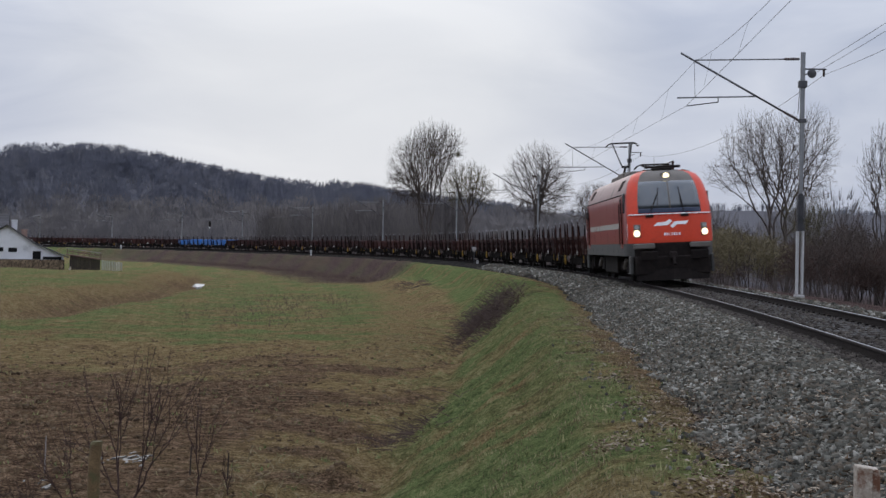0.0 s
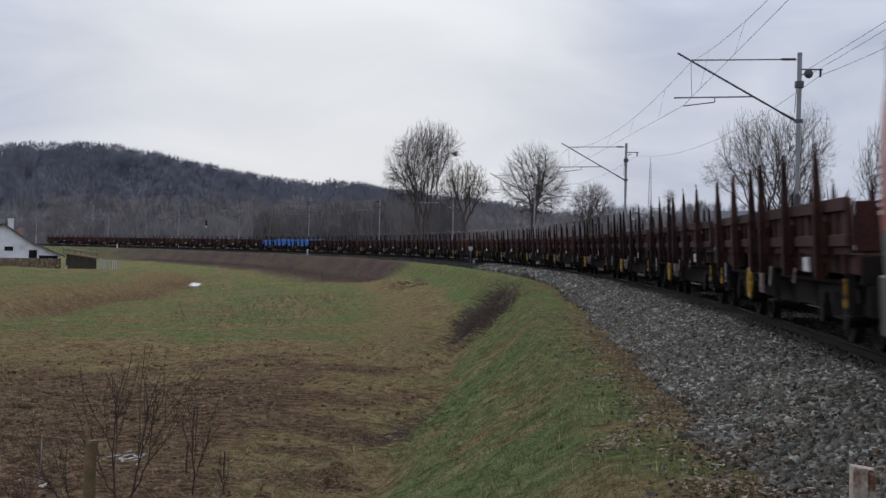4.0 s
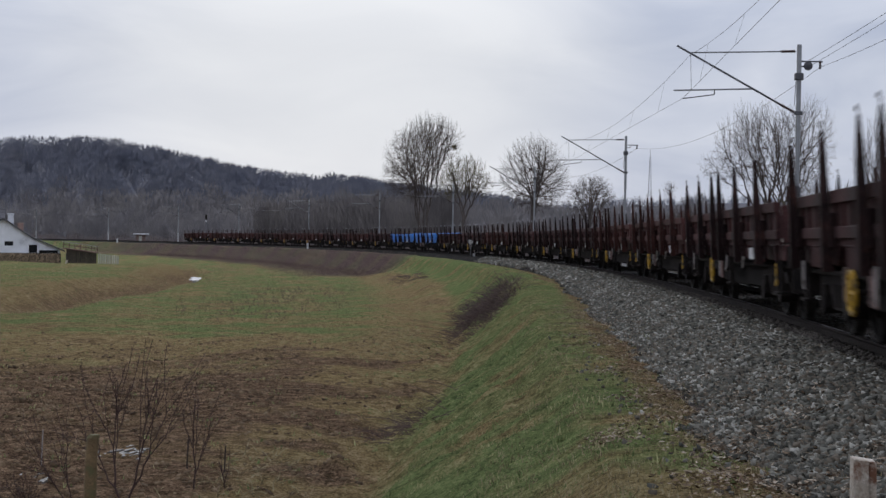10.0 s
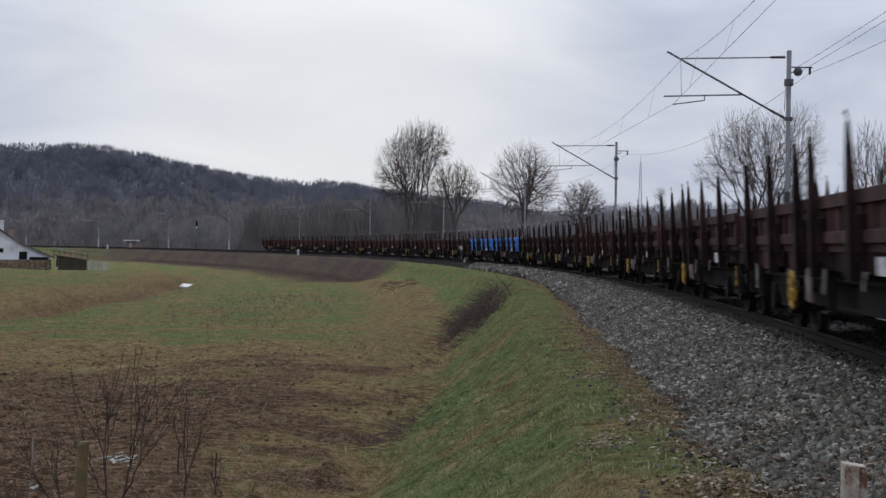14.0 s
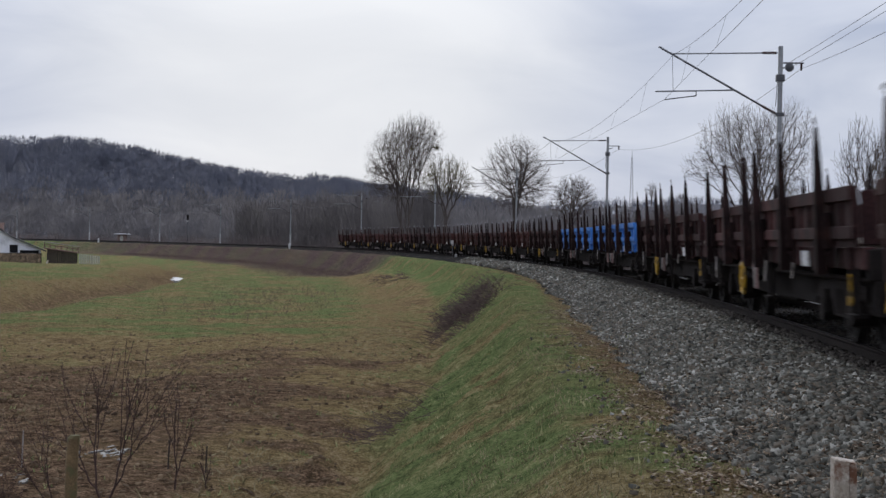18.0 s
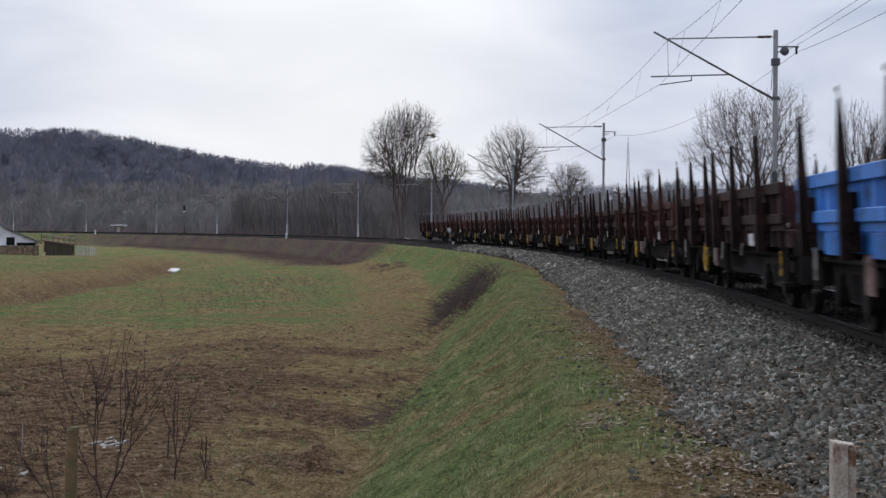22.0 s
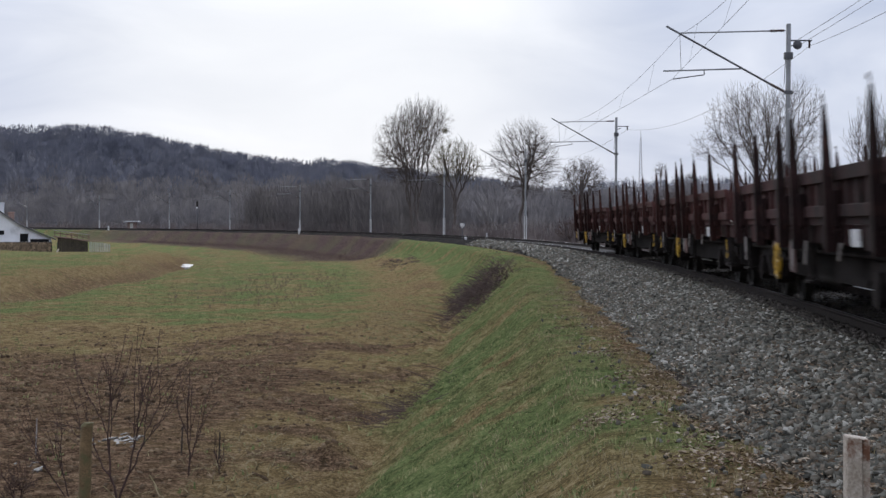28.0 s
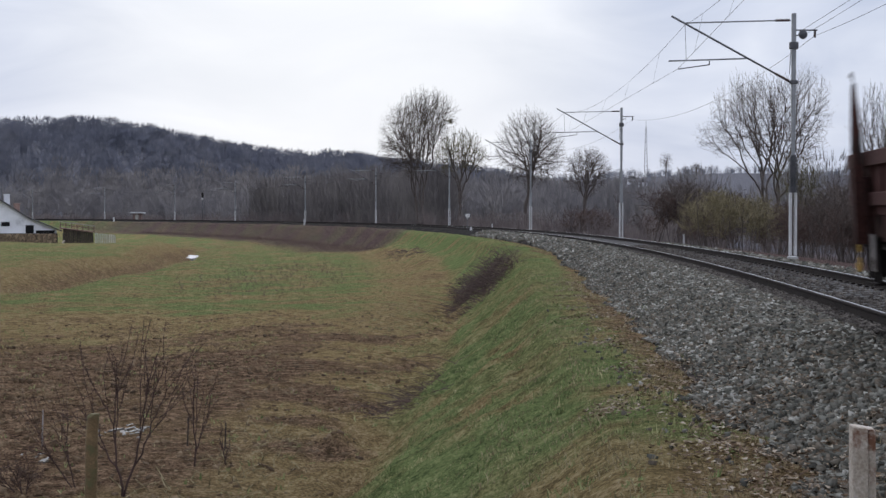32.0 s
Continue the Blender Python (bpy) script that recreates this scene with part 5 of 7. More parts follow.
        for k, w in enumerate((0.05, 0.05, 0.03, 0.03, 0.05, 0.03, 0.05)):
            y = -0.27 + 0.085 * k
            nose_shape("number_bar", M_LOGO, end, [(y, 1.70), (y + w, 1.70), (y + w, 1.80), (y, 1.80)])
        # plough
        bm = bmesh.new()
        add_poly(bm, [(9.2, -1.25, 0.16), (9.45, 0, 0.16), (9.2, 1.25, 0.16), (9.1, 1.25, 0.5), (9.3, 0, 0.55), (9.1, -1.25, 0.5)], (-0.06, 0, 0))
        part("rail_guard", bm, M_DARK, end)
        bm = bmesh.new()
        add_box(bm, 9.2, 9.5, -0.12, 0.12, 0.9, 1.14, 0.03)
        add_tube(bm, (9.45, 0, 1.0), (9.62, 0, 0.7), 0.05, n=8)
        part("coupling_hook", bm, M_DARK, end)
        for sd in (-1, 1):
            dr = box_part("cab_door", M_RED, lo, 6.55, 7.2, sd * 1.498, sd * 1.515, 1.3, 3.17, 0.006)
            if e < 0:
                dr.rotation_euler = (0, 0, math.pi)
            box_part("door_window", M_BLACKGLASS, dr, 6.68, 7.08, sd * 1.512, sd * 1.522, 2.55, 3.08, 0)
            tube_part("door_rail", M_DARK, dr, [(6.5, sd * 1.54, 1.45), (6.5, sd * 1.54, 2.9)], 0.02, 6)
            tube_part("door_rail", M_DARK, dr, [(7.26, sd * 1.54, 1.45), (7.26, sd * 1.54, 2.9)], 0.02, 6)
            w = box_part("cab_side_window", M_BLACKGLASS, lo, 7.4, 7.95, sd * 1.46, sd * 1.503, 2.55, 3.25, 0.01)
            if e < 0:
                w.rotation_euler = (0, 0, math.pi)
    for sd in (-1, 1):
        for x0, x1 in ((-6.2, -4.2), (-3.9, -3.3), (-3.0, -1.9), (-1.6, 6.3)):
            box_part("side_stripe", M_STRIPE, lo, x0, x1, sd * 1.499, sd * 1.505, 2.02, 2.22, 0)
        for x in (-5.2, -3.4, -1.2, 1.2, 3.4, 5.2):
            box_part("skirt_flap", M_SKIRT, lo, x - 0.16, x + 0.16, sd * 1.495, sd * 1.502, 1.14, 1.3, 0)
        for x in (-4.3, -1.4, 1.5, 4.4):
            box_part("panel_joint", M_DARK, lo, x - 0.006, x + 0.006, sd * 1.499, sd * 1.5015, 1.46, 3.18, 0)
        tube_part("gutter", M_DARK, lo, [(-7.2, sd * 1.5, 3.21), (7.2, sd * 1.5, 3.21)], 0.02, 6)
        for x in (-6.2, 5.6):
            bm = bmesh.new()
            for k in range(6):
                z = 3.42 + 0.065 * k
                w = float(np.interp(z, NOSE_Z, SIDE_W))
                add_box(bm, x - 0.45, x + 0.45, sd * (w - 0.05), sd * (w + 0.015), z, z + 0.04)
            part("roof_vent", bm, M_DARK, lo, "dark louvred roof vent")
    for x0, x1, z in ((-3.6, -1.4, 4.24), (-1.0, 1.2, 4.3), (1.6, 3.6, 4.22)):
        box_part("roof_box", M_CAP, lo, x0, x1, -0.75, 0.75, 4.04, z, 0.05)
    bm = bmesh.new()
    add_tube(bm, (-4, 0.55, 4.42), (6.2, 0.55, 4.42), 0.025, n=6)
    for x in (-3.5, -1, 1.5, 4, 6.1):
        add_tube(bm, (x, 0.55, 4.05), (x, 0.55, 4.42), 0.05, n=8)
    part("roof_conductor", bm, M_INSUL, lo)
    bm = bmesh.new()
    add_box(bm, 6.6, 7.3, -0.35, 0.35, 4.05, 4.16, 0.03)
    add_tube(bm, (6.9, -0.6, 4.2), (6.9, 0.7, 4.2), 0.05, n=8)
    part("roof_horn", bm, M_DARK, lo)
    build_pantograph(lo, -5.6, True)
    build_pantograph(lo, 5.0, False)
    box_part("transformer", M_DARK, lo, -2.6, 2.6, -1.25, 1.25, 0.3, 1.02, 0.05)
    sets = []
    for x in (-4.95, 4.95):
        bg, ss = build_bogie(lo, x, 2.9, 0.575)
        sets += ss
        for sd in (-1, 1):
            bm = bmesh.new()
            add_tube(bm, (-0.3, sd * 1.2, 0.55), (0.3, sd * 1.2, 0.85), 0.07, n=8)
            part("damper", bm, M_PALE, bg)
        for sd in (-1, 1):
            for ax in (-2.3, 2.3):
                box_part("sand_box", M_DARK, bg, ax - 0.2, ax + 0.2, sd * 1.05, sd * 1.3, 0.45, 0.95, 0.02)
    return lo, sets


TRAIN, SPIN = [], []
loco, loco_sets = build_loco()
TRAIN.append((loco, 9.79, 4.95))
brown, _a = build_wagon(M_WAGON, M_STAKE, "dark brown stake wagon, empty, on the rails in the train", (6.7,))
rust, last_sets = build_wagon(M_RUSTRED, M_STAKE_RED, "faded red-brown stake wagon, empty, on the rails", (6.7, -6.6))
blue, _b = build_wagon(M_BLUE, M_STAKE, "bright blue stake wagon, empty, between brown ones", (), False)
made = {"b": 0, "r": 0, "u": 0}
for k in range(WAGONS):
    kind = "u" if k in (15, 16) else ("r" if k in (0, 4, 7, 8, 12, 18, 20, 21, 23, 24, 25) else "b")
    first = {"b": brown, "r": rust, "u": blue}[kind]
    wg = first if made[kind] == 0 else copy_thing(first, Matrix())
    made[kind] += 1
    TRAIN.append((wg, 19.58 + REAR_GAP + PITCH * (k + 0.5), 4.7))


def motions():
    """All that moves: the vehicles down the line, and the wheels of the locomotive."""
    for ob, mid, half in TRAIN:
        rows = []
        for i in range(65):
            s = HEAD + mid - gone(i / 2)
            rows.append((i / 2, vehicle_pose(s - half, s + half)))
        walk(ob, rows)
    last = [o for o in TRAIN[-1][0].children_recursive if o.name.startswith("wheelset")]
    for w, radius in [(o, 0.575) for o in loco_sets] + [(o, 0.46) for o in last]:
        at = w.location.copy()
        rows = []
        for i in range(32 * FPS + 1):
            t = i / FPS
            rows.append((t, Matrix.Translation(at) @ Matrix.Rotation(gone(t) / radius, 4, 'Y')))
        walk(w, rows)
# ---------------------------------------------------------------- trees
def land_z(x, y):
    s, u = line_coords(np.array([float(x)]), np.array([float(y)]))
    return float(ground_z(np.array([float(x)]), np.array([float(y)]), s, u)[0])


def grow(rnd, segs, p, d, length, r, level, crown, spread, lift, kids):
    """One limb as a bent run of pieces that carries the next order of limbs."""
    n = (5, 5, 4, 3, 2)[min(level, 4)]
    step_len = length / n
    for i in range(n):
        jitter = Vector((rnd.gauss(0, 1), rnd.gauss(0, 1), rnd.gauss(0, 0.7))) * (0.07 + 0.025 * level)
        d = (d + jitter + Vector((0, 0, lift))).normalized()
        r1 = r * (0.84 if level < 2 else 0.72)
        q = p + d * step_len
        c = crown
        e = ((q.x - c[0]) / c[3]) ** 2 + ((q.y - c[1]) / c[3]) ** 2 + ((q.z - c[2]) / c[4]) ** 2
        if (e > rnd.uniform(0.75, 1.4) and level > 0) or (e > 1.25 and i > 2):
            return
        segs.append((level, p.copy(), q.copy(), r, r1))
        p, r = q, r1
        if level < len(kids):
            k = kids[level]
            start = 1 if level == 0 else 0
            if i >= start:
                m = int(k / n) + (rnd.random() < (k / n) % 1)
                for _ in range(m):
                    a = rnd.uniform(0, 6.28318)
                    o = d.orthogonal().normalized()
                    o = (Matrix.Rotation(a, 3, d) @ o)
                    nd = (d * rnd.uniform(0.55, 1.0) + o * spread * rnd.uniform(0.6, 1.2)).normalized()
                    grow(rnd, segs, p, nd, length * rnd.uniform(0.5, 0.72), max(r * rnd.uniform(0.45, 0.65), 0.009), level + 1, crown, spread, lift, kids)


def limbs_mesh(name, segs, material, sides):
    """Tapered limbs as thin prisms."""
    v, f = [], []
    p0 = np.array([s[1][:] for s in segs])
    p1 = np.array([s[2][:] for s in segs])
    r0 = np.array([s[3] for s in segs])
    r1 = np.array([s[4] for s in segs])
    d = p1 - p0
    d /= np.linalg.norm(d, axis=1)[:, None] + 1e-9
    ref = np.where(np.abs(d[:, 2:3]) > 0.9, np.array([[1.0, 0, 0]]), np.array([[0, 0, 1.0]]))
    a = np.cross(d, ref)
    a /= np.linalg.norm(a, axis=1)[:, None]
    b = np.cross(d, a)
    n = len(segs)
    rings = []
    for p, r in ((p0, r0), (p1 + d * 0.02, r1)):
        for k in range(sides):
            t = 6.28318 * k / sides
            rings.append(p + (a * math.cos(t) + b * math.sin(t)) * r[:, None])
    v = np.stack(rings, 1).reshape(-1, 3)
    base = 2 * sides * np.arange(n)[:, None]
    f = np.concatenate([np.stack([base[:, 0] + k, base[:, 0] + (k + 1) % sides, base[:, 0] + sides + (k + 1) % sides, base[:, 0] + sides + k], 1) for k in range(sides)])
    return tri_mesh(name, v, f, material, True)


def fan_out(r, segs, p, tips, level, thick, power, bend, reach):
    """Limbs that fork again and again towards the tips; each as thick as the number of tips it feeds asks."""
    n = len(tips)
    r0 = thick * n ** power
    goal = tips.mean(0) if n > 1 else tips[0]
    f = reach[min(level, len(reach) - 1)] if n > 1 else 1.0
    q = p + (goal - p) * f * (r.uniform(0.8, 1.2) if n > 1 else 1.0)
    pieces = 3 if n > 12 else 2
    span_ = float(np.linalg.norm(q - p))
    a = p
    side = r.normal(0, bend, 3) * span_
    for k in range(1, pieces + 1):
        t = k / pieces
        b = p + (q - p) * t + side * math.sin(3.1416 * t)
        segs.append((level, a, b, r0 * (1.0 if k == 1 else 0.95), r0 * (0.95 if k < pieces else 0.85)))
        a = b
    if n == 1:
        return
    rel = tips - q
    rel = rel / (np.linalg.norm(rel, axis=1)[:, None] + 1e-6)
    c = rel - rel.mean(0)
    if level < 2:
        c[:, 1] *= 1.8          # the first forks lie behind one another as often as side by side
    axis = c[np.argmax((c * c).sum(1))] + r.normal(0, 0.12, 3)
    order = np.argsort(c @ axis)
    cut = min(n - 1, max(1, int(n * r.uniform(0.3, 0.7))))
    fan_out(r, segs, q, tips[order[:cut]], level + 1, thick, power, bend, reach)
    fan_out(r, segs, q, tips[order[cut:]], level + 1, thick, power, bend, reach)


def tips_in(r, blobs, n, x, y, hollow):
    """Points in a crown made of lobes (across, height, half width, half height), most of them near its skin."""
    w = np.array([b[2] * b[2] * b[3] for b in blobs])
    pick_ = r.choice(len(blobs), n, p=w / w.sum())
    d = r.normal(0, 1, (n, 3))
    d /= np.linalg.norm(d, axis=1)[:, None]
    d *= (hollow + (1 - hollow) * r.uniform(0, 1, n) ** 0.6)[:, None] * (1 + 0.035 * r.normal(0, 1, n))[:, None]
    B = np.array(blobs)[pick_]
    return np.stack([x + B[:, 0] + d[:, 0] * B[:, 2], y + d[:, 1] * B[:, 2] * 0.9, B[:, 1] + d[:, 2] * B[:, 3]], 1)


def bare_tree(name, x, y, blobs, n, seed, label, twig, stems=1, thick=0.012, power=0.46, bend=0.05, reach=(0.3, 0.3, 0.34, 0.4), hollow=0.2, group="bare trees", trunk_x=0.0, bark=None):
    """A bare tree with its foot at x + trunk_x, y and a crown of lobes round x, y."""
    r = np.random.RandomState(seed)
    z = land_z(x, y)
    tips = tips_in(r, blobs, n, x, y, hollow)
    segs = []
    order = np.argsort(tips[:, 0] + 0.4 * (tips[:, 0].max() - tips[:, 0].min()) * r.normal(0, 1, n))
    for k, grp in enumerate(np.array_split(order, stems)):
        foot = np.array([x + trunk_x + (k - (stems - 1) / 2) * 0.35, y + r.uniform(-0.3, 0.3) * (stems > 1), z - 0.2])
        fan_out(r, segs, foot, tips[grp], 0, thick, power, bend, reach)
    tr = empty(name)
    tagged(tr, label, "tree", group)
    big = thick * 9
    for nm, ss, m, k in (("trunk", [q for q in segs if q[3] > big], bark or M_BARK, 8), ("bough_frame", [q for q in segs if thick * 2.6 < q[3] <= big], bark or M_BARK, 4), ("crown", [q for q in segs if q[3] <= thick * 2.6], twig, 3)):
        if ss:
            ob = new(nm, limbs_mesh(nm, ss, m, k))
            ob.parent = tr
            ob["kind"] = "stuff"
    return tr


def mistletoe(tr, x, y, z, r, seed):
    rnd = random.Random(seed)
    segs = []
    for _ in range(90):
        d = Vector((rnd.gauss(0, 1), rnd.gauss(0, 1), rnd.gauss(0, 1))).normalized()
        segs.append((0, Vector((x, y, z)), Vector((x, y, z)) + d * r * rnd.uniform(0.6, 1), 0.02, 0.02))
    ob = new("mistletoe", limbs_mesh("mistletoe", segs, M_TWIG_GREEN, 3))
    ob.parent = tr
    ob["label"] = "dark ball of mistletoe"


tall = bare_tree("tall_tree", -3.2, 225, [(-1.2, 12.0, 5.2, 6.2), (2.7, 15.4, 3.0, 3.9), (0.4, 16.6, 3.4, 3.3), (-3.6, 10.0, 2.9, 3.2)], 6500, 12, "tall bare poplar with a rounded crown behind the track", M_TWIG, stems=2, thick=0.0088, power=0.37, bend=0.06, reach=(0.24, 0.24, 0.3, 0.36, 0.42))
mistletoe(tall, 0.9, 224, 14.4, 0.62, 1)
mistletoe(tall, -2.6, 224, 14.2, 0.42, 2)
bare_tree("broad_tree", 2.4, 215, [(0.0, 10.0, 3.4, 3.3), (2.0, 8.8, 2.2, 2.3), (-1.6, 9.0, 2.4, 2.7)], 3200, 23, "bare broad tree with olive twigs beside the poplar", M_TWIG_GREEN, stems=1, thick=0.0095, power=0.39, bend=0.07, reach=(0.42, 0.26, 0.3, 0.36, 0.42))
bare_tree("round_tree", 10.1, 185, [(0.0, 9.0, 4.4, 5.0), (1.6, 8.0, 3.1, 3.3)], 5000, 34, "bare round-crowned tree with forked stems", M_TWIG, stems=1, thick=0.0076, power=0.395, trunk_x=-0.75, reach=(0.3, 0.24, 0.3, 0.36, 0.42))
bare_tree("round_tree", 16.5, 182, [(0.0, 6.2, 3.1, 3.1), (0.5, 6.9, 2.6, 2.3)], 2600, 45, "small bare round-crowned tree behind the track", M_TWIG, stems=1, thick=0.0078, power=0.395, trunk_x=-0.6, reach=(0.34, 0.24, 0.3, 0.36, 0.42))
bare_tree("willow", 19.4, 95, [(-0.6, 7.4, 3.0, 2.7), (2.2, 7.6, 2.0, 2.8), (-2.7, 5.9, 1.8, 1.4), (1.2, 5.4, 2.6, 2.0)], 4200, 56, "bare multi-stemmed willow with fine upright twigs", M_TWIG, stems=2, thick=0.005, power=0.41, trunk_x=0.3, bend=0.09, hollow=0.25, reach=(0.28, 0.24, 0.28, 0.34, 0.4))
bare_tree("willow", 19.9, 88, [(0.0, 3.0, 1.9, 2.2)], 900, 57, "bare young willow in front of scrub", M_TWIG_GREEN, stems=4, thick=0.0045, power=0.40, bend=0.1, hollow=0.05)
bare_tree("willow", 22.8, 84, [(0.2, 5.6, 1.6, 2.9), (1.9, 5.4, 1.7, 2.4)], 1300, 68, "bare multi-stemmed willow at the end of the scrub", M_TWIG, stems=3, thick=0.0062, power=0.42, bend=0.11, hollow=0.1)
bare_tree("willow", 27.5, 90, [(0.0, 5.4, 2.8, 3.0), (1.0, 6.6, 2.0, 2.2)], 1300, 69, "bare willow among scrub", M_TWIG, stems=3, thick=0.006, power=0.42, bend=0.09)
bare_tree("dark_tree", 20.6, 140, [(0.0, 2.6, 2.0, 2.6), (1.6, 2.0, 1.8, 2.2)], 1300, 71, "dark low bare tree among the scrub", M_TWIG, stems=3, thick=0.008, power=0.42, bend=0.1, hollow=0.1)
bare_tree("dark_tree", 24.0, 146, [(0.0, 2.2, 2.2, 2.4), (-1.6, 1.6, 1.6, 2.0)], 1300, 73, "dark low bare tree among the scrub", M_TWIG, stems=3, thick=0.008, power=0.42, bend=0.1, hollow=0.1)
bare_tree("thicket_tree", 21.4, 84, [(0.0, 1.4, 1.7, 2.6)], 1100, 81, "dense dark bare tree in the thicket", M_TWIG, stems=4, thick=0.006, power=0.40, bend=0.1, hollow=0.05)
bare_tree("thicket_tree", 23.7, 82, [(0.0, 2.0, 1.8, 3.0)], 1200, 82, "dense dark bare tree in the thicket", M_TWIG, stems=4, thick=0.006, power=0.40, bend=0.1, hollow=0.05)
bare_tree("thicket_tree", 26.4, 85, [(0.0, 2.0, 2.0, 3.0)], 1200, 83, "dense dark bare tree in the thicket", M_TWIG, stems=4, thick=0.006, power=0.40, bend=0.1, hollow=0.05)
bare_tree("ridge_tree", 176.0, 1250, [(0.0, 45.0, 6.5, 8.0)], 260, 75, "bare tree standing out on the far ridge", M_TWIG, thick=0.04)
bare_tree("ridge_tree", 200.0, 1250, [(0.0, 39.5, 4.0, 4.0)], 220, 76, "small round bare tree on the far ridge", M_TWIG, thick=0.05, hollow=0.1)


# haze is put into these two twig tones: bluish for hill, paler for wood
M_HILL = blades_material("hazy_hill_twigs", (0.110, 0.116, 0.147), (0.134, 0.138, 0.168), (0.154, 0.155, 0.181), (0.177, 0.173, 0.192), patch=0.5, size=0.11, soft=0.95)
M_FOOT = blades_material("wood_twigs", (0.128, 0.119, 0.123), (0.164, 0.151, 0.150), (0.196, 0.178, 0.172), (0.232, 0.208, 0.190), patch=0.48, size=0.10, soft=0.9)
M_THICKET = blades_material("thicket_twigs", (0.072, 0.058, 0.057), (0.125, 0.102, 0.095), (0.185, 0.155, 0.137), patch=0.35, size=0.12, soft=0.75)
M_LINE = blades_material("line_wood_twigs", (0.092, 0.082, 0.081), (0.130, 0.115, 0.109), (0.172, 0.151, 0.137), patch=0.42, size=0.12, soft=0.85)


def crown_kinds(n_kind, seed, blades=70, low=0.28, thin=1.0, inner=0.55):
    """Small bare crowns for woods seen far off: a trunk and a fan of thin upright twigs; unit height."""
    r = np.random.RandomState(seed)
    out = []
    for _ in range(n_kind):
        v, f = [], []

        def blade(p, q, w):
            p, q = np.array(p), np.array(q)
            a = r.uniform(0, 3.14)
            o = np.array([math.cos(a), math.sin(a), 0]) * w
            b = len(v)
            v.extend([p - o, p + o, q])
            f.append((b, b + 1, b + 2))
        blade((0, 0, 0), (r.uniform(-0.05, 0.05), r.uniform(-0.05, 0.05), 0.85), 0.022)
        blade((0, 0, 0), (r.uniform(-0.05, 0.05), r.uniform(-0.05, 0.05), 0.8), 0.022)
        for _k in range(9):
            z0 = r.uniform(low * 0.7, 0.5)
            a = r.uniform(0, 6.28)
            rad = r.uniform(0.08, 0.22)
            tip = (math.cos(a) * rad, math.sin(a) * rad, z0 + r.uniform(0.2, 0.45))
            blade((0, 0, z0), tip, 0.012 * thin)
        for _k in range(blades):
            a, t = r.uniform(0, 6.28), r.uniform(0.0, 1.0)
            z0 = low + (0.9 - low) * r.uniform(0, 1)
            wide = 0.27 * math.sqrt(max(0.05, 1 - ((z0 - 0.58) / 0.44) ** 2))
            rad = wide * math.sqrt(t)
            grow_up = r.uniform(0.05, 0.13)
            p = (math.cos(a) * rad * (0.72 + 0.2 * inner), math.sin(a) * rad * (0.72 + 0.2 * inner), z0 - 0.05)
            q = (math.cos(a) * rad * 1.08 + r.uniform(-0.012, 0.012), math.sin(a) * rad * 1.08 + r.uniform(-0.012, 0.012), min(1.0, z0 + grow_up * (0.5 + 0.5 * (1 - t))))
            blade(p, q, r.uniform(0.008, 0.016) * thin)
        out.append((np.array(v), np.array(f)))
    return out


def build_wood(name, x, y, z, h, seed, material, label, blades=70, low=0.28, wide=1.0, thin=1.0, inner=0.82):
    r = np.random.RandomState(seed)
    kinds = crown_kinds(8, seed + 1, blades, low, thin, inner)
    vs, fs, base = [], [], 0
    pick_ = r.randint(0, 8, len(x))
    for k, (v, f) in enumerate(kinds):
        i = np.nonzero(pick_ == k)[0]
        a = r.uniform(0, 6.28, len(i))
        ca, sa = np.cos(a)[:, None], np.sin(a)[:, None]
        wx = (h[i] * wide * r.uniform(0.8, 1.3, len(i)))[:, None]
        px = (v[:, 0] * ca - v[:, 1] * sa) * wx + x[i, None]
        py = (v[:, 0] * sa + v[:, 1] * ca) * wx + y[i, None]
        pz = v[:, 2] * h[i, None] + z[i, None] - 0.2
        vs.append(np.stack([px, py, pz], -1).reshape(-1, 3))
        fs.append((f[None] + base + len(v) * np.arange(len(i))[:, None, None]).reshape(-1, 3))
        base += len(v) * len(i)
    tagged(new(name, tri_mesh(name, np.concatenate(vs), np.concatenate(fs), material)), label, "woodland", kind="stuff")


def wood_places(n, s_range, u_range, seed, power=1.0, test=None):
    r = np.random.RandomState(seed)
    s = r.uniform(s_range[0], s_range[1], n)
    u = u_range[0] + (u_range[1] - u_range[0]) * r.uniform(0, 1, n) ** power
    x, y, _ = line_at(s, u)
    ok = np.ones(n, bool) if test is None else test(x, y, s, u, r)
    s, u, x, y = s[ok], u[ok], x[ok], y[ok]
    return x, y, ground_z(x, y, s, u), r


# the wooded hill, the belt of trees along the foot of it, and the undergrowth by the line
def hill_places(n, xr, yr, seed):
    r = np.random.RandomState(seed)
    x, y = r.uniform(xr[0], xr[1], n), r.uniform(yr[0], yr[1], n)
    s, u = line_coords(x, y)
    ok = u > 30
    return x[ok], y[ok], ground_z(x[ok], y[ok], s[ok], u[ok]), r


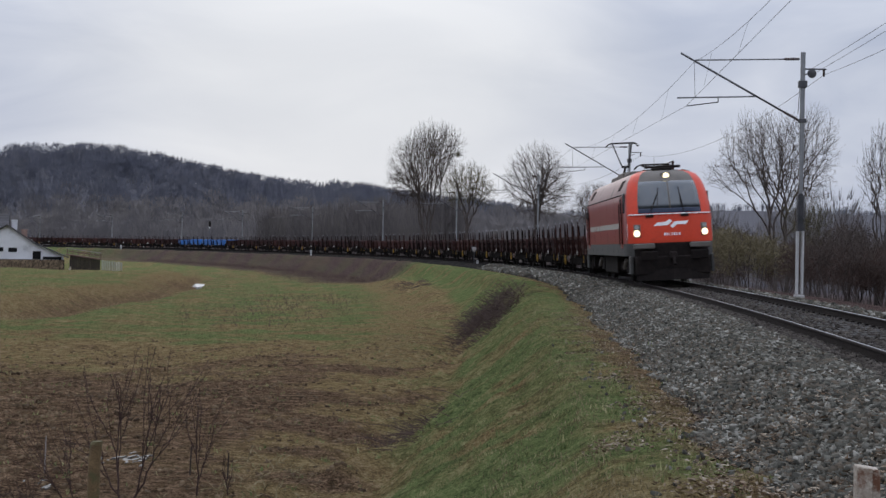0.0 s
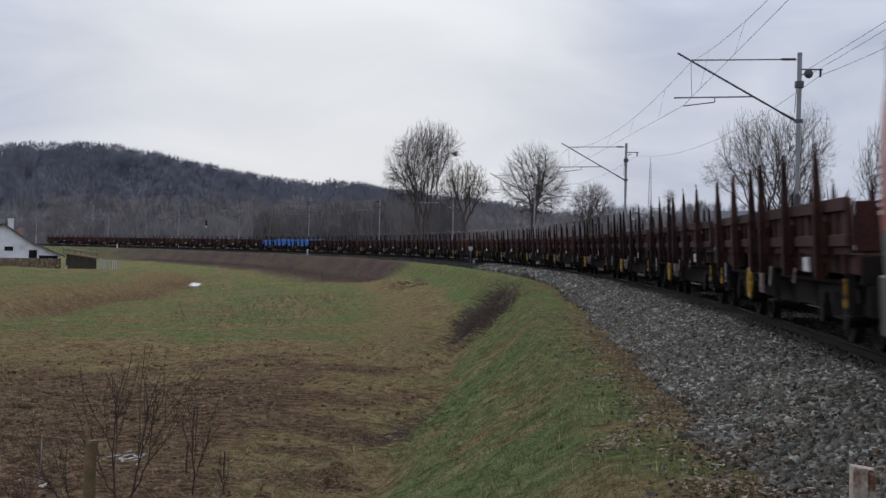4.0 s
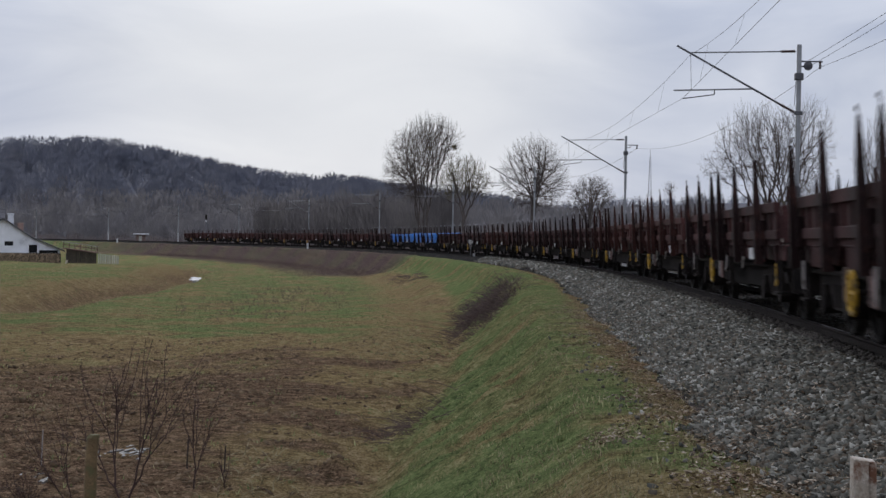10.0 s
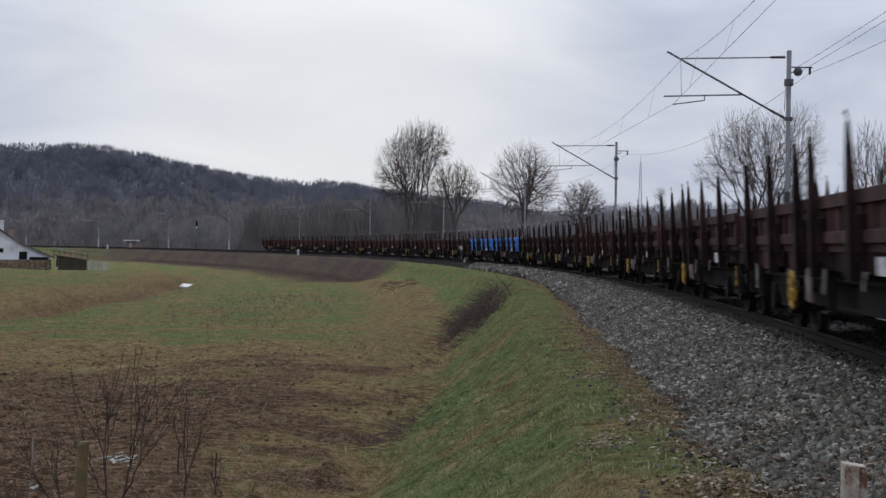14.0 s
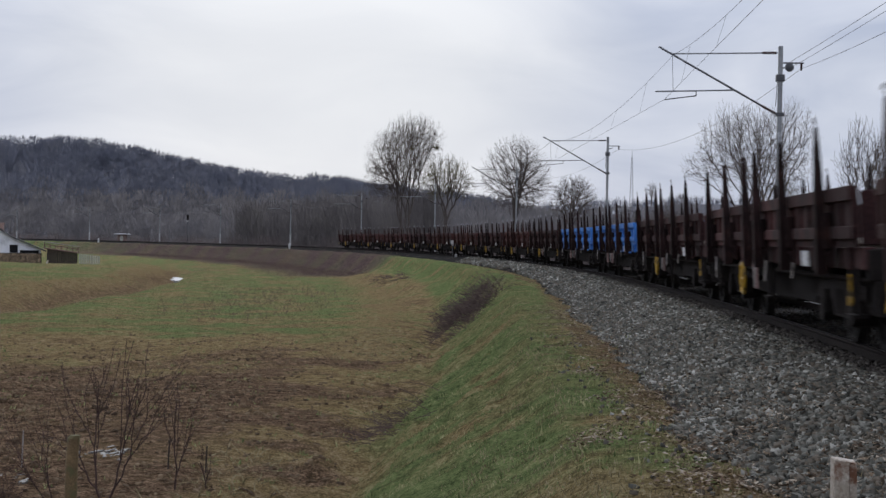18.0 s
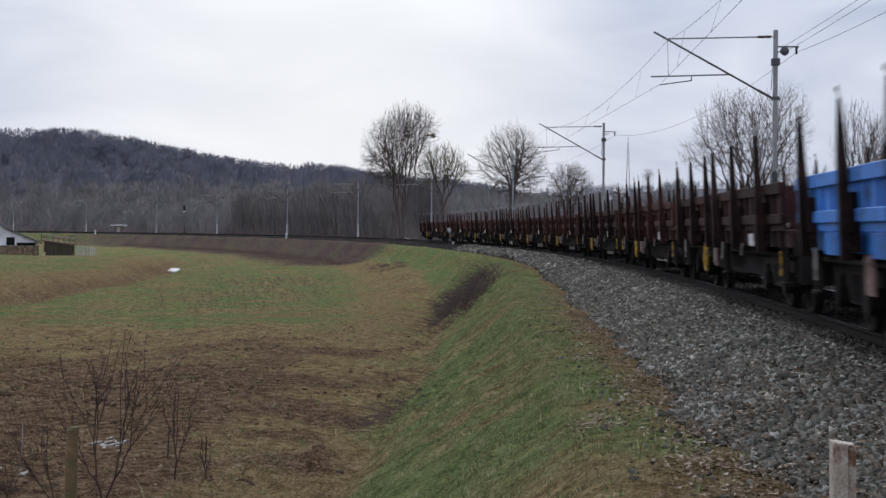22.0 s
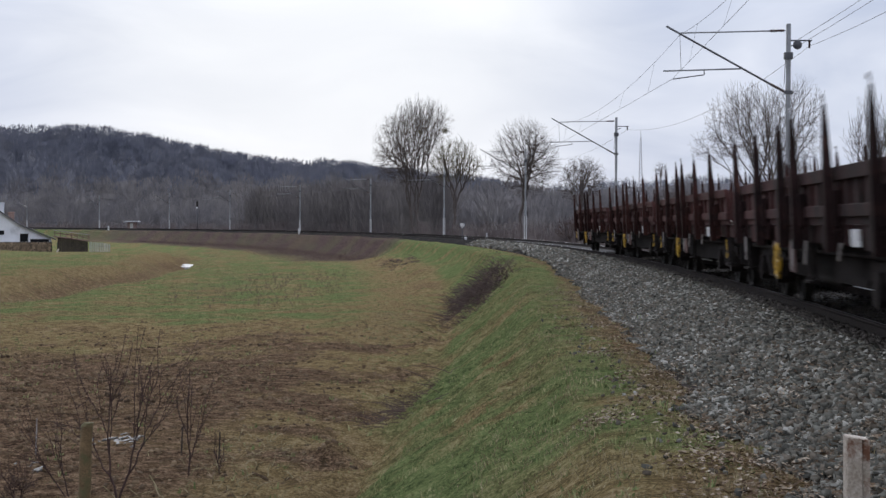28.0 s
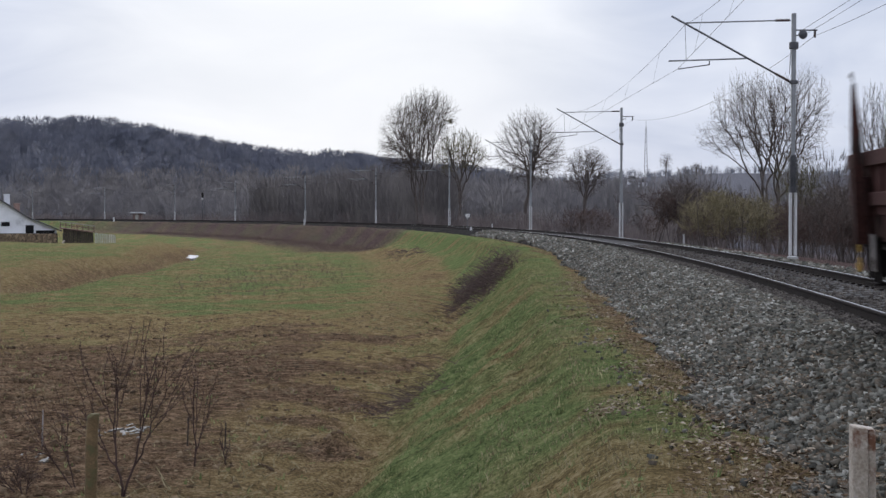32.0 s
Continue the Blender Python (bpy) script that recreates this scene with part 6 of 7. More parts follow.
x, y, z, r = hill_places(3300, (-290, 60), (470, 830), 71)
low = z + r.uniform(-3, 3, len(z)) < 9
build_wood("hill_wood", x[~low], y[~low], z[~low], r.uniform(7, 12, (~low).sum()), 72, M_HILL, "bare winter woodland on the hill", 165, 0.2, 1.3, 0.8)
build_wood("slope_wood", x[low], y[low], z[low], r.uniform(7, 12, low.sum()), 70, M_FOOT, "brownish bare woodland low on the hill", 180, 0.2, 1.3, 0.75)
x, y, z, r = wood_places(1500, (140, 640), (24, 130), 73, 0.8, lambda x, y, s, u, r: (x < 40) & (y < 480))
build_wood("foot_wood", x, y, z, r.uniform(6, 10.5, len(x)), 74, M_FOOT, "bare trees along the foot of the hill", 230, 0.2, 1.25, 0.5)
x, y, z, r = wood_places(620, (150, 330), (13, 40), 79, 1.0, lambda x, y, s, u, r: x < 0.5)
build_wood("line_wood", x, y, z, r.uniform(7, 12.5, len(x)), 78, M_LINE, "dark bare trees close behind the line", 320, 0.15, 1.1, 0.42)
x, y, z, r = wood_places(1400, (130, 560), (9, 34), 75, 1.0)
build_wood("track_thicket", x, y, z, r.uniform(1.8, 4.0, len(x)), 76, M_THICKET, "brown thicket behind the line", 90, 0.05, 1.4, 0.6)
x, y, z, r = wood_places(1000, (60, 900), (150, 700), 81, 1.0, lambda x, y, s, u, r: x > 40)
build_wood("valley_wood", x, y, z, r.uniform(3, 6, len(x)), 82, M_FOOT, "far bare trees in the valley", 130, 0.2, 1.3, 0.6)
x, y, z, r = hill_places(1500, (0, 520), (1250, 1700), 83)
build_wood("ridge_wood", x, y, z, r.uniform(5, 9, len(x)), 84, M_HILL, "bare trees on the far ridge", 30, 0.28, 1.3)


def build_bush(name, x, y, height, seed, label, twig, kids=(6, 6, 5), stems=7, wide=0.75):
    rnd = random.Random(seed)
    z = land_z(x, y)
    segs = []
    crown = (x, y, z + height * 0.5, height * wide, height * 0.56)
    for k in range(stems):
        a = rnd.uniform(0, 6.28)
        b = rnd.uniform(0.1, 0.55) * height * wide
        p = Vector((x + math.cos(a) * b, y + math.sin(a) * b, z - 0.1))
        grow(rnd, segs, p, Vector((math.cos(a) * 0.35, math.sin(a) * 0.35, 1)).normalized(), height * rnd.uniform(0.7, 1.0), 0.03, 0, crown, 0.8, 0.06, kids)
    bu = empty(name)
    tagged(bu, label, "bush", "bushes beyond the track")
    for nm, ss, m, n in (("stem", [s for s in segs if s[0] < 1], M_BARK, 4), ("crown", [s for s in segs if s[0] >= 1], twig, 3)):
        if ss:
            ob = new(nm, limbs_mesh(nm, [(l, p, q, max(c, 0.011), max(d, 0.009)) for l, p, q, c, d in ss], m, n))
            ob.parent = bu
            ob["kind"] = "stuff"
    return bu


_r = random.Random(77)
proto = [build_bush("bush", 14.5, 84.0, 3.0, 201, "yellowish brown budding bush beyond the track", M_BUSH, (7, 7, 6)),
         build_bush("bush", 19.0, 100.0, 4.0, 202, "tall dark bare bush beyond the track", M_TWIG, (7, 7, 5)),
         build_bush("bush", 24.0, 78.0, 3.2, 203, "brown bare bush beyond the track", M_TWIG_RED, (7, 7, 5))]
at = [(14.5, 84.0), (19.0, 100.0), (24.0, 78.0)]
zs = [land_z(*q) for q in at]
spots = [(1, 19.8, 76), (2, 21.2, 79), (1, 22.6, 82), (2, 24.2, 76), (1, 25.6, 84), (2, 27.0, 80), (1, 23.2, 91), (2, 26.2, 92), (1, 28.6, 86), (1, 21.0, 88), (2, 23.0, 73), (0, 16.2, 83), (0, 15.3, 88), (2, 17.6, 86), (2, 12.4, 97), (1, 15.4, 96), (2, 18.4, 80)]
for k in range(34):
    s = _r.uniform(58, 150)
    u = _r.uniform(10, 17) if k % 2 else _r.uniform(17, 42)
    bx, by, _q = (float(v) for v in line_at(s, u))
    spots.append((1 + k % 2, bx, by))
for kind, bx, by in spots:
    turn = _r.uniform(0, 360)
    ax, ay = at[kind]
    m = Matrix.Translation((bx, by, land_z(bx, by))) @ pose(0, 0, 0, 0, 0, turn) @ Matrix.Translation((-ax, -ay, -zs[kind]))
    copy_thing(proto[kind], m)


def brush(name, s0, s1, u0, u1, n, high, seed, label, material=None, flatness=0.5, stout=1.0, rise=1.6):
    """A heap of tangled dead stems."""
    rnd = random.Random(seed)
    segs = []
    r = np.random.RandomState(seed)
    S, U = r.uniform(s0, s1, n), r.triangular(u0, (u0 + u1) / 2, u1, n)
    X, Y, _h = line_at(S, U)
    Z = ground_z(X, Y, S, U)
    for x, y, z in zip(X.tolist(), Y.tolist(), Z.tolist()):
        p = Vector((x, y, z - 0.05))
        a = rnd.uniform(0, 6.28318)
        d = Vector((math.cos(a), math.sin(a), rnd.uniform(0.02, rise))).normalized()
        ln = high * rnd.uniform(0.4, 1.1)
        r = rnd.uniform(0.006, 0.016) * stout
        for k in range(4):
            q = p + d * ln / 3
            segs.append((0, p, q, r, r * 0.8))
            p, r = q, r * 0.8
            d = (d + Vector((rnd.gauss(0, 0.16), rnd.gauss(0, 0.16), -flatness * 0.4))).normalized()
    ob = new(name, limbs_mesh(name, segs, material or M_BRAMBLE, 3))
    tagged(ob, label, "brush", kind="stuff")


brush("bramble_heap", 58, 72, -7.5, -4.9, 1500, 0.85, 91, "dark heap of dead brambles in a hollow of the bank", None, 0.4, 1.1, 1.5)
brush("bramble_heap", 54, 68, -8.2, -5.2, 800, 0.6, 98, "reddish dead twigs on the bramble heap", M_TWIG_RED, 0.4, 1.1, 0.7)
brush("dead_weeds", 48, 66, -11.5, -8.0, 520, 0.4, 99, "pale dead stalks in the ditch", M_STRAW, 0.4, 0.8, 0.6)
brush("bramble_heap", 116, 134, -9.2, -6.4, 420, 0.5, 92, "dark brushwood in a cut of the bank", None, 0.4, 1.6, 0.5)
brush("bramble_heap", 27.5, 34, -8.3, -6.5, 260, 0.6, 93, "dry brushwood along the ditch", M_TWIG_RED, 0.3, 0.8, 0.5)
brush("bramble_heap", 28, 34, -8.3, -6.4, 180, 0.7, 94, "dark dead twigs along the ditch", None, 0.3, 0.7, 0.8)
brush("dead_weeds", 156, 330, -16.0, -2.6, 4600, 0.75, 95, "dark reddish dead weeds on the far bank", M_TWIG_RED, 0.2)
brush("dead_weeds", 16, 27, -10.5, -8.2, 260, 0.3, 96, "dead weeds at the foot of the bank", M_STRAW)
brush("dead_weeds", 90, 200, -30, -11, 700, 0.5, 97, "dead stalks in the field", M_STRAW)
brush("dead_weeds", 72, 118, -23, -11, 420, 0.42, 197, "dark upright dead stalks in the field", M_BRAMBLE, 0.1, 1.0, 4.0)


def sapling(x, y, blobs, n, seed, label, stems=1, thick=0.0046, foot=0.0):
    """A small bare tree of few long straight shoots; lobes are given above its foot."""
    r = np.random.RandomState(seed)
    z = land_z(x + foot, y)
    tips = tips_in(r, [(a, z + h, w, q) for a, h, w, q in blobs], n, x, y, 0.15)
    segs = []
    for k, grp in enumerate(np.array_split(np.argsort(tips[:, 0]), stems)):
        fan_out(r, segs, np.array([x + foot + 0.02 * k, y, z - 0.05]), tips[grp], 0, thick, 0.42, 0.05, (0.24, 0.2, 0.24, 0.3))
    # short spurs along the shoots
    for lv, a, b, r0, r1 in list(segs):
        for _ in range(2 if r0 < thick * 2 else 0):
            c = a + (b - a) * r.uniform(0.1, 1)
            d = r.normal(0, 1, 3) * 0.035
            d[2] = abs(d[2])
            segs.append((9, c, c + d, thick * 0.6, thick * 0.5))
    tr = empty("sapling")
    tagged(tr, label, "sapling", "saplings")
    for nm, ss in (("stem", [q for q in segs if q[3] > thick * 2]), ("crown", [q for q in segs if q[3] <= thick * 2])):
        if ss:
            ob = new(nm, limbs_mesh(nm, ss, M_SHOOT, 5 if nm == "stem" else 3))
            ob.parent = tr
            ob["kind"] = "stuff"


sapling(-3.95, 20.4, [(0.05, 1.9, 0.55, 0.6), (-0.75, 1.55, 0.35, 0.5), (0.75, 1.75, 0.3, 0.5), (-0.9, 1.0, 0.25, 0.4)], 46, 101, "bare fruit sapling with upright reddish shoots", 2, foot=-0.2)
sapling(-3.6, 22.9, [(0.0, 1.2, 0.3, 0.7), (0.35, 1.2, 0.2, 0.5)], 16, 102, "slim bare sapling with reddish shoots")
sapling(-5.2, 21.0, [(0.0, 1.1, 0.35, 0.55), (-0.3, 0.8, 0.3, 0.5)], 22, 103, "bare sapling with thin shoots", 2, 0.0036, 0.3)
sapling(-5.5, 20.6, [(0.0, 0.35, 0.45, 0.35), (-0.5, 0.3, 0.35, 0.3)], 70, 104, "low bare shrub beside the post", 3, 0.0026)
sapling(-3.2, 23.2, [(0.0, 0.45, 0.12, 0.25)], 7, 105, "small bare sapling in the mud")
# ---------------------------------------------------------------- farmhouse and yard
# the yard stands square to a line a little east of south
YARD = Matrix.Translation((-50, 191, 0)) @ Matrix.Rotation(radians(14.5), 4, 'Z') @ Matrix.Translation((50, -191, 0))


def build_house():
    ho = empty("farmhouse")
    tagged(ho, "white lime-washed farmhouse with dark tiled roof behind a firewood stack", "house")
    z0 = -2.95
    y0, y1 = 192.0, 199.0
    # gable wing with its long lower slope
    out = [(-56.4, z0), (-46.7, z0), (-46.7, -0.72), (-50.1, 0.72), (-53.4, 2.92), (-56.4, 1.0)]
    bm = bmesh.new()
    add_poly(bm, [(x, y0, z) for x, z in out], (0, y1 - y0, 0))
    wall = part("wall", bm, M_WHITE, ho)
    wall.location = (0, 0, 0)
    for nm, a, b in (("roof", (-53.4, 2.95), (-50.1, 0.75)), ("roof", (-50.1, 0.75), (-46.1, -0.93)), ("roof", (-53.4, 2.95), (-57.0, 0.65))):
        bm = bmesh.new()
        d = 0.14
        add_poly(bm, [(a[0], y0 - 0.45, a[1] + 0.03), (b[0], y0 - 0.45, b[1] + 0.03), (b[0], y0 - 0.45, b[1] + 0.03 + d), (a[0], y0 - 0.45, a[1] + 0.03 + d)], (0, y1 - y0 + 0.9, 0))
        rf = part(nm, bm, M_TILE, ho, "dark tiled roof slope")
    # main block, its tiled slope towards the field
    bm = bmesh.new()
    add_box(bm, -66, -53.6, 193.4, 202, z0, 2.4)
    part("wall", bm, M_WHITE, ho)
    rows = 10
    for k in range(rows):
        t0, t1 = k / rows, (k + 1) / rows
        bm = bmesh.new()
        ya, yb = 192.6 + 4.6 * t0, 192.6 + 4.6 * t1
        za, zb = 2.25 + 2.0 * t0, 2.25 + 2.0 * t1
        add_poly(bm, [(-66.4, ya, za + 0.06), (-53.2, ya, za + 0.06), (-53.2, yb + 0.12, zb + 0.06), (-66.4, yb + 0.12, zb + 0.06)], (0, 0, 0.09))
        part("tile_course", bm, M_TILE, ho)
    bm = bmesh.new()
    add_poly(bm, [(-66.4, 197.2, 4.25), (-53.2, 197.2, 4.25), (-53.2, 202.4, 2.1), (-66.4, 202.4, 2.1)], (0, 0, 0.12))
    part("roof", bm, M_TILE, ho)
    for x, y, z in ((-52.6, 196, 3.7), (-51.4, 194.5, 2.55)):
        bm = bmesh.new()
        add_box(bm, x - 0.35, x + 0.35, y - 0.3, y + 0.3, z - 2.2, z, 0.02)
        add_box(bm, x - 0.42, x + 0.42, y - 0.37, y + 0.37, z - 0.15, z - 0.03, 0.01)
        part("chimney", bm, M_WHITE if x < -52 else M_BRICK, ho, "pale plastered chimney" if x < -52 else "brick chimney")
    # openings: frames, and plates on the wall, near-black paint for the unlit inside
    for nm, a, b, c, d in (("door", -50.3, -49.4, -1.08, -0.18), ("garage_slot", -49.1, -46.95, -1.1, -0.82), ("window", -54.4, -53.8, -0.2, 0.3), ("window", -53.2, -52.2, -0.25, 0.25)):
        w = box_part(nm, M_HOLE if nm != "window" or a < -53 else M_PALE, ho, a, b, y0 - 0.03, y0 + 0.01, c, d, 0)
        box_part("frame", M_MASTWHITE if nm == "window" else M_OLDWOOD, w, a - 0.06, b + 0.06, y0 - 0.06, y0 - 0.031, d, d + 0.07, 0)
        box_part("frame", M_MASTWHITE if nm == "window" else M_OLDWOOD, w, a - 0.06, a, y0 - 0.06, y0 - 0.031, c, d, 0)
    ho.matrix_world = YARD


build_house()


def build_firewood():
    st = empty("firewood_stack")
    tagged(st, "long stack of split firewood in front of the house", "firewood")
    r = random.Random(7)
    bm = bmesh.new()
    add_tube(bm, (0, -0.45, 0), (0, 0.45, 0), 0.1, 0.095, n=7)
    first = part("log", bm, M_LOG, st)
    n = 0
    for row in range(9):
        for k in range(33):
            x = -54.5 + 0.238 * k + (0.12 if row % 2 else 0) + r.uniform(-0.03, 0.03)
            z = -2.92 + 0.1 + 0.198 * row + r.uniform(-0.015, 0.015)
            m = Matrix.Translation((x, 190.6 + r.uniform(-0.06, 0.06), z)) @ Matrix.Rotation(r.uniform(0, 3), 4, 'Y') @ Matrix.Scale(r.uniform(0.95, 1.25), 4)
            if n == 0:
                first.matrix_basis = m
            else:
                child_copy(first, "log", st, m)
            n += 1
    box_part("backing_wall", M_OLDWOOD, st, -54.7, -46.6, 191.15, 191.25, -2.95, -1.1, 0)
    st.matrix_world = YARD


build_firewood()


def build_shed():
    sh = empty("low_shed")
    tagged(sh, "low dark board shed with a railed flat roof", "shed")
    y0, y1 = 190.2, 194.0
    for k in range(16):
        x = -45.95 + 0.22 * k
        top = -0.55 - 0.032 * k
        bm = bmesh.new()
        add_box(bm, x + 0.006, x + 0.214, y0, y0 + 0.04, -2.95, top)
        part("board", bm, M_OLDWOOD, sh)
    for xa in (-45.95, -42.45):
        box_part("side_wall", M_OLDWOOD, sh, xa, xa + 0.05, y0 + 0.05, y1, -2.95, -1.1, 0)
    bm = bmesh.new()
    add_poly(bm, [(-46.4, y0 - 0.2, -0.5), (-42.2, y0 - 0.2, -1.05), (-42.2, y1, -1.05), (-46.4, y1, -0.5)], (0, 0, 0.12))
    part("flat_roof", bm, M_RAILING, sh)
    for k in range(7):
        x = -46.3 + 0.66 * k
        z = -0.4 - 0.086 * k
        box_part("baluster", M_RAILING, sh, x - 0.04, x + 0.04, y0 - 0.15, y0 - 0.07, z, z + 0.72, 0)
    for dz in (0.36, 0.68):
        bm = bmesh.new()
        add_poly(bm, [(-46.4, y0 - 0.2, -0.39 + dz), (-42.2, y0 - 0.2, -0.94 + dz), (-42.2, y0 - 0.2, -0.86 + dz), (-46.4, y0 - 0.2, -0.31 + dz)], (0, 0.1, 0))
        part("hand_rail", bm, M_RAILING if dz < 0.5 else M_PALE, sh)
    bm = bmesh.new()
    add_poly(bm, [(-46.45, y0 - 0.25, -2.95), (-46.1, y0 - 0.25, -2.95), (-45.75, y0 - 0.05, -1.9), (-45.95, y0 - 0.05, -1.9)], (0, -0.06, 0))
    pl = part("leaning_plank", bm, M_STUB)
    sh.matrix_world = YARD
    pl.matrix_world = YARD
    tagged(pl, "pale wooden plank leaning against the shed", "plank")


build_shed()


def build_yard_fence():
    fe = empty("paling_fence")
    tagged(fe, "weathered grey paling fence beside the shed", "fence")
    for k in range(12):
        x = -42.2 + 0.21 * k
        h = 1.85 - 0.03 * (k % 3) - 0.02 * k
        box_part("paling", M_FENCE, fe, x, x + 0.12, 190.2, 190.23, -2.9, -2.9 + h, 0)
    for z in (-2.4, -1.7):
        box_part("rail", M_FENCE, fe, -42.25, -39.7, 190.231, 190.28, z, z + 0.08, 0)
    fe.matrix_world = YARD


build_yard_fence()

# ---------------------------------------------------------------- things along the line
def build_marker():
    x, y = 2.12, 137.0
    z = land_z(x, y)
    sg = empty("track_sign")
    tagged(sg, "grey shield-shaped track sign on a thin post", "sign")
    tube_part("post", M_ARM, sg, [(x, y, z - 0.2), (x, y, 1.2)], 0.035, 8)
    bm = bmesh.new()
    add_poly(bm, [(x - 0.27, y - 0.05, 1.32), (x + 0.27, y - 0.05, 1.32), (x + 0.27, y - 0.05, 1.05), (x, y - 0.05, 0.7), (x - 0.27, y - 0.05, 1.05)], (0, 0.02, 0))
    pl = part("shield", bm, M_ARM, sg)
    bm = bmesh.new()
    add_poly(bm, [(x - 0.19, y - 0.056, 1.26), (x + 0.19, y - 0.056, 1.26), (x + 0.19, y - 0.056, 1.07), (x, y - 0.056, 0.8), (x - 0.19, y - 0.056, 1.07)], (0, 0.004, 0))
    part("face", bm, M_LABEL, pl)
    x, y = 2.42, 137.0
    bm = bmesh.new()
    add_box(bm, x - 0.1, x + 0.1, y - 0.1, y + 0.1, land_z(x, y) - 0.1, 0.12, 0.03)
    tagged(part("marker_stone", bm, M_MASTWHITE), "white painted marker stone at the bank's edge", "marker", "marker stones")


build_marker()


def marker(s, u, h, w, label):
    x, y, _ = (float(v) for v in line_at(s, u))
    z = land_z(x, y)
    bm = bmesh.new()
    add_box(bm, -w, w, -w, w, -0.3, h, w * 0.3)
    ob = part("marker_post", bm, M_MASTWHITE)
    ob.location = (x, y, z)
    tagged(ob, label, "marker", "marker stones")


marker(92, 6.6, 0.6, 0.05, "thin white marker post beyond the rails")
marker(238, -3.6, 0.9, 0.14, "white marker stone beside the far track")
marker(366, -3.6, 0.95, 0.16, "white marker stone beside the far track")
marker(168, 6.0, 0.7, 0.06, "thin white marker post beyond the rails")


def build_signal():
    sg = empty("railway_signal")
    tagged(sg, "tall railway signal with a dark head on a thin post", "signal")
    x, y, _ = (float(v) for v in line_at(330.0, 3.4))
    z = -0.5
    tube_part("post", M_ARM, sg, [(x, y, z), (x, y, 4.6)], 0.07, 8)
    box_part("head", M_DARK, sg, x - 0.22, x + 0.22, y - 0.2, y + 0.12, 4.62, 5.7, 0.1)
    bm = bmesh.new()
    add_tube(bm, (x, y - 0.22, 4.4), (x, y - 0.16, 4.4), 0.17, n=12)
    part("lamp_plate", bm, M_LABEL, sg)
    bm = bmesh.new()
    for k in range(12):
        add_box(bm, x + 0.12, x + 0.4, y, y + 0.03, z + 0.4 * k, z + 0.4 * k + 0.03)
    add_box(bm, x + 0.4, x + 0.44, y, y + 0.04, z, 4.6)
    part("ladder", bm, M_ARM, sg)


build_signal()


def build_hut():
    hu = empty("relay_hut")
    tagged(hu, "small grey relay hut with a wide flat roof", "hut")
    m = on_line(380.0, 7.5, -0.4)
    x, y, z = m.translation
    box_part("wall", M_HUT, hu, x - 0.95, x + 0.95, y - 0.95, y + 0.95, -1.2, 1.45, 0.02)
    box_part("roof", M_MASTWHITE, hu, x - 1.6, x + 1.6, y - 1.5, y + 1.5, 1.45, 1.75, 0.04)
    box_part("door", M_FENCE, hu, x - 0.35, x + 0.35, y - 0.99, y - 0.955, -0.4, 1.2, 0)


build_hut()


def build_posts():
    # mossy round post in the low field
    x, y = -2.86, 12.7
    z = land_z(x, y)
    bm = bmesh.new()
    n = 14
    rings = []
    r = random.Random(4)
    for k, h in enumerate((z - 0.2, z + 0.6, -1.2, -0.6, -0.45, -0.425)):
        rad = (0.054, 0.053, 0.051, 0.05, 0.049, 0.040)[k]
        rings.append([bm.verts.new((x + 0.012 * k + rad * math.cos(6.28318 * i / n) * r.uniform(0.96, 1.04), y + rad * math.sin(6.28318 * i / n) * r.uniform(0.96, 1.04), h)) for i in range(n)])
    for p, q in zip(rings, rings[1:]):
        for i in range(n):
            bm.faces.new((p[i], p[(i + 1) % n], q[(i + 1) % n], q[i]))
    bm.faces.new(rings[-1])
    tagged(part("fence_post", bm, M_POST, None, "", False), "mossy brown wooden fence post in the field", "post")
    # split pale stake at the ballast's edge
    x, y = 1.86, 7.0
    bm = bmesh.new()
    pts = [(-0.05, -0.035), (0.012, -0.045), (0.02, -0.03), (0.05, -0.035), (0.052, 0.03), (0.0, 0.042), (-0.052, 0.035)]
    tops = (0.245, 0.24, 0.225, 0.232, 0.236, 0.242, 0.25)
    lo = [bm.verts.new((x + a * 1.02, y + b, -0.55)) for a, b in pts]
    mi = [bm.verts.new((x + a * 1.0 + 0.004, y + b, -0.1)) for a, b in pts]
    hi = [bm.verts.new((x + a * 0.98, y + b, t)) for (a, b), t in zip(pts, tops)]
    for p, q in ((lo, mi), (mi, hi)):
        for i in range(len(pts)):
            j = (i + 1) % len(pts)
            bm.faces.new((p[i], p[j], q[j], q[i]))
    bm.faces.new(hi)
    bmesh.ops.bevel(bm, geom=[e for e in bm.edges if abs(e.verts[0].co.z - e.verts[1].co.z) < 0.05 and e.verts[0].co.z > 0.1], offset=0.005, segments=1, affect='EDGES')
    tagged(part("wooden_stake", bm, M_STUB), "split pale wooden stake at the ballast edge", "stake")
    # thin stakes in the field
    for x, y, h, m, lb in ((-6.35, 25.0, 0.55, M_PALE, "thin pale stake in the mud"), (-3.4, 24.6, 0.42, M_OLDWOOD, "thin dark stake in the mud"), (-4.0, 24.7, 0.45, M_OLDWOOD, "thin dark stake beside a sapling")):
        z = land_z(x, y)
        bm = bmesh.new()
        add_tube(bm, (x, y, z - 0.1), (x + 0.02, y, z + h), 0.014, 0.011, n=6)
        tagged(part("thin_stake", bm, m), lb, "stake", "thin stakes")


build_posts()


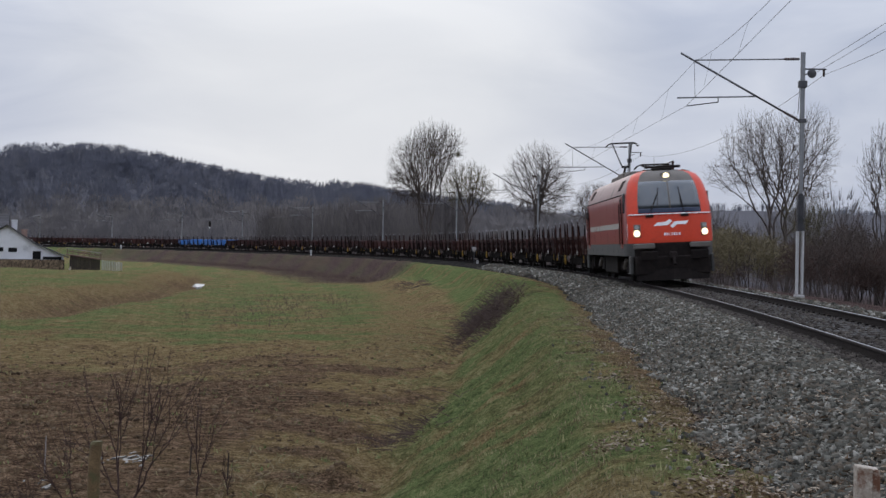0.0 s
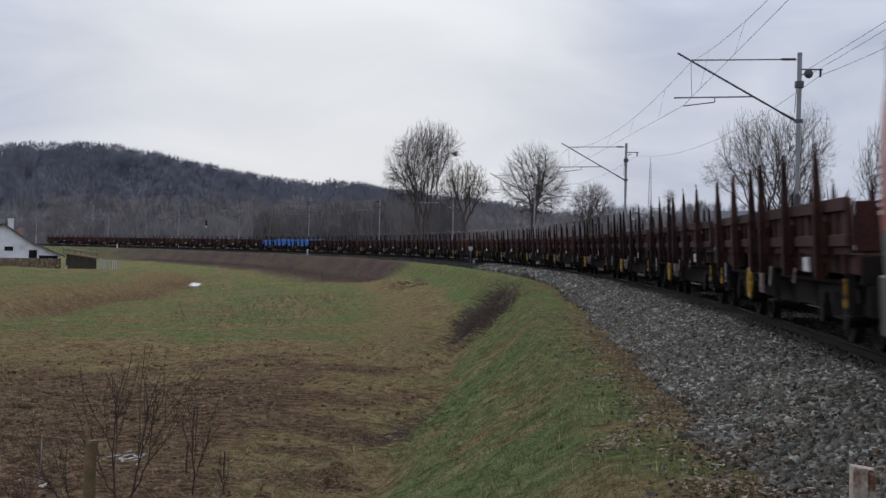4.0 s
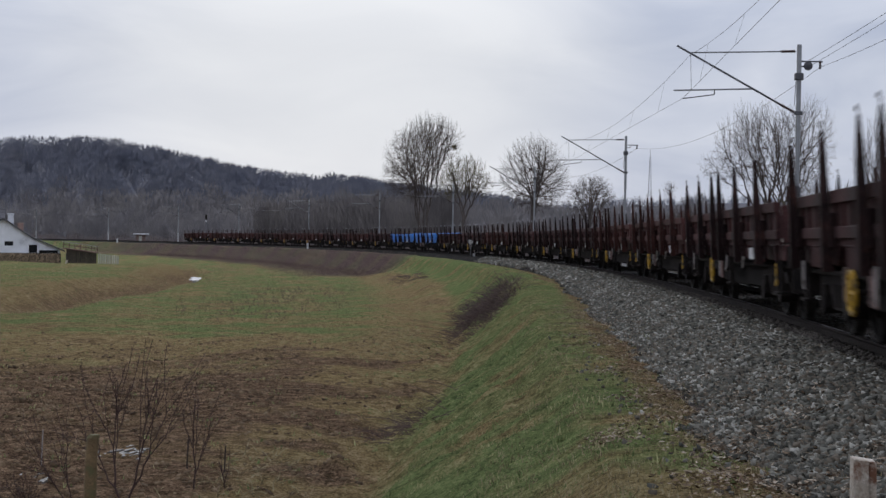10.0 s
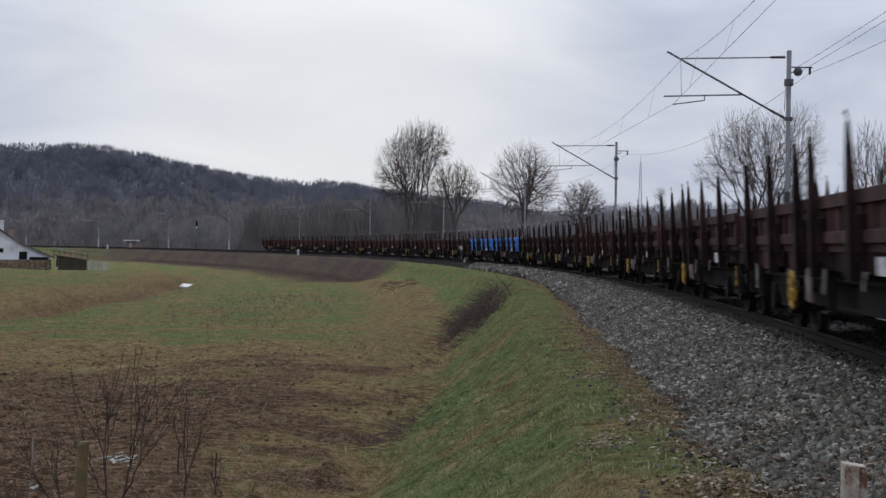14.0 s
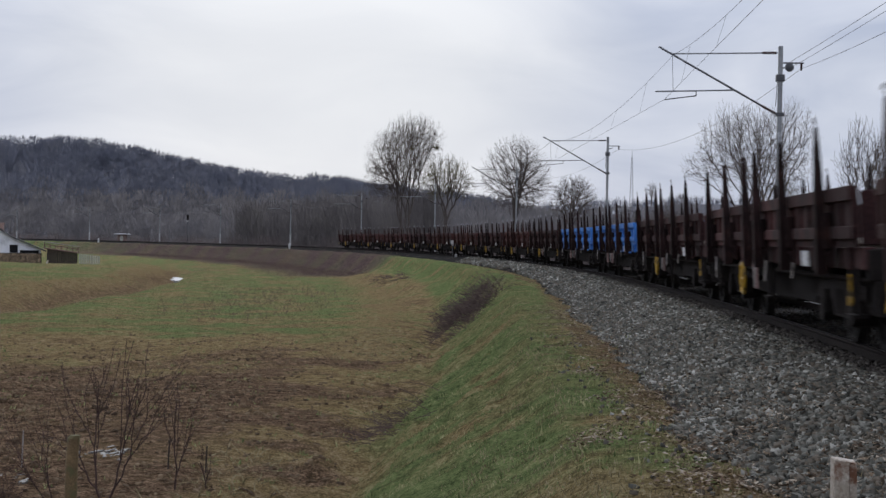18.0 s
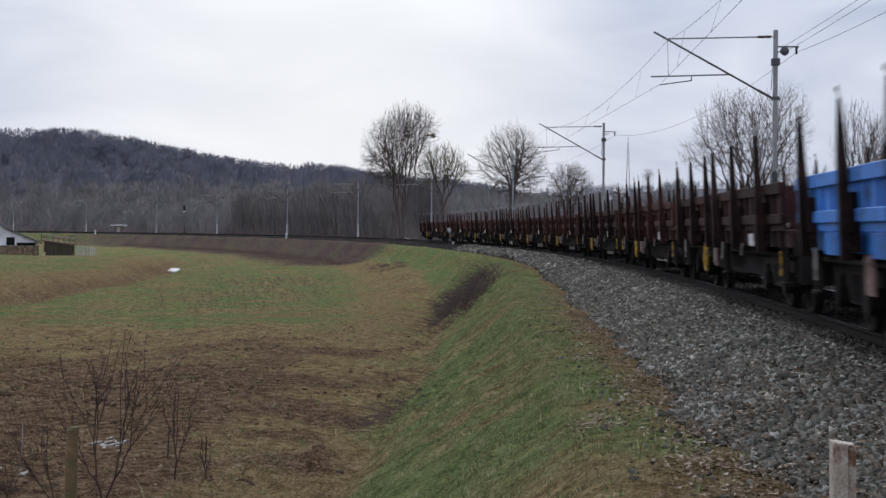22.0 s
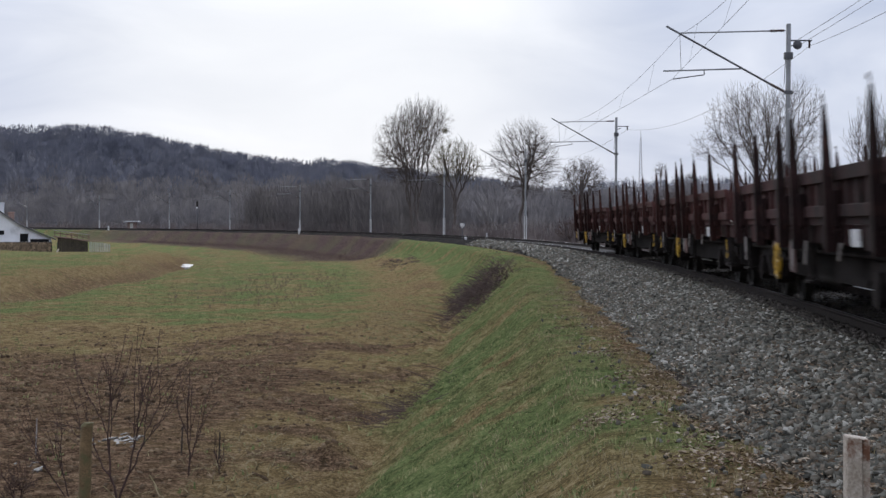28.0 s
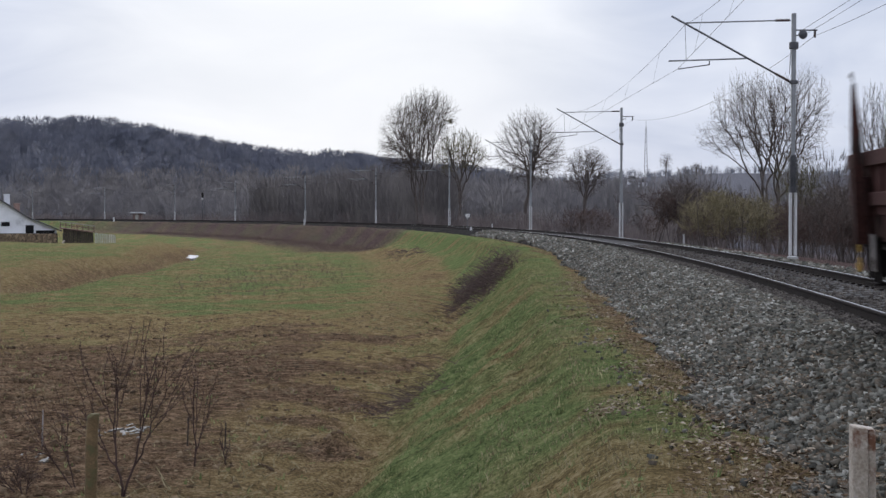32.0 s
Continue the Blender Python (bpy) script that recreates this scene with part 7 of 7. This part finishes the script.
def build_tower():
    tw = empty("radio_mast")
    tagged(tw, "tall lattice radio mast on the far ridge", "radio mast")
    x, y = 192.0, 1500.0
    z, h = 22.0, 62.0
    for a in (-1, 1):
        for b in (-1, 1):
            bm = bmesh.new()
            add_tube(bm, (x + a * 2.0, y + b * 2.0, z), (x + a * 0.5, y + b * 0.5, z + h), 0.2, 0.14, n=4)
            part("leg", bm, M_TOWER, tw)
    for k in range(16):
        t0, t1 = k / 16, (k + 1) / 16
        w0, w1 = 2.0 - 1.5 * t0, 2.0 - 1.5 * t1
        bm = bmesh.new()
        for b in (-1, 1):
            add_tube(bm, (x - w0, y + b * w0, z + h * t0), (x + w1, y + b * w1, z + h * t1), 0.12, n=4)
            add_tube(bm, (x + b * w0, y - w0, z + h * t0), (x + b * w1, y + w1, z + h * t1), 0.12, n=4)
        part("brace", bm, M_TOWER, tw)
    bm = bmesh.new()
    add_tube(bm, (x, y, z + h), (x, y, z + h + 6), 0.18, n=5)
    part("aerial", bm, M_TOWER, tw)


build_tower()


def far_house(px, y, w, label):
    x = px * y
    s, u = line_coords(np.array([x]), np.array([y]))
    z = float(ground_z(np.array([x]), np.array([y]), s, u)[0])
    ho = empty("far_house")
    tagged(ho, label, "house", "far houses")
    box_part("wall", M_WHITE, ho, x - w / 2, x + w / 2, y, y + 8, z - 3, z + 3.6, 0)
    bm = bmesh.new()
    add_poly(bm, [(x - w / 2 - 0.6, y - 0.5, z + 3.6), (x + w / 2 + 0.6, y - 0.5, z + 3.6), (x, y - 0.5, z + 5.8)], (0, 9, 0))
    part("roof", bm, M_TILE, ho)
    for k in (-1, 1):
        box_part("window", M_HOLE, ho, x + k * w / 4 - 0.6, x + k * w / 4 + 0.6, y - 0.05, y - 0.01, z + 1.4, z + 2.6, 0)


far_house(0.120, 1130, 7, "far white house with a dark roof on the ridge")
far_house(0.126, 1080, 6, "far pale house with a dark roof on the ridge")
far_house(0.222, 1120, 7, "far pale house among trees on the ridge")
build_sleepers()
motions()
